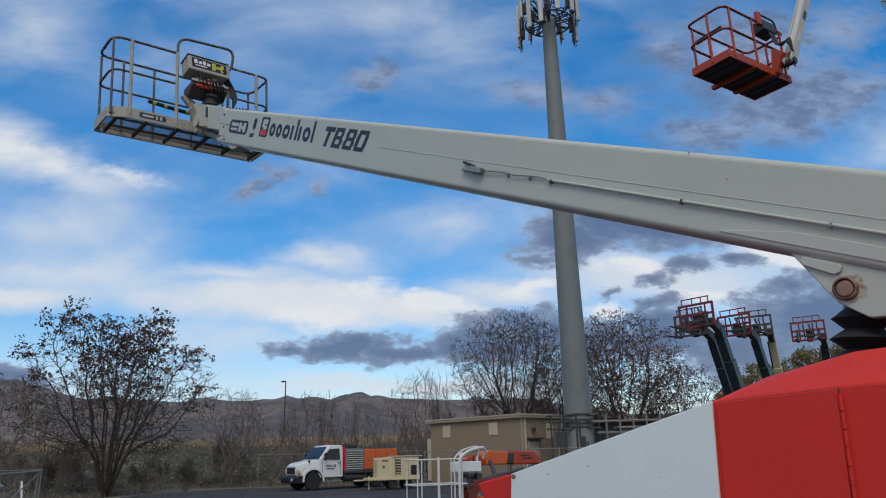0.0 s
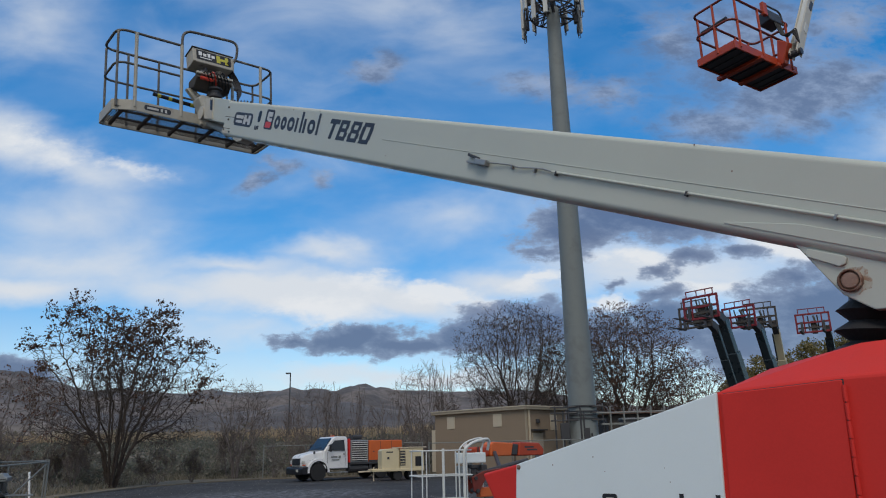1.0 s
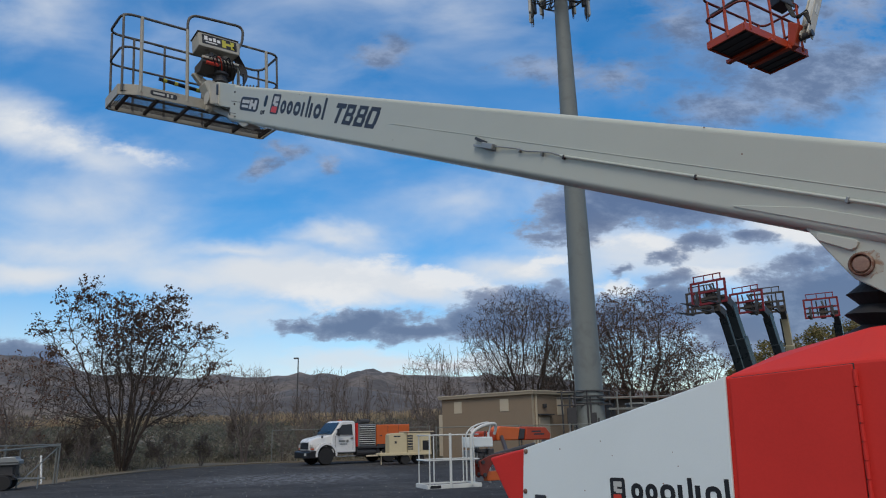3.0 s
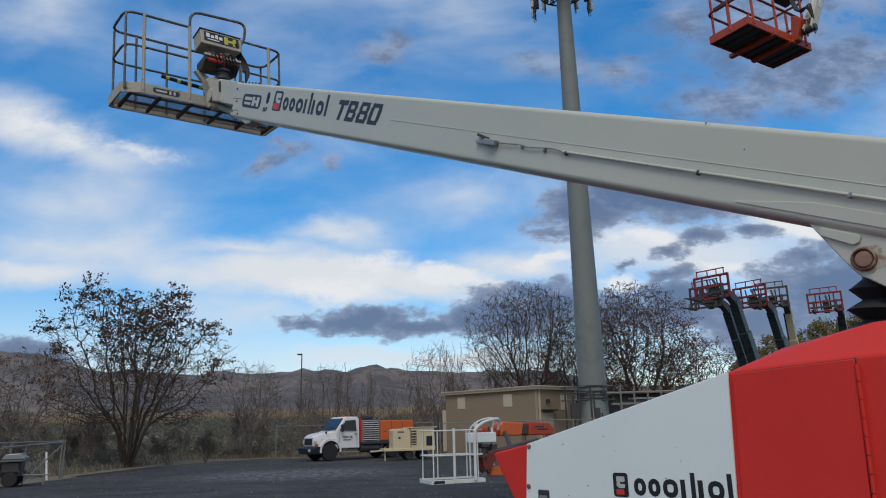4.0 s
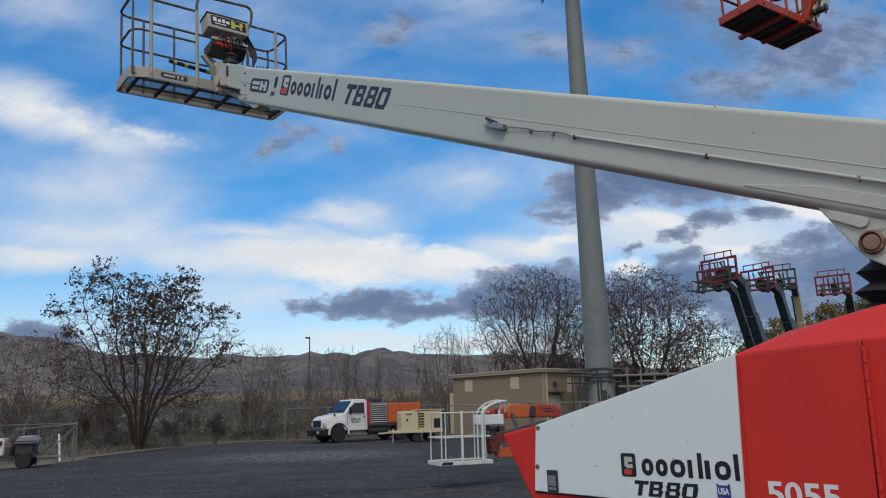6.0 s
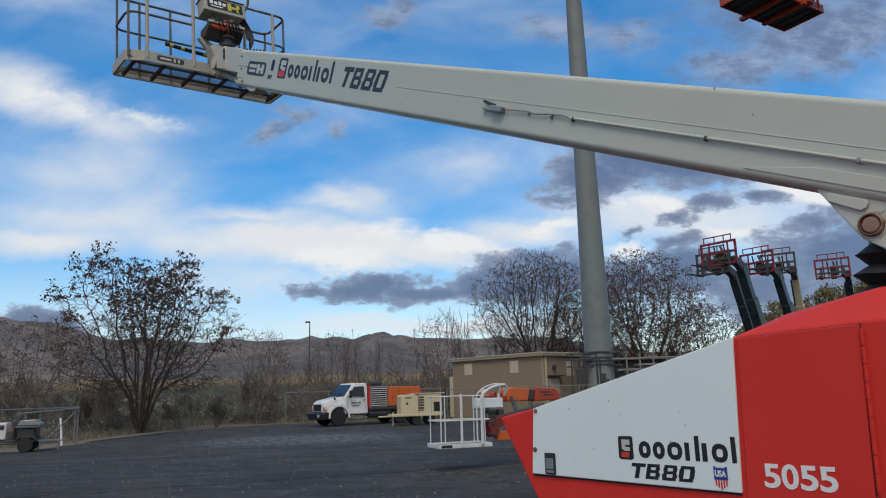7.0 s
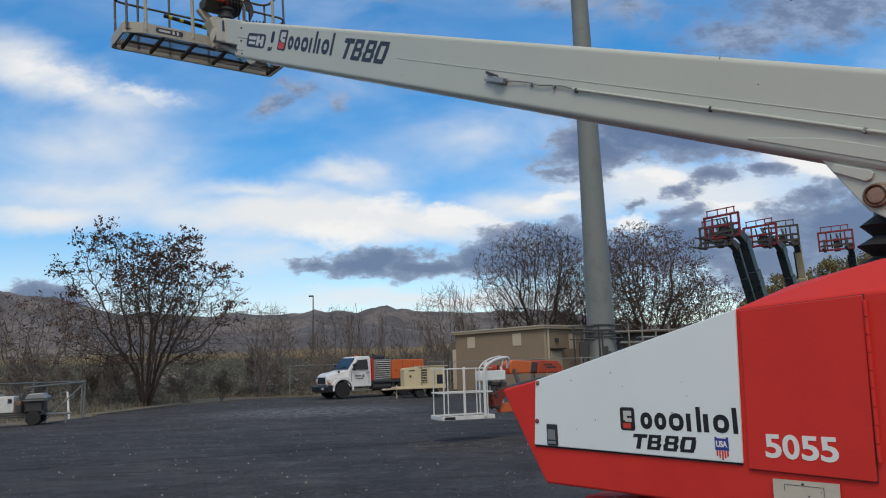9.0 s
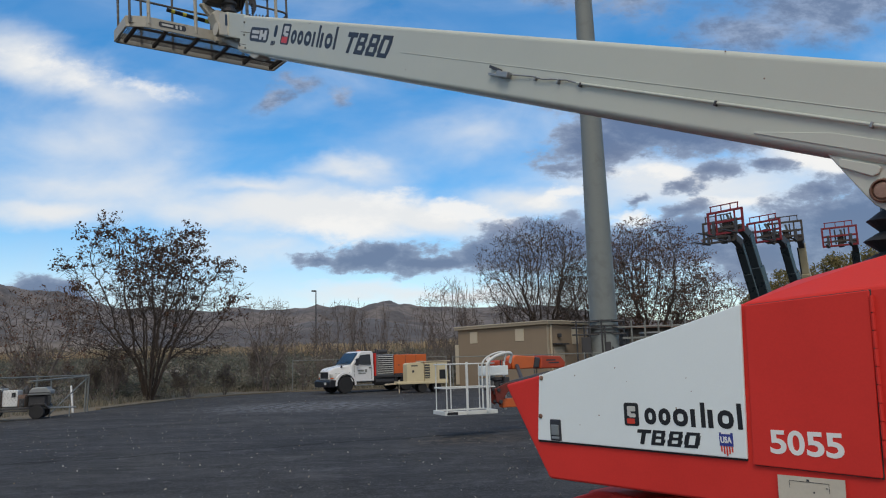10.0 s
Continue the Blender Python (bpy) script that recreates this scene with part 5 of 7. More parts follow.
def build_tower():
    x, y = 8.05, 43.0
    tower = thing("cell_tower", Matrix.Translation((x, y, 0)), "grey steel monopole tower with a ring of antennas", "cell tower")
    bm = bmesh.new()
    lathe(bm, [(1.0, 0.0), (1.0, 0.25), (0.86, 0.26), (0.83, 3.0), (0.815, 4.0), (0.74, 10.0), (0.64, 17.0), (0.54, 24.0), (0.455, 30.3), (0.45, 30.7), (0.2, 30.75)], 36)
    pole = part("pole", bm, TOWER_GREY, tower, "grey tapered pole", smooth=True)
    for z in (8.5, 17.2, 25.0):
        r = 0.83 - (z - 3) * 0.0137
        part("pole_joint", lathe(bmesh.new(), [(r, z - 0.35), (r + 0.008, z - 0.33), (r + 0.008, z + 0.02), (r, z + 0.05)], 36), TOWER_GREY, pole)
    for z, h in ((3.72, 0.07), (3.42, 0.06), (3.22, 0.06), (3.02, 0.06)):
        part("cable_band", lathe(bmesh.new(), [(0.83, z), (0.90, z), (0.90, z + h), (0.83, z + h)], 32), DARK_STEEL, tower)
    for ang, z0, z1 in ((250, 0.6, 3.8), (262, 0.6, 3.4), (290, 0.8, 2.2)):
        a = radians(ang)
        part("cable_run", bar((0.91 * math.cos(a), 0.91 * math.sin(a), z0), (0.88 * math.cos(a), 0.88 * math.sin(a), z1), 0.05, 8), DARK_STEEL, tower)
    for z in (3.70, 3.36, 2.95):
        part("cable_arm", bar((-2.0, -0.55, z), (1.1, -0.80, z), 0.045, 8), DARK_STEEL, tower)
    for x, z1 in ((-1.75, 3.75), (-1.30, 3.5), (-0.98, 3.8), (1.02, 3.8), (1.15, 3.0)):
        part("cable_run", bar((x, -0.68, 0.2), (x, -0.68, z1), 0.05, 8), DARK_STEEL, tower)
    part("junction_box", solid((-1.50, -0.95, 1.9), (-1.0, -0.70, 2.8), 0.02), DARK_STEEL, tower)
    part("junction_box", solid((-0.16, -1.02, 1.7), (0.16, -0.82, 2.5), 0.02), DARK_STEEL, tower)
    for i in range(46):
        z = 4.4 + i * 0.55
        r = 0.83 - (z - 3) * 0.0137
        part("step_bolt", bar((-r + 0.02, -0.1, z), (-r - 0.10, -0.1, z), 0.012, 5), GALV, tower)
    for z in (30.35, 31.9):
        ring = [(1.6 * math.cos(2 * math.pi * i / 30), 1.6 * math.sin(2 * math.pi * i / 30), z) for i in range(30)]
        part("antenna_ring", tube(bmesh.new(), ring, 0.055, 6, closed=True), DARK_STEEL, tower)
        for k in range(6):
            a = radians(60 * k + 20)
            part("ring_arm", bar((0.42 * math.cos(a), 0.42 * math.sin(a), z - 0.1), (1.6 * math.cos(a), 1.6 * math.sin(a), z), 0.05, 6), DARK_STEEL, tower)
    part("top_spigot", bar((0, 0, 30.7), (0, 0, 32.6), 0.24, 12), DARK_STEEL, tower)
    strut_rng = random.Random(8)
    for k in range(34):
        a, b = radians(strut_rng.uniform(0, 360)), radians(strut_rng.uniform(-40, 40))
        z0, z1 = strut_rng.choice((30.2, 30.5, 31.2)), strut_rng.choice((30.35, 30.9, 31.9))
        part("strut", bar((0.4 * math.cos(a), 0.4 * math.sin(a), z0), (1.6 * math.cos(a + b), 1.6 * math.sin(a + b), z1), strut_rng.uniform(0.03, 0.06), 6), DARK_STEEL, tower)
    rng = random.Random(2)
    for k in range(13):
        a = radians(360 / 13 * k + rng.uniform(-6, 6))
        rad = 1.6 + rng.choice((0.30, 0.50, 0.78))
        z0 = 30.9 + rng.uniform(-0.8, 0.5)
        turn = Matrix.Translation((rad * math.cos(a), rad * math.sin(a), z0)) @ Matrix.Rotation(a, 4, "Z")
        long = rng.choice((2.2, 2.5, 1.8))
        panel = part("antenna_panel", solid((-0.07, -0.15, -long / 2), (0.09, 0.15, long / 2), 0.03), ANTENNA, tower, "pale antenna panel", m=turn)
        part("mount_pipe", bar((-0.16, 0, -long / 2 - 0.25), (-0.16, 0, long / 2 + 0.2), 0.045, 7), DARK_STEEL, panel, m=turn)
        part("remote_unit", solid((-0.42, -0.16, -0.5), (-0.22, 0.16, 0.25), 0.02), DARK_STEEL, panel, m=turn)
        part("bracket_arm", bar((-0.16, 0, 0.3), (-(rad - 1.57), 0, 0.1), 0.04, 6), DARK_STEEL, panel, m=turn)
        loop = fillet([(-0.05, 0, -long / 2), (-0.05, 0.02, -long / 2 - 0.4), (-0.22, 0.02, -long / 2 - 0.4), (-0.22, 0, -long / 2 + 0.2)], 0.1, 4)
        part("coax_loop", tube(bmesh.new(), loop, 0.022, 5), BLACK_RUBBER, panel, m=turn)


build_tower()


def build_shed():
    M = Matrix.Translation((4.55, 42.0, 0)) @ pose(0, 0, 0, 0, 0, 135)   # x along the long wall, y along the inner depth (towards -x-y side is outside)
    shed = thing("equipment_shed", M, "tan stucco equipment shed with a pale flat roof edge", "shed")
    L, D, H = 7.5, 3.9, 3.62
    # Outer faces: the long wall lies at y = 0, the door wall at x = 0; the inside lies towards -y.
    for name, lo, hi in (("wall", (0, -0.2, 0), (L, 0, H)), ("wall", (0, -D, 0), (0.2, -0.2, H)), ("wall", (L - 0.2, -D, 0), (L, -0.2, H)), ("wall", (0.2, -D, 0), (L - 0.2, -D + 0.2, H))):
        part(name, solid(lo, hi), SHED_WALL, shed)
    bm = solid((-0.18, -D - 0.18, H), (L + 0.18, 0.18, H + 0.22), 0.02)
    roof = part("roof", bm, SHED_TRIM, shed, "pale roof slab")
    part("drip_edge", solid((-0.22, -D - 0.22, H + 0.16), (L + 0.22, 0.22, H + 0.225), 0.01), SHED_PALE, roof)
    for x in (2.15, 6.05):
        part("vent_panel", solid((x - 0.34, 0.0, 2.72), (x + 0.34, 0.03, 3.45), 0.008), SHED_PALE, shed, "pale square vent panel")
    part("vent_panel", solid((-0.03, -2.95, 2.45), (0.0, -2.30, 3.35), 0.008), SHED_PALE, shed, "pale square vent panel")
    door = part("door", solid((-0.05, -1.50, 0.05), (0.0, -0.50, 2.30), 0.01), SHED_DOOR, shed, "tan steel door")
    part("door_handle", bar((-0.09, -1.50, 1.0), (-0.09, -1.36, 1.0), 0.018, 6), GALV, door)
    part("awning", solid((-0.30, -1.65, 2.42), (0.0, -0.40, 2.50), 0.01), DARK_STEEL, shed)
    part("wall_lamp", solid((-0.16, -1.15, 2.85), (0.0, -0.90, 3.08), 0.03), DARK_STEEL, shed)
    part("downspout", solid((-0.09, -0.32, 0.1), (0.0, -0.22, H), 0.01), SHED_PALE, shed)
    part("corner_trim", solid((-0.012, -0.14, 0), (0.05, 0.012, H - 0.002), 0.005), SHED_TRIM, shed)
    part("conduit", bar((0.9, 0.05, 0.2), (0.9, 0.05, 1.9), 0.03, 6), DARK_STEEL, shed)
    part("electric_cabinet", solid((L - 0.05, -0.9, 0.1), (L + 0.45, -0.1, 2.7), 0.02), SHED_PALE, shed, "pale cabinet on the end wall")


build_shed()


def build_fence(line, tall, name, label, step=3.0, gap=0.16, seed=1):
    """Chain-link: posts, top rail, and woven wires."""
    fence = thing(name, Matrix.Identity(4), label, "fence")
    segs = []
    for (x0, y0), (x1, y1) in zip(line, line[1:]):
        span = math.hypot(x1 - x0, y1 - y0)
        cnt = max(1, round(span / step))
        way = Vector(((x1 - x0) / span, (y1 - y0) / span, 0))
        for i in range(cnt + 1):
            p = Vector((x0, y0, 0)) + way * (span * i / cnt)
            part("fence_post", bar((p.x, p.y, -0.1), (p.x, p.y, tall + 0.06), 0.036, 7), FENCE_STEEL, fence)
        part("top_rail", bar((x0, y0, tall), (x1, y1, tall), 0.026, 6), FENCE_STEEL, fence)
        k = int(span / gap)
        for i in range(k):
            for lean in (1, -1):
                a = Vector((x0, y0, 0.05)) + way * (i * gap)
                b = a + way * (lean * (tall - 0.05)) + Vector((0, 0, tall - 0.05))
                along = (b - Vector((x0, y0, 0))).dot(way)
                if not 0 <= along <= span:
                    continue
                segs.append((a, b, 0.0022, 0.0022))
    rods_mesh("chain_link", segs, 3, FENCE_STEEL, fence, "woven wire")["kind"] = "stuff"
    return fence


build_fence([(-16.6, 4.0), (-15.45, 28.4)], 1.45, "chain_link_fence", "weathered chain-link fence along the side of the lot")
build_fence([(-11.6, 46.5), (-9.0, 46.8), (-1.6, 47.2)], 1.95, "chain_link_fence", "weathered chain-link fence along the back of the lot")
build_fence([(-1.0, 40.2), (3.5, 39.9), (12.0, 40.6), (22.0, 42.0)], 1.85, "chain_link_fence", "chain-link fence round the tower compound", 2.6)


def build_gate():
    gate = thing("fence_gate", Matrix.Translation((-15.5, 24.8, 0)), "open steel tube gate leaf with a diagonal brace", "gate")
    part("gate_frame", tube(bmesh.new(), [(0, 0, 1.30), (0.15, 3.6, 1.42)], 0.03, 7), FENCE_STEEL, gate)
    part("gate_frame", bar((0.15, 3.6, 0.0), (0.15, 3.6, 1.50), 0.035, 7), FENCE_STEEL, gate)
    part("gate_brace", bar((0.05, 1.2, 0.10), (0.15, 3.5, 1.36), 0.025, 7), FENCE_STEEL, gate)
    part("gate_frame", bar((0.05, 1.2, 0.0), (0.05, 1.2, 1.36), 0.03, 7), FENCE_STEEL, gate)
    marker = part("marker_post", bar((-15.90, 28.35, 0), (-16.08, 28.45, 1.05), 0.04, 8), DECAL_WHITE)
    tagged(marker, "white leaning marker post at the lot's edge", "post")


build_gate()


def simple_wheel(parent, x, y, r, w, rim_mat):
    bm = lathe(bmesh.new(), [(r * 0.6, -w / 2), (r * 0.93, -w / 2), (r, -w * 0.3), (r, w * 0.3), (r * 0.93, w / 2), (r * 0.6, w / 2)], 24,
               Matrix.Translation((x, y, r)) @ pose(0, 0, 0, 90, 0, 0))
    t = part("wheel", bm, BLACK_RUBBER, parent, "black tyre")
    bm = lathe(bmesh.new(), [(r * 0.6, -w * 0.4), (r * 0.5, -w * 0.25), (r * 0.18, -w * 0.38), (r * 0.18, w * 0.38), (r * 0.5, w * 0.25), (r * 0.6, w * 0.4)], 18,
               Matrix.Translation((x, y, r)) @ pose(0, 0, 0, 90, 0, 0))
    part("rim", bm, rim_mat, t)


def wheel_arch(x, z, r0, r1, y0, y1):
    """A flared arch over a wheel."""
    pts = [(x + r1 * math.cos(radians(a)), z + r1 * math.sin(radians(a))) for a in range(-8, 189, 14)]
    pts += [(x + r0 * math.cos(radians(a)), z + r0 * math.sin(radians(a))) for a in range(188, -9, -14)]
    return prism(bmesh.new(), pts, y0, y1)


def build_truck():
    M = Matrix.Translation((-8.26, 40.5, 0)) @ pose(0, 0, 0, 0, 0, 216)
    truck = thing("service_truck", M, "white service truck carrying an orange compressor, parked on the asphalt", "truck")
    part("chassis", solid((-6.2, -0.45, 0.55), (-0.1, 0.45, 0.78), 0.02), DARK_STEEL, truck)
    # Hood narrows to the front and rounds off over the grille.
    bm = prism(bmesh.new(), [(0.0, 0.74), (0.03, 1.02), (0.0, 1.24), (-0.10, 1.36), (-0.32, 1.43), (-0.80, 1.51), (-1.20, 1.60), (-1.20, 0.74)], -0.86, 0.86)
    for v in bm.verts:
        v.co.y *= 0.80 + 0.20 * min(1.0, -v.co.x / 1.0 if v.co.x < 0 else 0.0)
    bmesh.ops.bevel(bm, geom=list(bm.edges), offset=0.07, segments=3, affect="EDGES", profile=0.5)
    hood = part("hood", bm, TRUCK_WHITE, truck, smooth=True)
    part("hood_seam", prism(bmesh.new(), [(-0.25, 1.10), (-1.18, 1.14), (-1.18, 1.152), (-0.25, 1.112)], 0.845, 0.87), DARK_STEEL, hood)
    cab = prism(bmesh.new(), [(-1.13, 0.62), (-1.13, 1.56), (-1.68, 2.24), (-1.86, 2.34), (-2.52, 2.33), (-2.62, 2.2), (-2.62, 0.62)], -1.02, 1.02)
    for v in cab.verts:
        if v.co.z > 1.6:
            v.co.y *= 0.91
    bmesh.ops.bevel(cab, geom=list(cab.edges), offset=0.06, segments=3, affect="EDGES", profile=0.5)
    cab_ob = part("cab", cab, TRUCK_WHITE, truck)
    slope = math.atan2(2.24 - 1.56, 0.55)
    screen = Matrix(((-math.cos(slope), 0, math.sin(slope), -1.115), (0, 1, 0, 0), (math.sin(slope), 0, math.cos(slope), 1.585), (0, 0, 0, 1)))
    bm = prism(bmesh.new(), [(0.04, -0.93), (0.84, -0.83), (0.84, 0.83), (0.04, 0.93)], 0.0, 0.022)
    bm.transform(Matrix(((1, 0, 0, 0), (0, 0, 1, 0), (0, 1, 0, 0), (0, 0, 0, 1))))
    part("windscreen", bm, GLASS, cab_ob, "dark windscreen", m=screen)
    part("wiper", bar(screen @ Vector((0.06, -0.1, 0.04)), screen @ Vector((0.22, 0.55, 0.04)), 0.012, 5), INK, cab_ob)
    for s in (1, -1):
        pane = prism(bmesh.new(), [(-1.36, 1.60), (-1.76, 2.12), (-2.38, 2.16), (-2.40, 1.56)], -0.008, 0.008)
        lean = math.atan2(0.09, 0.7) * s
        part("side_window", pane, GLASS, cab_ob, "dark side window", m=Matrix.Translation((0, 1.022 * s, 1.6)) @ Matrix.Rotation(lean, 4, "X") @ Matrix.Translation((0, 0, -1.6)))
        part("window_post", bar((-1.60, 1.03 * s, 1.60), (-1.60, 0.975 * s, 1.95), 0.018, 6), INK, cab_ob)
    for x in (-1.34, -2.44):
        part("door_seam", solid((x, 1.019, 0.74), (x + 0.014, 1.025, 1.52)), DARK_STEEL, cab_ob)
    part("door_handle", solid((-2.42, 1.02, 1.36), (-2.28, 1.05, 1.41), 0.008), INK, cab_ob)
    side = Matrix.Translation((-1.55, 1.021, 1.06)) @ Matrix(((-1, 0, 0, 0), (0, 0, 1, 0), (0, 1, 0, 0), (0, 0, 0, 1)))
    bars_of("door_decal", [(0.0, 0.14, 0.40, 0.22), (0.46, 0.10, 0.60, 0.24), (0.05, 0.0, 0.52, 0.055)], FENCE_STEEL, cab_ob, side, "faded dark lettering as plain bars")
    for s in (1, -1):
        mirror = part("mirror", solid((-1.46, 1.14 * s, 1.52), (-1.36, 1.34 * s, 1.92), 0.04), INK, truck, "black side mirror")
        part("mirror_arm", bar((-1.38, 0.99 * s, 1.58), (-1.40, 1.2 * s, 1.60), 0.022, 6), INK, mirror)
        part("mirror_arm", bar((-1.42, 0.97 * s, 1.86), (-1.40, 1.2 * s, 1.84), 0.018, 6), INK, mirror)
    part("fender_mirror", solid((-0.62, 0.86, 1.42), (-0.54, 1.00, 1.56), 0.03), INK, truck, "small black fender mirror")
    surround = part("grille_surround", solid((-0.02, -0.60, 0.80), (0.045, 0.60, 1.26), 0.03), TRUCK_WHITE, truck)
    grille = part("grille", solid((0.03, -0.52, 0.84), (0.055, 0.52, 1.20), 0.015), INK, surround, "dark front grille")
    for i in range(4):
        z = 0.90 + i * 0.08
        part("grille_bar", solid((0.05, -0.50, z), (0.062, 0.50, z + 0.012)), DARK_STEEL, grille)
    for s in (1, -1):
        part("headlight", solid((-0.10, 0.60 * s, 0.92), (0.02, 0.84 * s, 1.10), 0.03), ANTENNA, truck, "clear headlight")
        part("marker_lamp", solid((-0.14, 0.70 * s, 0.82), (0.0, 0.86 * s, 0.89), 0.015), ORANGE, truck)
        part("fender", wheel_arch(-0.80, 0.52, 0.54, 0.65, 0.78 * s, 1.08 * s), TRUCK_WHITE, truck)
        part("fender_lining", wheel_arch(-0.80, 0.52, 0.50, 0.545, 0.60 * s, 1.06 * s), INK, truck)
    bm = prism(bmesh.new(), [(0.16, 0.36), (0.18, 0.70), (0.05, 0.76), (-0.22, 0.76), (-0.22, 0.36)], -1.06, 1.06, 0.04)
    bumper = part("bumper", bm, INK, truck, "black front bumper")
    part("number_plate_bar", solid((0.18, 0.30, 0.50), (0.19, 0.58, 0.64), 0.004), DECAL_PALE, bumper)
    for x in (-0.80, -4.75, -5.65):
        for y in (0.88, -0.88):
            simple_wheel(truck, x, y, 0.48, 0.30, DARK_STEEL)
    part("running_board", solid((-2.55, 0.90, 0.40), (-1.38, 1.12, 0.46), 0.01), GALV, truck)
    part("step", solid((-2.50, 0.92, 0.62), (-1.50, 1.08, 0.66), 0.01), GALV, truck)
    part("fuel_tank", bar((-2.7, 0.80, 0.60), (-3.9, 0.80, 0.60), 0.24, 14), DARK_STEEL, truck)
    part("tool_locker", solid((-3.95, 0.62, 0.44), (-4.15, 1.02, 0.80), 0.02), DARK_STEEL, truck)
    part("flatbed", solid((-6.3, -1.08, 0.80), (-2.72, 1.08, 0.92), 0.02), DARK_STEEL, truck)
    part("headboard", solid((-2.74, -1.0, 0.92), (-2.68, 1.02, 2.20), 0.01), RED_PAINT, truck, "red headboard edge")
    rad = part("radiator_housing", solid((-3.92, -1.0, 0.92), (-2.78, 1.0, 2.12), 0.03), GALV, truck, "grey louvred radiator housing")
    part("louvre_backing", solid((-3.84, 0.99, 0.99), (-2.86, 1.006, 2.06)), DARK_STEEL, rad)
    for i in range(9):
        z = 1.02 + i * 0.118
        part("louvre", solid((-3.84, 0.0, -0.006), (-2.86, 0.062, 0.006), 0.0, Matrix.Translation((0, 1.0, z + 0.05)) @ pose(0, 0, 0, -32, 0, 0)), ANTENNA, rad)
    house = part("compressor_housing", solid((-6.2, -1.0, 0.92), (-3.96, 1.0, 2.10), 0.04), ORANGE, truck, "orange compressor housing")
    for x in (-4.72, -5.46):
        part("housing_seam", solid((x, 0.998, 0.96), (x + 0.018, 1.006, 2.06)), DARK_STEEL, house)
    for x in (-4.30, -5.05, -5.85):
        part("housing_latch", solid((x, 1.0, 1.46), (x + 0.10, 1.02, 1.52), 0.006), DARK_STEEL, house)
    part("housing_base", solid((-6.2, 0.99, 0.93), (-3.96, 1.012, 1.02)), DARK_STEEL, house)
    for x, y, w, h in ((-3.0, 0.4, 0.30, 0.18), (-3.5, -0.1, 0.5, 0.14), (-3.05, -0.5, 0.22, 0.24)):
        part("exhaust_box", solid((x - w / 2, y - 0.2, 2.12), (x + w / 2, y + 0.2, 2.12 + h), 0.02), DARK_STEEL, truck)
    part("exhaust_stack", bar((-2.86, 0.78, 2.1), (-2.86, 0.78, 2.46), 0.05, 10), DARK_STEEL, truck)
    part("air_cleaner", bar((-3.15, 0.45, 2.30), (-3.75, 0.45, 2.30), 0.12, 12), DARK_STEEL, truck)
    part("beacon", solid((-2.2, -0.15, 2.34), (-2.05, 0.15, 2.41), 0.02), ORANGE, truck)


build_truck()


def build_generator():
    M = Matrix.Translation((-3.60, 39.0, 0)) @ pose(0, 0, 0, 0, 0, 196) @ Matrix.Diagonal((0.88, 0.9, 0.93, 1))
    gen = thing("towed_generator", M, "cream towed generator with a dark grille on a small trailer", "generator")
    part("housing", prism(bmesh.new(), [(-0.02, 0.62), (-0.02, 1.62), (-0.12, 1.70), (-1.1, 1.74), (-1.1, 0.62)], -0.62, 0.62, 0.03), CREAM, gen)
    part("housing", prism(bmesh.new(), [(-1.12, 0.62), (-1.12, 1.70), (-2.55, 1.74), (-2.60, 0.62)], -0.66, 0.66, 0.03), CREAM, gen)
    part("roof_plate", solid((-2.75, -0.70, 1.74), (-0.9, 0.70, 1.80), 0.015), SHED_PALE, gen)
    part("grille", solid((-1.45, 0.655, 0.80), (-1.12, 0.675, 1.60), 0.006), DARK_STEEL, gen, "dark side grille")
    for i in range(5):
        part("grille_slat", solid((-1.44, 0.67, 0.86 + i * 0.15), (-1.13, 0.69, 0.90 + i * 0.15), 0.005), CREAM, gen)
    part("side_panel_shadow_gap", solid((-1.9, 0.655, 0.66), (-1.885, 0.668, 1.66)), DARK_STEEL, gen)
    bars_of("label_bars", [(0, 0.0, 0.40, 0.07), (0.05, -0.35, 0.18, -0.22)], INK_GREY, gen, Matrix.Translation((-0.3, 0.622, 1.50)) @ Matrix(((-1, 0, 0, 0), (0, 0, 1, 0), (0, 1, 0, 0), (0, 0, 0, 1))))
    part("end_opening", solid((-2.50, 0.655, 0.75), (-2.05, 0.672, 1.28), 0.01), INK, gen)
    part("skirt", solid((-2.6, -0.70, 0.50), (0.55, 0.70, 0.64), 0.02), CREAM, gen)
    part("tow_bar", bar((0.5, 0, 0.52), (1.25, 0, 0.50), 0.05, 8), SHED_PALE, gen)
    part("jack_stand", bar((0.42, 0.4, 0.0), (0.42, 0.4, 0.75), 0.04, 7), SHED_PALE, gen)
    for x in (-1.0, -1.9):
        for y in (0.6, -0.6):
            simple_wheel(gen, x, y * 0.85, 0.28, 0.18, GALV)


build_generator()


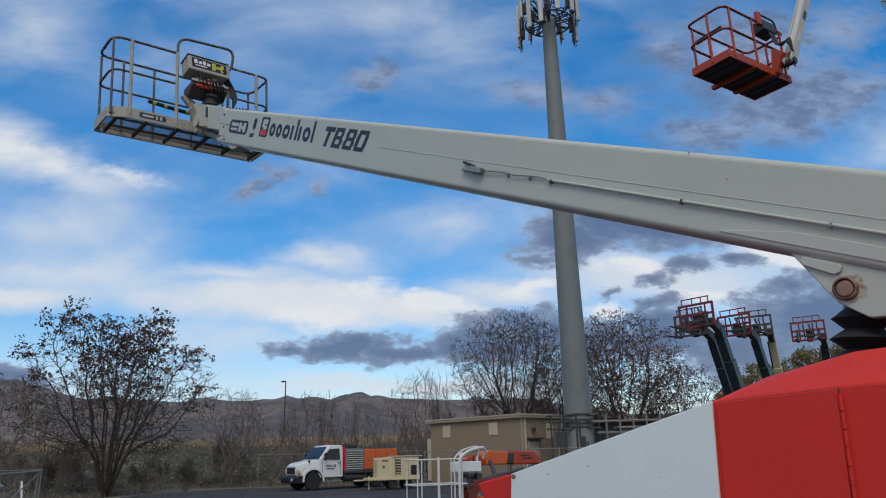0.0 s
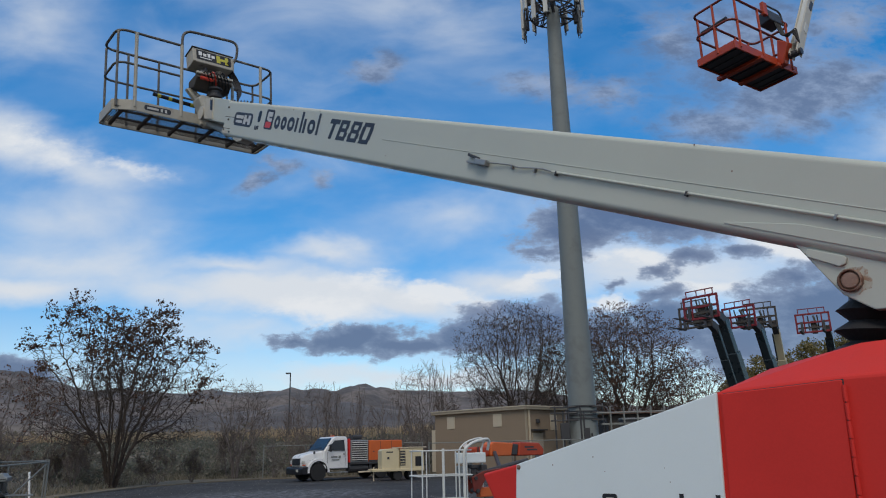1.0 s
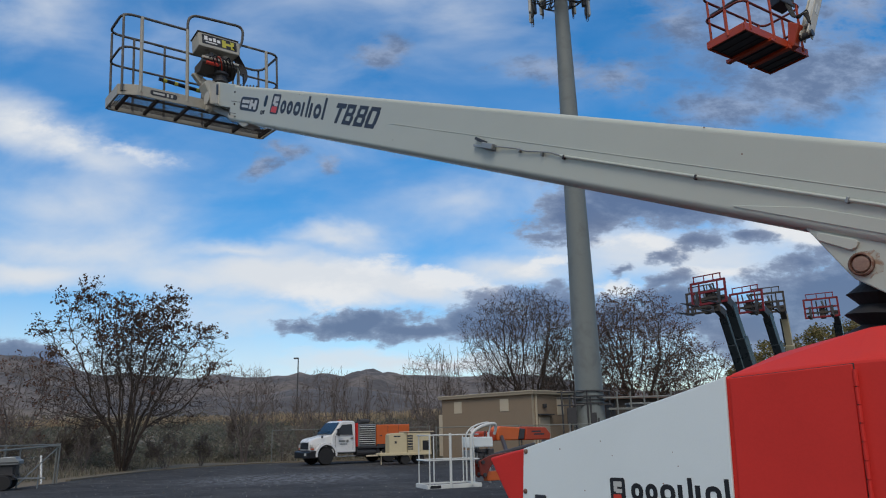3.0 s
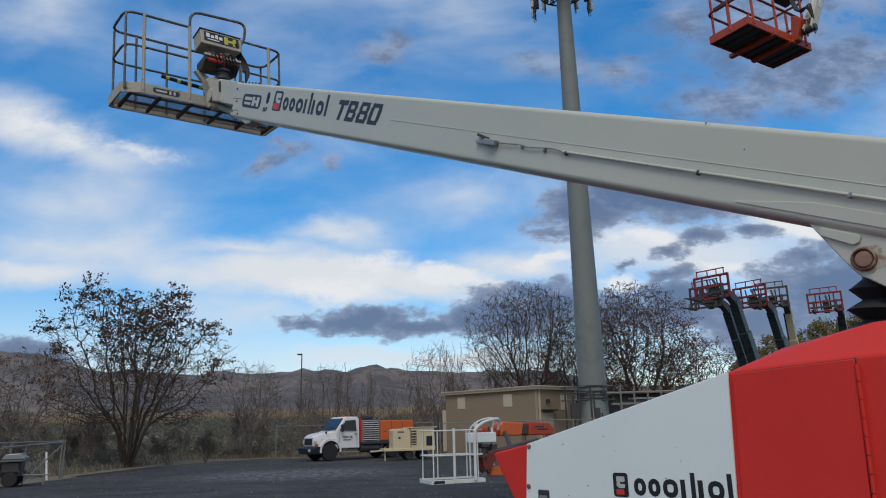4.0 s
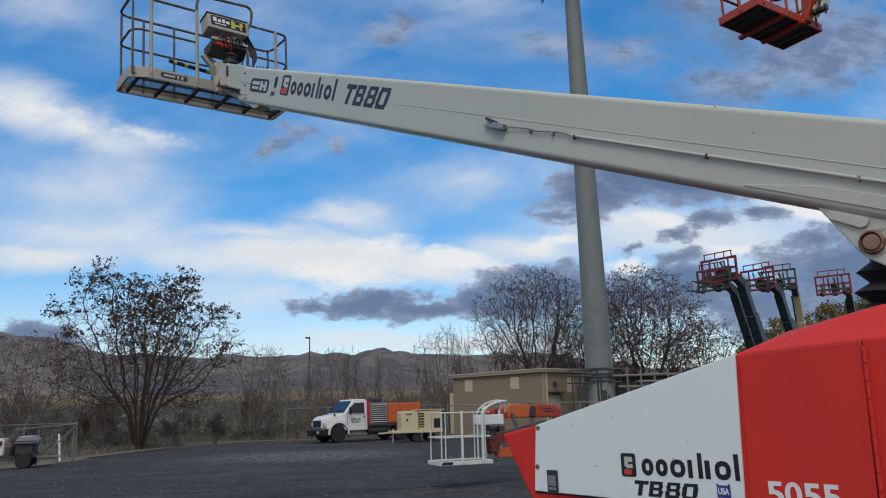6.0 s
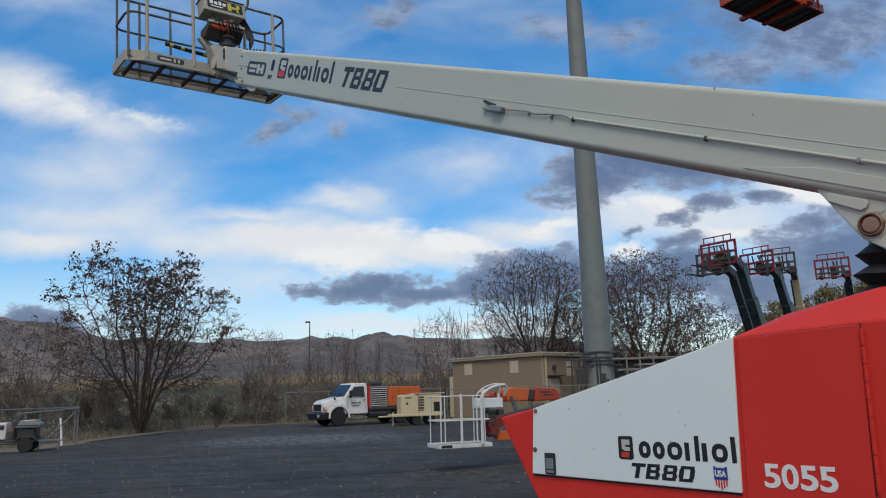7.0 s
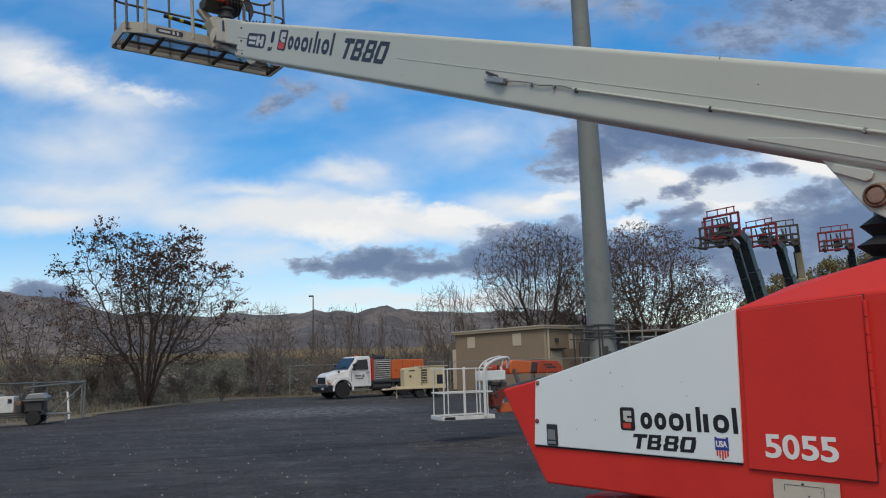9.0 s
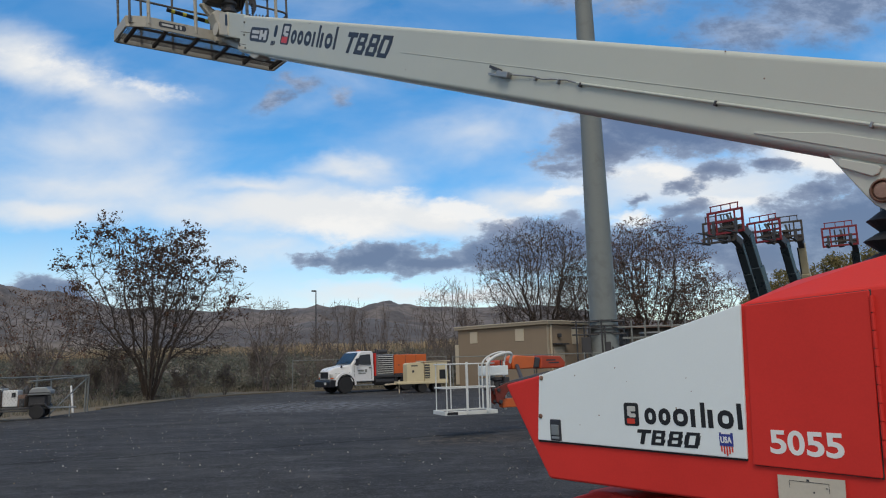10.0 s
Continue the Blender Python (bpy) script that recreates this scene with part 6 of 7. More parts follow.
def build_welder_trailer():
    M = Matrix.Translation((-15.15, 25.4, 0)) @ pose(0, 0, 0, 0, 0, 22) @ Matrix.Diagonal((0.8, 0.8, 0.8, 1))
    tr = thing("welder_trailer", M, "white and brown welding machine on a small trailer", "trailer")
    part("frame", solid((-3.0, -0.62, 0.42), (0.1, 0.62, 0.52), 0.02), DARK_STEEL, tr)
    part("tank_side", solid((-2.9, -0.56, 0.52), (-1.75, 0.56, 1.22), 0.03), RUST, tr, "brown side panel")
    part("cover", solid((-2.95, -0.60, 1.22), (-1.70, 0.60, 1.34), 0.03), GALV, tr)
    body = part("machine_body", solid((-1.72, -0.52, 0.56), (-1.12, 0.52, 1.26), 0.03), TRUCK_WHITE, tr, "white machine body")
    part("panel_window", solid((-1.36, -0.535, 0.96), (-1.20, -0.515, 1.16), 0.006), INK, body)
    part("side_box", solid((-1.12, -0.48, 0.52), (-0.85, 0.48, 1.05), 0.02), RUST, tr)
    lid = prism(bmesh.new(), [(-0.78, 1.02), (-0.70, 1.16), (-0.58, 1.34), (-0.02, 1.36), (0.06, 1.24), (0.16, 1.20), (0.16, 1.06), (0.06, 1.02)], -0.58, 0.58, 0.03)
    part("hood", lid, GALV, tr, "grey lifted hood")
    part("tool_chest", solid((-2.35, -0.60, 0.50), (-1.78, -0.565, 1.16), 0.01), SHED_WALL, tr, "tan plywood side")
    for x in (-2.30, -1.80):
        part("corner_post", solid((x, -0.615, 0.46), (x + 0.05, -0.60, 1.30), 0.005), DARK_STEEL, tr)
    part("fuel_can", solid((-1.06, -0.58, 0.54), (-0.86, -0.49, 0.90), 0.03), DARK_STEEL, tr)
    part("side_step", solid((-1.75, -0.74, 0.34), (-0.70, -0.56, 0.40), 0.01), DARK_STEEL, tr)
    part("work_light", bar((-0.60, -0.5, 1.34), (-0.60, -0.5, 1.52), 0.03, 8), DARK_STEEL, tr)
    part("engine", solid((-0.72, -0.45, 0.52), (-0.05, 0.45, 1.0), 0.04), DARK_STEEL, tr)
    part("hood_strip", solid((-0.74, -0.60, 1.10), (0.12, -0.58, 1.14)), DARK_STEEL, tr)
    part("control_panel", solid((-0.05, -0.40, 0.60), (0.02, 0.40, 0.98), 0.01), INK, tr)
    for x in (-0.95, -1.9, -2.5):
        part("gas_bottle", lathe(bmesh.new(), [(0.11, 0.52), (0.11, 1.28), (0.05, 1.38), (0.03, 1.44)], 12, Matrix.Translation((x, 0.3, 0))), DARK_STEEL, tr)
    for y in (-0.6, 0.6):
        part("mudguard", prism(bmesh.new(), [(-0.72, 0.50), (-0.62, 0.66), (-0.02, 0.66), (0.08, 0.50), (0.04, 0.50), (-0.04, 0.62), (-0.60, 0.62), (-0.68, 0.50)], y * 1.02 - 0.1, y * 1.02 + 0.1), DARK_STEEL, tr)
    for x in (-0.32, -2.2):
        for y in (-0.72, 0.72):
            simple_wheel(tr, x, y, 0.30, 0.2, DARK_STEEL)
    part("tow_bar", tube(bmesh.new(), [(0.1, 0.3, 0.45), (1.1, 0.0, 0.42), (0.1, -0.3, 0.45)], 0.035, 6), GALV, tr)
    part("jack_stand", bar((0.85, 0.05, 0.0), (0.85, 0.05, 0.55), 0.03, 6), GALV, tr)


build_welder_trailer()


def railed_platform(owner, P, hx, hy, steel, toe, rail_r=0.02, top=1.1, mid=0.58, rail_mat=None, posts=None):
    """A work platform's floor frame, posts and rails; x is the short way."""
    for lo, hi in (((-hx, -hy, 0), (-hx + 0.03, hy, toe)), ((hx - 0.03, -hy, 0), (hx, hy, toe)), ((-hx + 0.03, -hy, 0), (hx - 0.03, -hy + 0.03, toe)), ((-hx + 0.03, hy - 0.03, 0), (hx - 0.03, hy, toe))):
        part("toe_board", solid(lo, hi, 0.008), steel, owner, m=P)
    part("floor", solid((-hx + 0.03, -hy + 0.03, 0.03), (hx - 0.03, hy - 0.03, 0.05)), DARK_STEEL, owner, "dark floor plate", m=P)
    for z in (top, mid):
        loop = fillet([(-hx, -hy, z), (hx, -hy, z), (hx, hy, z), (-hx, hy, z)], 0.16, 5, closed=True)
        part("rail", tube(bmesh.new(), loop, rail_r, 8, closed=True), rail_mat or steel, owner, m=P)
    for x, y in posts or ((-hx, -hy + 0.16), (-hx, -0.28), (-hx, 0.35), (-hx, hy - 0.16), (hx, -hy + 0.16), (hx, -0.1), (hx, hy - 0.16), (0, hy), (0.05, -hy)):
        part("post", bar((x, y, 0.05), (x, y, top), rail_r, 7), steel, owner, m=P)


def build_second_lift():
    """A smaller lift topped by a row of orange hoods, the white platform hanging low from a red jib."""
    heading = math.degrees(math.atan2(0.37, 0.93))
    low = thing("low_boom_lift", Matrix.Translation((3.9, 20.9, 0)), "orange boom lift with a lowered white platform", "boom lift")
    inv = Matrix.Translation((-3.9, -20.9, 0))
    P = inv @ Matrix.Translation((-0.03, 15.72, 0.45)) @ pose(0, 0, 0, 0, 0, heading - 90)
    railed_platform(low, P @ Matrix.Translation((0, -0.13, 0)), 0.38, 0.60, LIFT_WHITE, 0.085, 0.014, 1.06, 0.56,
                    posts=((0.38, -0.55), (-0.38, -0.52), (-0.38, -0.18), (-0.38, 0.5), (0.0, 0.6)))
    for y in (-0.22, 1.0):
        part("post", bar((0.385 if y < 0 else -0.385, y, 0.02), (0.385 if y < 0 else -0.385, y, 1.10), 0.028, 10), LIFT_WHITE, low, "thick white post", m=P)
    arch = fillet([(0.40, 0.24, 0.05), (0.40, 0.24, 1.06), (0.40, 0.42, 1.20), (0.38, 0.66, 1.27), (0.30, 0.90, 1.28), (0.20, 0.88, 1.05)], 0.14, 5)
    part("guard_hoop", tube(bmesh.new(), arch, 0.032, 10), LIFT_WHITE, low, "thick white guard hoop", m=P)
    part("guard_hoop", tube(bmesh.new(), arch, 0.018, 8), LIFT_WHITE, low, m=P @ Matrix.Translation((-0.42, 0.06, 0.03)))
    console = part("control_box", solid((-0.52, 0.40, 0.78), (-0.24, 1.04, 1.00), 0.02), PANEL_WHITE, low, "white control box", m=P)
    part("panel_label", solid((-0.527, 0.76, 0.80), (-0.519, 0.88, 0.98)), RUST, console, "brown label", m=P)
    part("control_cover", solid((-0.50, 0.62, 1.00), (-0.28, 0.84, 1.10), 0.03), ORANGE_RED, console, m=P)
    for y in (0.50, 0.92, 0.98):
        part("joystick", bar(P @ Vector((-0.40, y, 1.0)), P @ Vector((-0.42, y + 0.02, 1.12)), 0.016, 7), INK, console)
    part("round_label", bar(P @ Vector((-0.44, 0.64, 1.16)), P @ Vector((-0.45, 0.64, 1.16)), 0.06, 14), DECAL_WHITE, low, "round white label")
    part("box_stand", bar(P @ Vector((-0.40, 0.72, 0.36)), P @ Vector((-0.40, 0.72, 0.80)), 0.05, 12), GALV, low)
    part("rotator", lathe(bmesh.new(), [(0.11, 0.0), (0.13, 0.03), (0.13, 0.09), (0.10, 0.12), (0.10, 0.22), (0.14, 0.24), (0.14, 0.30)], 18, P @ Matrix.Translation((-0.40, 0.80, 0.44))), DARK_STEEL, low, "dark platform rotator")
    part("valve_block", solid((-0.50, 0.42, 0.50), (-0.30, 0.60, 0.72), 0.02), GALV, low, m=P)
    part("valve_block", solid((-0.48, 0.94, 0.58), (-0.28, 1.08, 0.74), 0.02), DARK_STEEL, low, m=P)
    for k in range(4):
        hose = fillet([(-0.45, 0.46 + 0.05 * k, 0.62), (-0.58, 0.56 + 0.06 * k, 0.48 - 0.03 * k), (-0.50, 0.86 + 0.05 * k, 0.40), (-0.30, 1.12, 0.46 + 0.04 * k)], 0.12, 4)
        part("hose", tube(bmesh.new(), hose, 0.013, 6), BLACK_RUBBER, low, "black hydraulic hose", m=P)
    bars_of("label_bars", [(0, 0, 0.24, 0.058)], INK, low, P @ Matrix.Translation((0.381, -0.68, 0.012)) @ Matrix(((0, 0, 1, 0), (1, 0, 0, 0), (0, 1, 0, 0), (0, 0, 0, 1))))
    # Jib: red plates from the platform's end to the boom tip.
    Q = inv @ Matrix.Translation((0.50, 16.2, 0)) @ pose(0, 0, 0, 0, 0, 28)
    part("jib_plate", prism(bmesh.new(), [(-0.02, 0.66), (0.08, 0.58), (0.24, 0.84), (0.40, 0.96), (0.95, 1.06), (0.95, 1.14), (0.25, 1.06), (-0.06, 0.94)], -0.16, -0.10, 0.01), JIB_RED, low, m=Q)
    part("jib_plate", prism(bmesh.new(), [(-0.02, 0.66), (0.08, 0.58), (0.24, 0.84), (0.40, 0.96), (0.95, 1.06), (0.95, 1.14), (0.25, 1.06), (-0.06, 0.94)], 0.10, 0.16, 0.01), JIB_RED, low, m=Q)
    part("jib_beam", solid((0.16, -0.09, 0.52), (1.2, 0.09, 0.72), 0.02), ORANGE, low, m=Q)
    for x, z in ((0.02, 0.92), (0.30, 0.98), (0.06, 0.66)):
        part("jib_pin", bar(Q @ Vector((x, -0.20, z)), Q @ Vector((x, 0.20, z)), 0.04, 10), DARK_STEEL, low)
    part("jib_link", bar(Q @ Vector((0.9, 0, 0.68)), inv @ Vector((1.2, 18.75, 1.42)), 0.05, 10), DARK_STEEL, low)
    part("jib_cylinder", bar(Q @ Vector((0.15, 0, 1.0)), Q @ Vector((1.5, 0, 1.25)), 0.05, 10), DARK_STEEL, low)
    # Three orange hoods in a row, a dark block between two, then the base.
    B = inv @ Matrix.Translation((0.67, 18.6, 1.49)) @ pose(0, 0, 0, 0, 0, 37)
    boom = part("boom", prism(bmesh.new(), [(0.42, -0.16), (1.12, -0.16), (1.20, 0.16), (0.52, 0.20), (0.42, 0.14)], -0.16, 0.16, 0.03), ORANGE, low, "orange machine hood", m=B)
    part("front_hood", solid((-0.12, -0.12, -0.16), (0.40, 0.12, 0.08), 0.03), ORANGE_RED, low, m=B)
    part("hood_gap_block", prism(bmesh.new(), [(1.14, -0.14), (1.34, -0.14), (1.40, 0.12), (1.22, 0.14)], -0.14, 0.14, 0.02), DARK_STEEL, boom, m=B)
    cover = part("engine_hood", prism(bmesh.new(), [(1.36, -0.17), (2.25, -0.17), (2.30, -0.02), (2.12, 0.15), (1.42, 0.18)], -0.17, 0.17, 0.03), ORANGE_RED, low, "orange-red engine hood", m=B)
    bars_of("hood_bars", [(0.0, 0.07, 0.34, 0.11), (0.08, 0.0, 0.46, 0.04)], INK_GREY, cover, B @ Matrix.Translation((1.58, -0.172, -0.04)) @ pose(0, 0, 0, 90, 0, 0))
    part("turntable", solid((-1.35, -0.8, 0.95), (1.4, 0.8, 1.34), 0.06), GRIMY, low)
    part("chassis", solid((-1.3, -0.7, 0.40), (1.5, 0.7, 0.92), 0.04), DARK_STEEL, low)
    for x in (-1.0, 1.1):
        for y in (-0.95, 0.95):
            simple_wheel(low, x, y, 0.42, 0.3, ORANGE)


build_second_lift()


def build_third_lift():
    """The orange-red platform high overhead, on a white jib."""
    base = Vector((16.0, 14.5, 0))
    hi_lift = thing("raised_boom_lift", Matrix.Translation(base), "orange-red platform raised high on a white jib boom", "boom lift")
    inv = Matrix.Translation(-base)
    P = inv @ Matrix.Translation((5.66, 11.6, 8.05)) @ pose(0, 0, 0, 0, 0, 32.7 - 90)
    hx, hy = 0.39, 0.92
    railed_platform(hi_lift, P, hx, hy, ORANGE_RED, 0.15, 0.023, 1.02, 0.58, JIB_RED)
    for i in range(9):
        y = -0.80 + i * 0.2
        part("floor_rib", solid((-hx + 0.04, y - 0.012, 0.012), (hx - 0.04, y + 0.012, 0.03)), DARK_STEEL, hi_lift, m=P)
    for y in (0.28, -0.22):
        part("floor_bearer", solid((-hx - 0.10 if y < 0 else -hx, y - 0.05, -0.04), (hx + 0.05, y + 0.05, 0.03), 0.01), ORANGE_RED, hi_lift, m=P)
    part("entry_bar", bar(P @ Vector((-hx + 0.16, -hy + 0.02, 0.60)), P @ Vector((hx - 0.10, -hy + 0.02, 0.62)), 0.042, 10), INK, hi_lift, "black striped entry bar")
    box_m = P @ Matrix.Translation((hx - 0.05, 0.38, 0.87)) @ pose(0, 0, 0, 0, -10, 0)
    part("control_box", solid((-0.12, -0.19, 0.0), (0.12, 0.20, 0.24), 0.02), INK_GREY, hi_lift, "dark control box", m=box_m)
    part("document_box", solid((hx - 0.02, 0.05, 0.96), (hx + 0.05, 0.17, 1.22), 0.01), ORANGE_RED, hi_lift, m=P)
    hoop = fillet([(hx, 0.10, 0.95), (hx, 0.10, 1.22), (hx, 0.66, 1.22), (hx, 0.70, 0.95)], 0.12, 5)
    part("guard_hoop", tube(bmesh.new(), hoop, 0.018, 8), DARK_STEEL, hi_lift, m=P)
    part("mount_plate", prism(bmesh.new(), [(hx - 0.02, -0.02), (hx + 0.10, 0.0), (hx + 0.24, 0.36), (hx + 0.05, 0.50)], 0.30, 0.46, 0.015), ORANGE_RED, hi_lift, m=P)
    for k in range(4):
        o = 0.05 * k
        hose = fillet([(hx + 0.02, 0.35 + o, 0.95), (hx + 0.16, 0.30 + o, 0.5), (hx + 0.30, 0.40 + o, 0.58 + o), (hx + 0.34, 0.50, 0.35)], 0.12, 4)
        part("hose", tube(bmesh.new(), hose, 0.014, 6), BLACK_RUBBER, hi_lift, m=P)
    tip = P @ Vector((hx + 0.26, 0.46, 0.16))
    elbow = Vector((9.1, 13.4, 13.6)) - base
    way = (elbow - tip)
    J = look(tip, elbow)   # looks along -z
    reach = way.length
    for s in (1, -1):
        part("jib_side", solid((0.066 * s - 0.013, -0.10, -reach), (0.066 * s + 0.013, 0.10, 0.06), 0.01), CREAM_WHITE, hi_lift, "white jib beam", m=J)
    for k in range(4):
        part("jib_plate", solid((-0.085, -0.07, -0.9 - k * 0.75), (0.085, 0.03, -0.62 - k * 0.75), 0.008), DARK_STEEL if k % 2 else ANTENNA, hi_lift, m=J)
    part("jib_web", solid((-0.052, -0.06, -reach), (0.052, 0.07, -0.25), 0.01), ANTENNA, hi_lift, m=J)
    part("jib_cylinder", bar(J @ Vector((0, -0.14, -0.3)), J @ Vector((0, -0.14, -reach + 0.2)), 0.03, 10), DARK_STEEL, hi_lift)
    part("jib_knuckle", bar(tip - Vector((0.07, -0.09, 0)), tip + Vector((0.07, -0.09, 0)), 0.065, 14), DARK_STEEL, hi_lift)
    shoulder = Vector((15.0, 16.5, 6.0)) - base
    knee = Vector((0.3, 0.2, 1.6))
    part("upper_boom", bar(elbow, shoulder, 0.20, 10), PANEL_WHITE, hi_lift)
    part("lower_boom", bar(shoulder, knee, 0.24, 10), PANEL_WHITE, hi_lift)
    part("turntable", solid((-1.1, -1.0, 0.95), (1.4, 1.0, 1.6), 0.06), ORANGE_RED, hi_lift)
    part("chassis", solid((-1.4, -0.8, 0.40), (1.5, 0.8, 0.94), 0.04), DARK_STEEL, hi_lift)
    for x in (-1.1, 1.2):
        for y in (-0.98, 0.98):
            simple_wheel(hi_lift, x, y, 0.45, 0.34, ORANGE_RED)


build_third_lift()


def build_telehandler(M, tall, frame_mat, boom_mat, label):
    """x points where the forks point; the boom is raised steeply."""
    th = thing("telehandler", M, label, "telehandler", "telehandlers with raised booms")
    part("body", prism(bmesh.new(), [(-2.6, 0.75), (1.9, 0.75), (2.1, 1.1), (1.5, 1.45), (-1.6, 1.55), (-2.6, 1.85)], -0.85, 0.85, 0.05), boom_mat, th)
    cabin = part("cab", prism(bmesh.new(), [(-0.9, 1.2), (0.55, 1.2), (0.45, 2.0), (0.15, 2.5), (-0.85, 2.5)], 0.28, 1.05, 0.05), DARK_STEEL, th)
    part("cab_window", prism(bmesh.new(), [(-0.7, 1.6), (0.35, 1.6), (0.28, 2.0), (0.05, 2.38), (-0.7, 2.38)], 1.045, 1.06), GLASS, cabin)
    for x in (-1.6, 1.35):
        for y in (-0.95, 0.95):
            simple_wheel(th, x, y, 0.62, 0.42, SHED_PALE)
    foot, head = Vector((-1.36, 0.40, 1.75)), Vector((0.42, 0.40, tall - 0.50))
    way = head - foot
    J = look(foot, head)
    half = way.length
    part("boom_outer", solid((-0.18, -0.19, -half * 0.72), (0.18, 0.19, 0.25), 0.03), boom_mat, th, "raised boom section", m=J)
    part("boom_inner", solid((-0.14, -0.15, -half), (0.14, 0.15, -half * 0.65), 0.02), boom_mat, th, m=J)
    part("boom_hose", bar(J @ Vector((0.19, -0.1, -half * 0.1)), J @ Vector((0.17, -0.1, -half * 0.97)), 0.03, 6), BLACK_RUBBER, th)
    part("lift_cylinder", bar(Vector((-0.5, 0.40, 1.5)), foot.lerp(head, 0.42), 0.07, 10), GALV, th)
    part("boom_nose", prism(bmesh.new(), [(0.10, tall - 0.86), (0.40, tall - 0.80), (0.70, tall - 0.56), (0.95, tall - 0.46), (0.95, tall - 0.16), (0.62, tall - 0.24), (0.22, tall - 0.44), (0.08, tall - 0.62)], 0.28, 0.52, 0.02), DARK_STEEL, th)
    x0 = 0.95
    for y in (-0.85, 0.55):
        part("carriage_post", solid((x0, y - 0.04, tall - 0.45), (x0 + 0.07, y + 0.04, tall + 0.48), 0.008), frame_mat, th)
    for z in (-0.45, 0.0, 0.40):
        part("carriage_bar", solid((x0, -0.88, tall + z), (x0 + 0.07, 0.58, tall + z + 0.085), 0.008), frame_mat, th)
    for y in (-0.52, 0.24):
        part("carriage_plate", solid((x0 + 0.01, y - 0.03, tall - 0.42), (x0 + 0.05, y + 0.03, tall + 0.42), 0.006), frame_mat, th)
    part("tilt_mechanism", prism(bmesh.new(), [(x0 - 0.36, tall - 0.46), (x0 - 0.02, tall - 0.42), (x0 - 0.02, tall + 0.10), (x0 - 0.08, tall + 0.14), (x0 - 0.28, tall - 0.10)], -0.26, -0.02, 0.02), GRIMY, th, "dark tilt mechanism")
    for y in (-0.34, 0.06):
        part("tilt_link", bar((x0 - 0.20, y, tall - 0.30), (x0 + 0.02, y, tall + 0.36), 0.030, 8), GRIMY, th)
    for y in (-0.72, -0.28, 0.10, 0.40):
        part("backrest_post", solid((x0 + 0.01, y - 0.018, tall + 0.46), (x0 + 0.04, y + 0.018, tall + 0.70), 0.004), frame_mat, th)
    part("side_shift_bar", solid((x0 - 0.02, -0.80, tall - 0.24), (x0 + 0.03, 0.50, tall - 0.15), 0.006), GRIMY, th)
    part("backrest_bar", solid((x0, -0.75, tall + 0.68), (x0 + 0.05, 0.43, tall + 0.72), 0.006), frame_mat, th)
    part("carriage_cylinder", bar((0.6, 0.0, tall - 0.25), (x0, -0.1, tall + 0.35), 0.05, 8), GALV, th)
    for y in (-0.62, 0.30):
        part("fork", prism(bmesh.new(), [(x0 + 0.06, tall + 0.1), (x0 + 0.06, tall - 0.50), (x0 + 1.25, tall - 0.47), (x0 + 1.25, tall - 0.455), (x0 + 0.12, tall - 0.44), (x0 + 0.10, tall + 0.1)], y - 0.055, y + 0.055), DARK_STEEL, th)
    return th


for X, Z, d, fm, bmat, words in (
        (0.372, 0.190, 27.0, CARRIAGE_RED, BOOM_GREEN, "dark green telehandler with a red fork carriage raised high"),
        (0.362, 0.176, 29.0, GRIMY, BOOM_GREEN, "dark green telehandler with a dark fork carriage raised high"),
        (0.424, 0.174, 30.0, CARRIAGE_RED, BOOM_GREEN, "dark telehandler with a red fork carriage raised high"),
        (0.453, 0.172, 31.5, GRIMY, BOOM_SAND, "sand-coloured telehandler with a dark fork carriage raised high"),
        (0.528, 0.163, 33.0, CARRIAGE_RED, BOOM_GREEN, "dark telehandler with a red fork carriage among the others")):
    turn = 221 if X < 0.44 else 238
    carr = 0.98
    wx, wy, wz = X * d, d, EYE + Z * d
    ang = radians(turn)
    build_telehandler(Matrix.Translation((wx - carr * math.cos(ang), wy - carr * math.sin(ang), 0)) @ pose(0, 0, 0, 0, 0, turn), wz - 0.12, fm, bmat, words)


def build_lamp_post():
    lamp = thing("street_lamp", Matrix.Translation((-26.0, 120.0, 3.0)), "dark parking-lot lamp post with one flat head", "street lamp")
    part("pole", bar((0, 0, 0), (0, 0, 11.3), 0.13, 10, 0.09), DARK_STEEL, lamp)
    part("head", solid((-0.75, -0.2, 11.15), (0.05, 0.2, 11.4), 0.05), DARK_STEEL, lamp)


build_lamp_post()


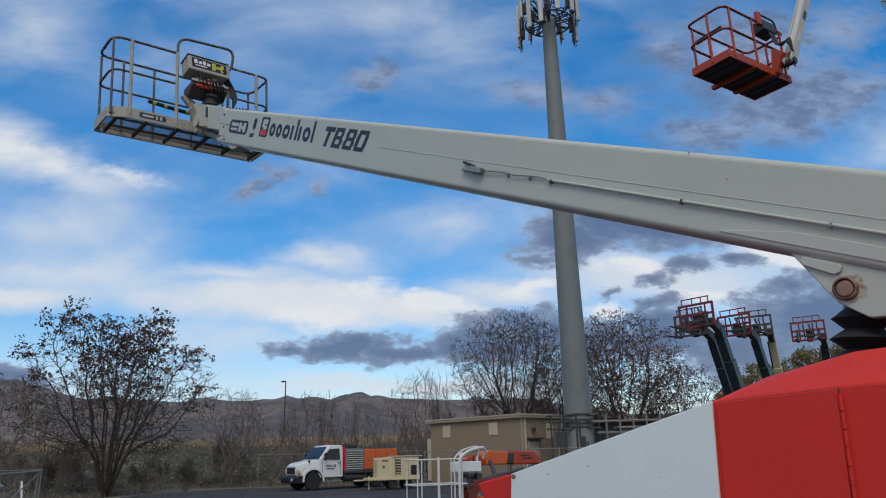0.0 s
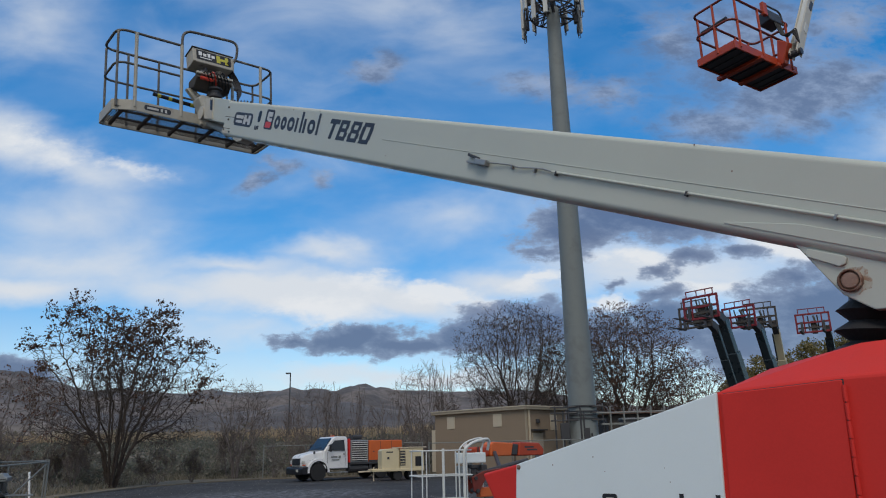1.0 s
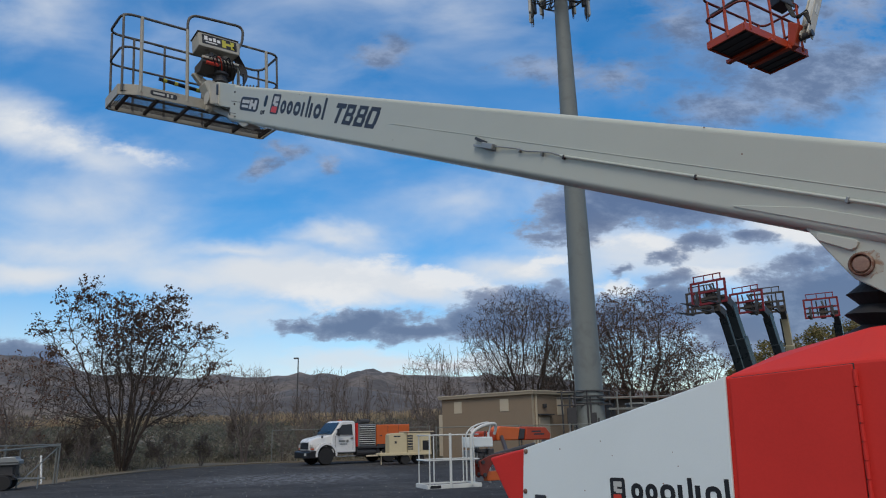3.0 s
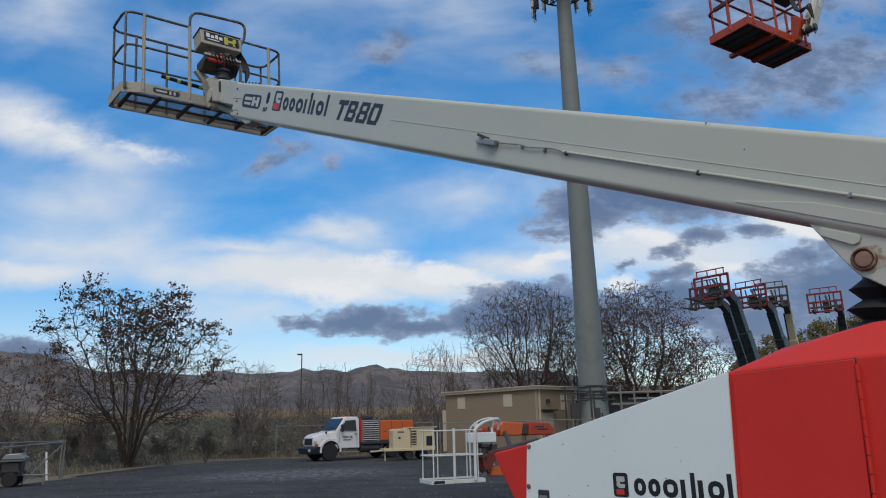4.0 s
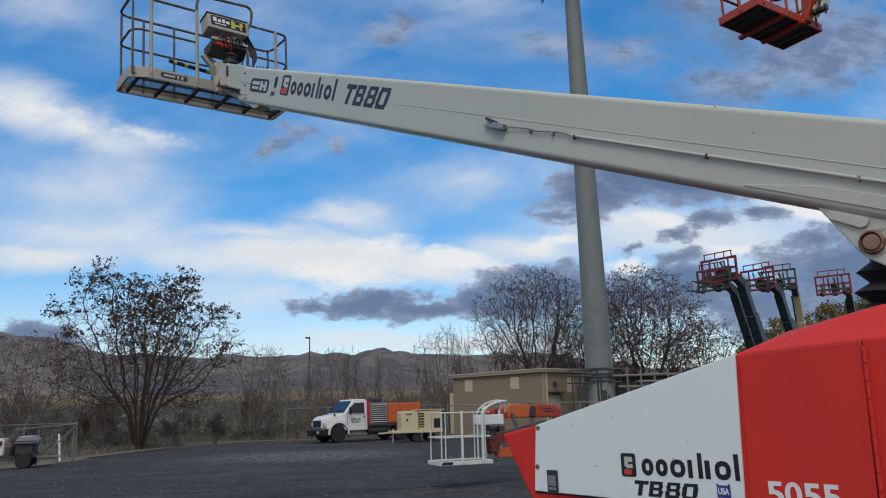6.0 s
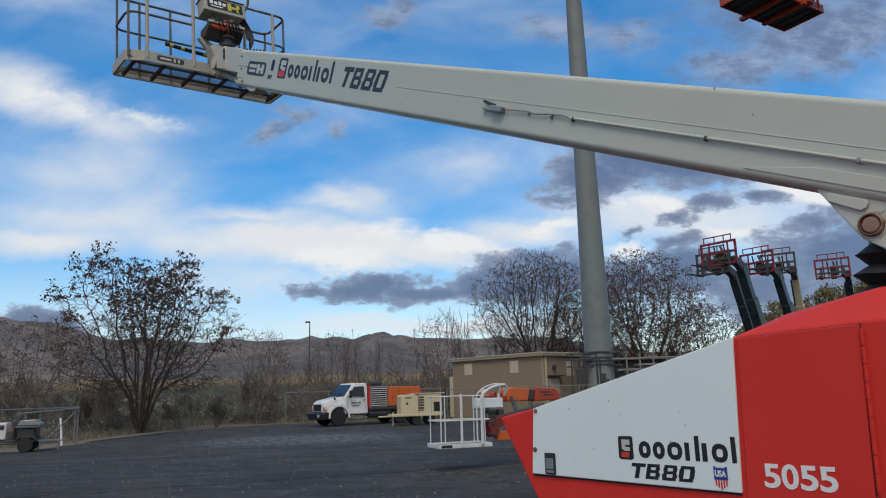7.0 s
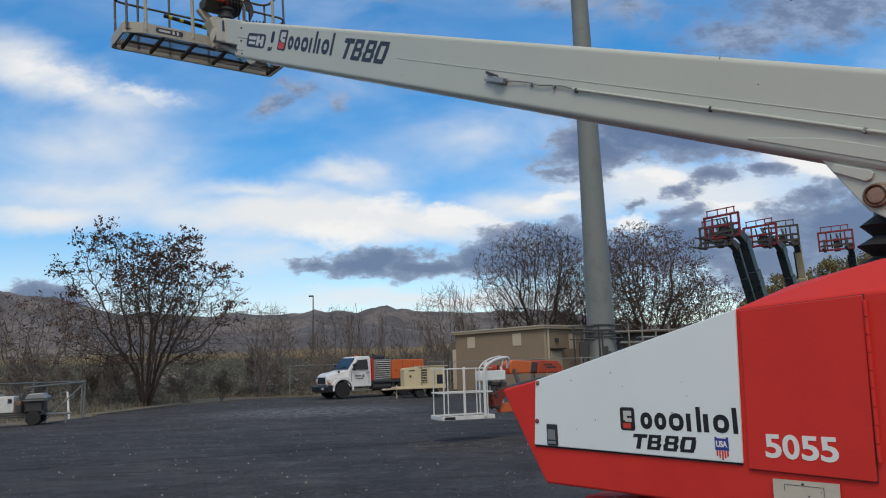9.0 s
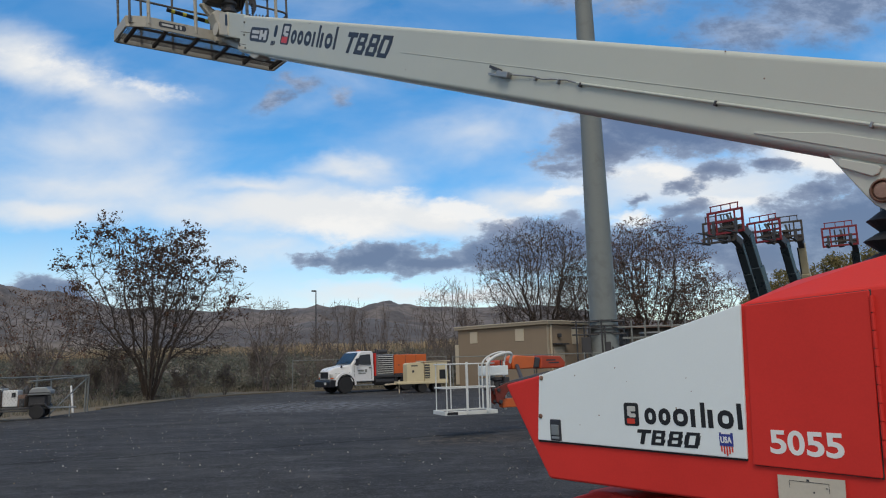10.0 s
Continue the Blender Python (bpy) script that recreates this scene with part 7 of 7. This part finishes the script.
def build_cable_bridge():
    """Posts, rails and cabinets of the cable bridge that runs off from the tower's foot."""
    br = thing("cable_bridge", Matrix.Translation((9.55, 42.0, 0)), "grey steel cable bridge on posts beside the tower", "cable bridge")
    for i in range(5):
        x = -0.1 + i * 0.78
        part("post", bar((x, 0, 0), (x, 0, 3.68 - 0.05 * (i % 2)), 0.05, 8), FENCE_STEEL, br)
    part("rail", bar((-0.9, 0, 3.30), (3.6, 0, 3.34), 0.045, 7), FENCE_STEEL, br)
    part("tray", solid((-0.6, 0.10, 2.62), (3.9, 0.55, 2.74), 0.02), FENCE_STEEL, br)
    cab = thing("equipment_cabinet", Matrix.Translation((11.2, 44.0, 0)), "dark equipment cabinet with a pale lid", "cabinet")
    part("body", solid((-0.7, -0.5, 0), (0.8, 0.5, 2.95), 0.03), DARK_STEEL, cab)
    part("lid", solid((-0.75, -0.55, 2.95), (0.85, 0.55, 3.05), 0.02), GALV, cab)
    shelter = thing("low_shelter", Matrix.Translation((14.0, 48.5, 0)), "low dark shelter with a brown roof edge", "shelter")
    part("wall", solid((-3.6, -1.5, 0), (6.5, 1.5, 3.42), 0.02), GRIMY, shelter)
    part("roof", prism(bmesh.new(), [(-4.0, 3.42), (6.9, 3.46), (6.9, 3.62), (-4.0, 3.56)], -1.9, 1.9, 0.02), PIN_FACE, shelter, "brown roof edge")


build_cable_bridge()

# ---- trees ----
FINEST = 0.011  # the thinnest twig's radius


def grow(rng, start, way, length, radius, depth, segs, tips, droop=0.0, fork=(2, 4), wander=0.16, shrink=(0.58, 0.80), spread=(22, 48)):
    """One branch: a few bent pieces, then smaller branches off its outer part."""
    pieces = 4 if depth > 1 else 3
    p, d = Vector(start), Vector(way).normalized()
    nodes = [(p.copy(), d.copy())]
    for i in range(pieces):
        d = (d + Vector((rng.gauss(0, wander), rng.gauss(0, wander), rng.gauss(0, wander) + 0.05 - droop))).normalized()
        q = p + d * (length / pieces)
        ra = max(radius * (1 - 0.55 * i / pieces), FINEST)
        rb = max(radius * (1 - 0.55 * (i + 1) / pieces), FINEST)
        segs.append((tuple(p), tuple(q), ra, rb))
        p = q
        nodes.append((p.copy(), d.copy()))
    if depth <= 1:
        tips.append((tuple(p), tuple(d)))
        tips.append((tuple(nodes[-2][0]), tuple(d)))
    if depth <= 0:
        return
    for k in range(rng.randint(*fork)):
        at = nodes[rng.choice((2, 3, 4, 4) if pieces == 4 else (1, 2, 3, 3))]
        axis = at[1].orthogonal().normalized()
        axis = Matrix.Rotation(rng.uniform(0, 2 * math.pi), 3, at[1]) @ axis
        d2 = Matrix.Rotation(radians(rng.uniform(*spread)), 3, axis) @ at[1]
        grow(rng, at[0], d2, length * rng.uniform(*shrink), radius * 0.50, depth - 1, segs, tips, droop, fork, wander, shrink, spread)


def build_tree(name, place, label, seed, stems, first, thick, depth, lean, leaf_mat, leaf_share, leaf_size, bark, fork=(2, 4),
               category="tree", group="", cluster=3, size=None, spread=(22, 48), shell=0.0, wander=0.16, rise=0.0, pad=1.9):
    """size: (width, height) to which the grown tree is fitted."""
    rng = random.Random(seed)
    segs, tips = [], []
    for i in range(stems):
        a = 2 * math.pi * (i + rng.uniform(-0.3, 0.3)) / stems
        tilt = radians(rng.uniform(*lean))
        way = Vector((math.cos(a) * math.sin(tilt), math.sin(a) * math.sin(tilt), math.cos(tilt)))
        grow(rng, (0.12 * math.cos(a) * (stems > 1), 0.12 * math.sin(a) * (stems > 1), -0.1), way, first * rng.uniform(0.8, 1.15), thick * rng.uniform(0.7, 1.1), depth, segs, tips, -rise, fork, wander, spread=spread)
    if size:
        ends = np.array([t[0] for t in tips])
        wide = np.percentile(np.abs(ends[:, :2]), 97, axis=0).mean() * 2
        kx, kz = size[0] / wide, size[1] / np.percentile(ends[:, 2], 99.5)
        segs = [((a[0] * kx, a[1] * kx, a[2] * kz), (b[0] * kx, b[1] * kx, b[2] * kz), ra, rb) for a, b, ra, rb in segs]
        tips = [((p[0] * kx, p[1] * kx, p[2] * kz), d) for p, d in tips]
        reach = lambda p: math.hypot(math.hypot(p[0], p[1]) / (size[0] / 2), max(p[2] - 0.45 * size[1], 0) / (0.55 * size[1]))
        segs = [sg for sg in segs if reach(sg[1]) < 1.06]
        tips = [tp for tp in tips if reach(tp[0]) < 1.06]
    tree = thing(name, Matrix.Translation(place), label, category, group)
    rods_mesh("trunk", segs, 5, bark, tree, "bare branching stems")
    nrng = np.random.default_rng(seed)
    spots, sizes = [], []
    for (p, d) in tips:
        outer = reach(p) if size else 1.0
        if outer < shell:
            continue
        if nrng.random() > leaf_share * (0.6 + 0.8 * (noise.noise((p[0] * 0.5, p[1] * 0.5, p[2] * 0.5 + seed)) + 0.3)):
            continue
        for _ in range(cluster):
            spots.append(tuple(np.array(p) + nrng.normal(0, leaf_size * pad, 3) * (1, 1, 0.6)))
            s = leaf_size * nrng.uniform(0.5, 1.3)
            sizes.append((s, s * nrng.uniform(0.4, 0.8)))
    if spots:
        scraps_mesh("crown", spots, sizes, nrng, leaf_mat, tree, "sparse withered leaves")
    return tree


def crown_points(rng, cnt, wide, tall, low, waist, flat):
    """Points that the branches reach for: a dome from height low to tall, widest at waist, uneven in outline."""
    out = []
    lobes = rng.uniform(0, 6.28, 3)
    while len(out) < cnt:
        x, y = rng.uniform(-1, 1, 2)
        z = rng.uniform(low, tall)
        a = math.atan2(y, x)
        if z > waist:
            k = (max(1 - ((z - waist) / (tall - waist)) ** flat, 0)) ** (1 / flat)
        else:
            k = 0.32 + 0.68 * ((z - low) / (waist - low)) ** 0.8
        k *= 1 + 0.12 * math.sin(3 * a + lobes[0]) + 0.10 * math.sin(2 * z + 5 * a + lobes[1])
        r = math.hypot(x, y)
        if r > k:
            continue
        if r < 0.45 * k and z < 0.8 * tall and rng.random() < 0.35:
            continue
        out.append((x * wide / 2, y * wide / 2, z))
    return np.array(out)


def lobed_points(rng, cnt, lobes, turn):
    """Points within a few rounded masses (across, deep, up, radius, radius upwards); turn: the way across, in degrees."""
    out = []
    share = np.array([lb[3] ** 2 * lb[4] for lb in lobes]) ** 0.75
    share /= share.sum()
    ca, sa = math.cos(radians(turn)), math.sin(radians(turn))
    while len(out) < cnt:
        u, v, z, r, rz = lobes[rng.choice(len(lobes), p=share)]
        d = rng.normal(size=3)
        d *= rng.uniform(0.2, 1.0) ** 0.45 / np.linalg.norm(d)
        u, v, z = u + d[0] * r, v + d[1] * r, z + d[2] * rz
        out.append((u * ca - v * sa, u * sa + v * ca, z))
    return np.array(out)


def reaching_tree(place, label, seed, wide, tall, low, waist, stems, thick, bark, leaf_mat, leaf_tips, leaf_size, cluster, cnt=650, flat=2.2, step=0.24, above=0.0, pad=1.7, twigs=3, lobes=None, turn=0.0, side_twigs=0.0, splay=1.0):
    """A tree whose branches grow towards points of its crown, then thicken from the tips down."""
    rng = np.random.default_rng(seed)
    goals = lobed_points(rng, cnt, lobes, turn) if lobes else crown_points(rng, cnt, wide, tall, low, waist, flat)
    nodes, parents = [], []
    for i in range(stems):
        a = 2 * math.pi * i / stems + rng.uniform(-0.4, 0.4)
        lean = rng.uniform(0.02, 0.34) * splay if stems > 1 else 0.03
        prev = -1
        for j in range(int(max(low, 0.8) * 1.1 / step) + 1):
            h = j * step
            r0 = 0.16 * (stems > 1) + lean * h * 0.45
            nodes.append((math.cos(a) * r0 + rng.normal(0, 0.015), math.sin(a) * r0 + rng.normal(0, 0.015), h - 0.1))
            parents.append(prev)
            prev = len(nodes) - 1
    alive = np.ones(len(goals), bool)
    pts = np.array(nodes)
    near_i = np.zeros(len(goals), int)
    near_d = np.full(len(goals), 1e9)

    def update(start):
        fresh = pts[start:]
        d = np.linalg.norm(goals[:, None, :] - fresh[None], axis=2)
        k = d.argmin(1)
        dm = d[np.arange(len(goals)), k]
        better = dm < near_d
        near_d[better] = dm[better]
        near_i[better] = k[better] + start

    update(0)
    for _ in range(140):
        live = np.nonzero(alive)[0]
        if not len(live):
            break
        pull = {}
        for g in live:
            way = goals[g] - pts[near_i[g]]
            pull.setdefault(int(near_i[g]), []).append(way / (np.linalg.norm(way) + 1e-6))
        start = len(pts)
        fresh = []
        for i, ways in pull.items():
            d = np.sum(ways, 0) / len(ways) + rng.normal(0, 0.16, 3) + (0, 0, 0.05)
            d /= np.linalg.norm(d) + 1e-6
            fresh.append(pts[i] + d * step)
            parents.append(i)
        pts = np.vstack([pts, fresh])
        update(start)
        alive &= near_d > step * 1.25
    total = len(pts)
    kids = [0] * total
    for p in parents:
        if p >= 0:
            kids[p] += 1
    load = np.zeros(total)
    for i in range(total - 1, -1, -1):
        if kids[i] == 0:
            load[i] = 1.0
        if parents[i] >= 0:
            load[parents[i]] += load[i]
    rad = FINEST * 0.85 * load ** 0.47
    rad *= np.where(rad > FINEST * 2, (thick / rad.max() - 1) * (rad / rad.max()) + 1, 1.0)
    segs, tips = [], []
    for i in range(total):
        p = parents[i]
        if p >= 0:
            segs.append((tuple(pts[p]), tuple(pts[i]), rad[p] if kids[p] < 2 else min(rad[p], rad[i] * 1.25), rad[i]))
        for _ in range(2 if side_twigs and p >= 0 and 2 < load[i] < 140 else 0):
            if rng.random() > side_twigs:
                continue
            d = rng.normal(0, 1, 3) + (0, 0, 0.5)
            d /= np.linalg.norm(d)
            mid = pts[i] + d * rng.uniform(0.25, 0.6)
            end = mid + (d + rng.normal(0, 0.3, 3)) * rng.uniform(0.25, 0.6)
            segs.append((tuple(pts[i]), tuple(mid), FINEST, FINEST * 0.75))
            segs.append((tuple(mid), tuple(end), FINEST * 0.75, FINEST * 0.5))
        if kids[i] == 0 and p >= 0:
            base = pts[i] - pts[p]
            base /= np.linalg.norm(base)
            for _ in range(twigs):
                d = base + rng.normal(0, 0.55, 3) + (0, 0, 0.15)
                d /= np.linalg.norm(d)
                mid = pts[i] + d * rng.uniform(0.22, 0.50)
                end = mid + (d + rng.normal(0, 0.22, 3)) * rng.uniform(0.15, 0.40)
                segs.append((tuple(pts[i]), tuple(mid), FINEST * 0.8, FINEST * 0.7))
                segs.append((tuple(mid), tuple(end), FINEST * 0.7, FINEST * 0.55))
                tips.append(end)
    tree = thing("tree", Matrix.Translation(place), label, "tree")
    rods_mesh("trunk", segs, 5, bark, tree, "bare branching stems")
    spots, sizes = [], []
    for p in tips:
        patch = noise.noise((p[0] * 0.45, p[1] * 0.45, p[2] * 0.45 + seed)) + 0.5
        high = min(max((p[2] - above + 1.2) / 2.4, 0.62 * (math.hypot(p[0], p[1]) > 0.40 * wide and p[2] > 0.6 * above), 0.03), 1.0) if above else 1.0
        if rng.random() > leaf_tips * high * (0.4 + 1.2 * patch):
            continue
        for _ in range(cluster):
            spots.append(tuple(p + rng.normal(0, leaf_size * pad, 3) * (1, 1, 0.55)))
            s = leaf_size * rng.uniform(0.5, 1.3)
            sizes.append((s, s * rng.uniform(0.4, 0.8)))
    if spots:
        scraps_mesh("crown", spots, sizes, rng, leaf_mat, tree, "sparse withered leaves")


YARD_TREE = [
    (-2.4, 0.0, 8.4, 1.2, 1.3), (-3.9, 0.4, 7.1, 0.9, 0.7), (-0.6, -0.6, 8.2, 1.2, 1.0), (1.4, -0.4, 8.3, 1.3, 1.1), (3.6, 0.2, 7.3, 0.9, 0.8),
    (4.3, -0.3, 5.9, 0.8, 0.6), (3.8, -0.6, 4.8, 1.0, 0.8), (0.4, 0.0, 5.7, 3.0, 2.0), (-3.1, -0.3, 5.1, 1.2, 1.1), (-3.8, 0.5, 3.6, 0.9, 0.7),
    (2.3, 0.8, 3.3, 2.0, 1.4), (-1.8, -0.8, 3.2, 2.0, 1.4), (0.4, 1.6, 6.4, 2.5, 1.8)]
reaching_tree((-17.95, 39.6, 0), "broad many-stemmed tree with withered brown leaves at its branch ends", 19, 8.6, 9.6, 1.9, 6.4, 15, 0.085, BARK, LEAF_BROWN, 0.66, 0.092, 13,
              cnt=4600, above=7.2, twigs=3, pad=1.6, lobes=YARD_TREE, turn=23.6, side_twigs=0.6, splay=3.2)
reaching_tree((6.2, 60.0, 0.3), "leafless spreading tree behind the shed", 21, 10.6, 12.8, 2.8, 7.0, 2, 0.30, BARK, LEAF_RUSSET, 0.14, 0.06, 4, cnt=3000, twigs=5, side_twigs=0.3)
reaching_tree((11.2, 65.0, 0.4), "leafless tree behind the tower", 24, 8.5, 10.4, 2.2, 6.0, 2, 0.22, BARK, LEAF_RUSSET, 0.20, 0.065, 5, cnt=1500, twigs=4)
reaching_tree((14.9, 59.0, 0.3), "tree with thin reddish-brown leaves behind the tower", 33, 9.4, 12.4, 2.0, 6.6, 3, 0.20, BARK, LEAF_RUSSET, 0.62, 0.07, 8, cnt=2800, twigs=4, side_twigs=0.2)
reaching_tree((20.6, 62.0, 0.5), "small tree with a few brown leaves", 35, 8.0, 8.0, 1.2, 4.6, 4, 0.12, BARK, LEAF_RUSSET, 0.50, 0.07, 6, cnt=1100, twigs=4)
reaching_tree((-20.6, 33.5, 0.1), "small tree with rust-brown leaves beyond the fence", 51, 5.0, 5.2, 0.8, 3.4, 5, 0.05, TWIG, LEAF_RUSSET, 0.5, 0.06, 8, cnt=600)
reaching_tree((-13.9, 48.4, 0.1), "small bare tree beyond the fence", 52, 5.2, 6.0, 0.9, 3.6, 4, 0.06, TWIG, LEAF_BROWN, 0.08, 0.05, 3, cnt=600)
reaching_tree((-9.6, 52.5, 0.2), "small bare tree beyond the fence", 53, 4.6, 5.8, 0.9, 3.6, 4, 0.06, TWIG, LEAF_BROWN, 0.06, 0.05, 3, cnt=500)
reaching_tree((-1.8, 58.0, 0.3), "small bare tree beyond the fence", 54, 5.6, 7.8, 1.0, 4.6, 4, 0.08, TWIG, LEAF_BROWN, 0.10, 0.05, 3, cnt=650)
build_tree("tree", (33.0, 72.0, 0.8), "rounded tree with thin olive-yellow leaves", 41, 6, 4.2, 0.15, 5, (8, 38), LEAF_OLIVE, 1.8, 0.14, TWIG, (2, 4), cluster=9, size=(11, 9.0))
build_tree("tree", (40.0, 73.0, 0.8), "rounded tree with thin olive-yellow leaves", 42, 6, 4.6, 0.15, 5, (8, 38), LEAF_OLIVE, 1.8, 0.14, TWIG, (2, 4), cluster=9, size=(11, 11.0))

sapling_rng = random.Random(77)
for i in range(22):
    t = i / 21
    x = -15.5 + 19.5 * t + sapling_rng.uniform(-0.7, 0.7)
    y = 51 + sapling_rng.uniform(0, 5)
    if x > -1.5:
        y += 8
    tall = sapling_rng.uniform(4.2, 6.6) * (1.35 if x > -1.5 else 1)
    build_tree("sapling", (x, y, bank_height(x, y) - 0.05), "thin bare sapling on the bank", 100 + i, sapling_rng.randint(2, 4), 2.6, 0.035, 3,
               (4, 18), LEAF_BROWN, 0.7, 0.04, TWIG, (2, 3), "sapling", "bare saplings along the fence", 3, (2.6, tall), (14, 36))
for i, (x, y, h) in enumerate(((-19.2, 38.0, 2.2), (-21.0, 42.0, 3.0), (-23.0, 37.0, 3.2), (-15.2, 44.0, 2.0), (-18.6, 31.0, 1.8), (-14.8, 50.0, 3.6))):
    build_tree("bush", (x, y, bank_height(x, y) - 0.05), "tangled bare brown bush beyond the fence", 200 + i, 7, 1.4, 0.03, 4, (10, 50), SCRUB, 0.35, 0.05, TWIG, (2, 4), "bush", "bushes beyond the fence", 3, (h * 0.8, h), (15, 40))
for i, (x, y, h) in enumerate(((-16.4, 41.6, 2.4), (-20.6, 38.6, 2.2))):
    build_tree("bush", (x, y, bank_height(x, y) - 0.05), "tangled bare brown bush beyond the fence", 500 + i, 8, 1.4, 0.022, 4, (8, 52), SCRUB, 0.2, 0.05, TWIG, (2, 4), "bush", "bushes beyond the fence", 3, (h * 0.9, h), (15, 40))
scrub_rng = random.Random(9)
for i in range(12):
    if i < 9:
        x, y, h = -13.5 + i * 1.6 + scrub_rng.uniform(-0.5, 0.5), 49.2 + scrub_rng.uniform(0, 4), scrub_rng.uniform(2.2, 3.6)
    else:
        x, y, h = -20.5 - scrub_rng.uniform(0, 5), 29 + (i - 9) * 4.4, scrub_rng.uniform(1.8, 2.8)
    build_tree("bush", (x, y, bank_height(x, y) - 0.05), "tangled bare brown bush beyond the fence", 300 + i, 6, 1.4, 0.025, 4, (10, 55), SCRUB, 0.3, 0.05, TWIG, (2, 3), "bush", "bushes beyond the fence", 3, (h, h), (15, 42))

back_rng = random.Random(31)
for i in range(6):
    x = 0.5 + i * 4.3 + back_rng.uniform(-0.6, 0.6)
    y = 58 + back_rng.uniform(0, 8)
    tall = back_rng.uniform(4.6, 6.8)
    build_tree("sapling", (x, y, bank_height(x, y) - 0.05), "thin bare sapling on the bank", 400 + i, 5, 3.0, 0.045, 4,
               (5, 30), LEAF_BROWN, 0.3, 0.05, TWIG, (2, 4), "sapling", "bare saplings along the fence", 3, (tall * 0.55, tall), (14, 38))
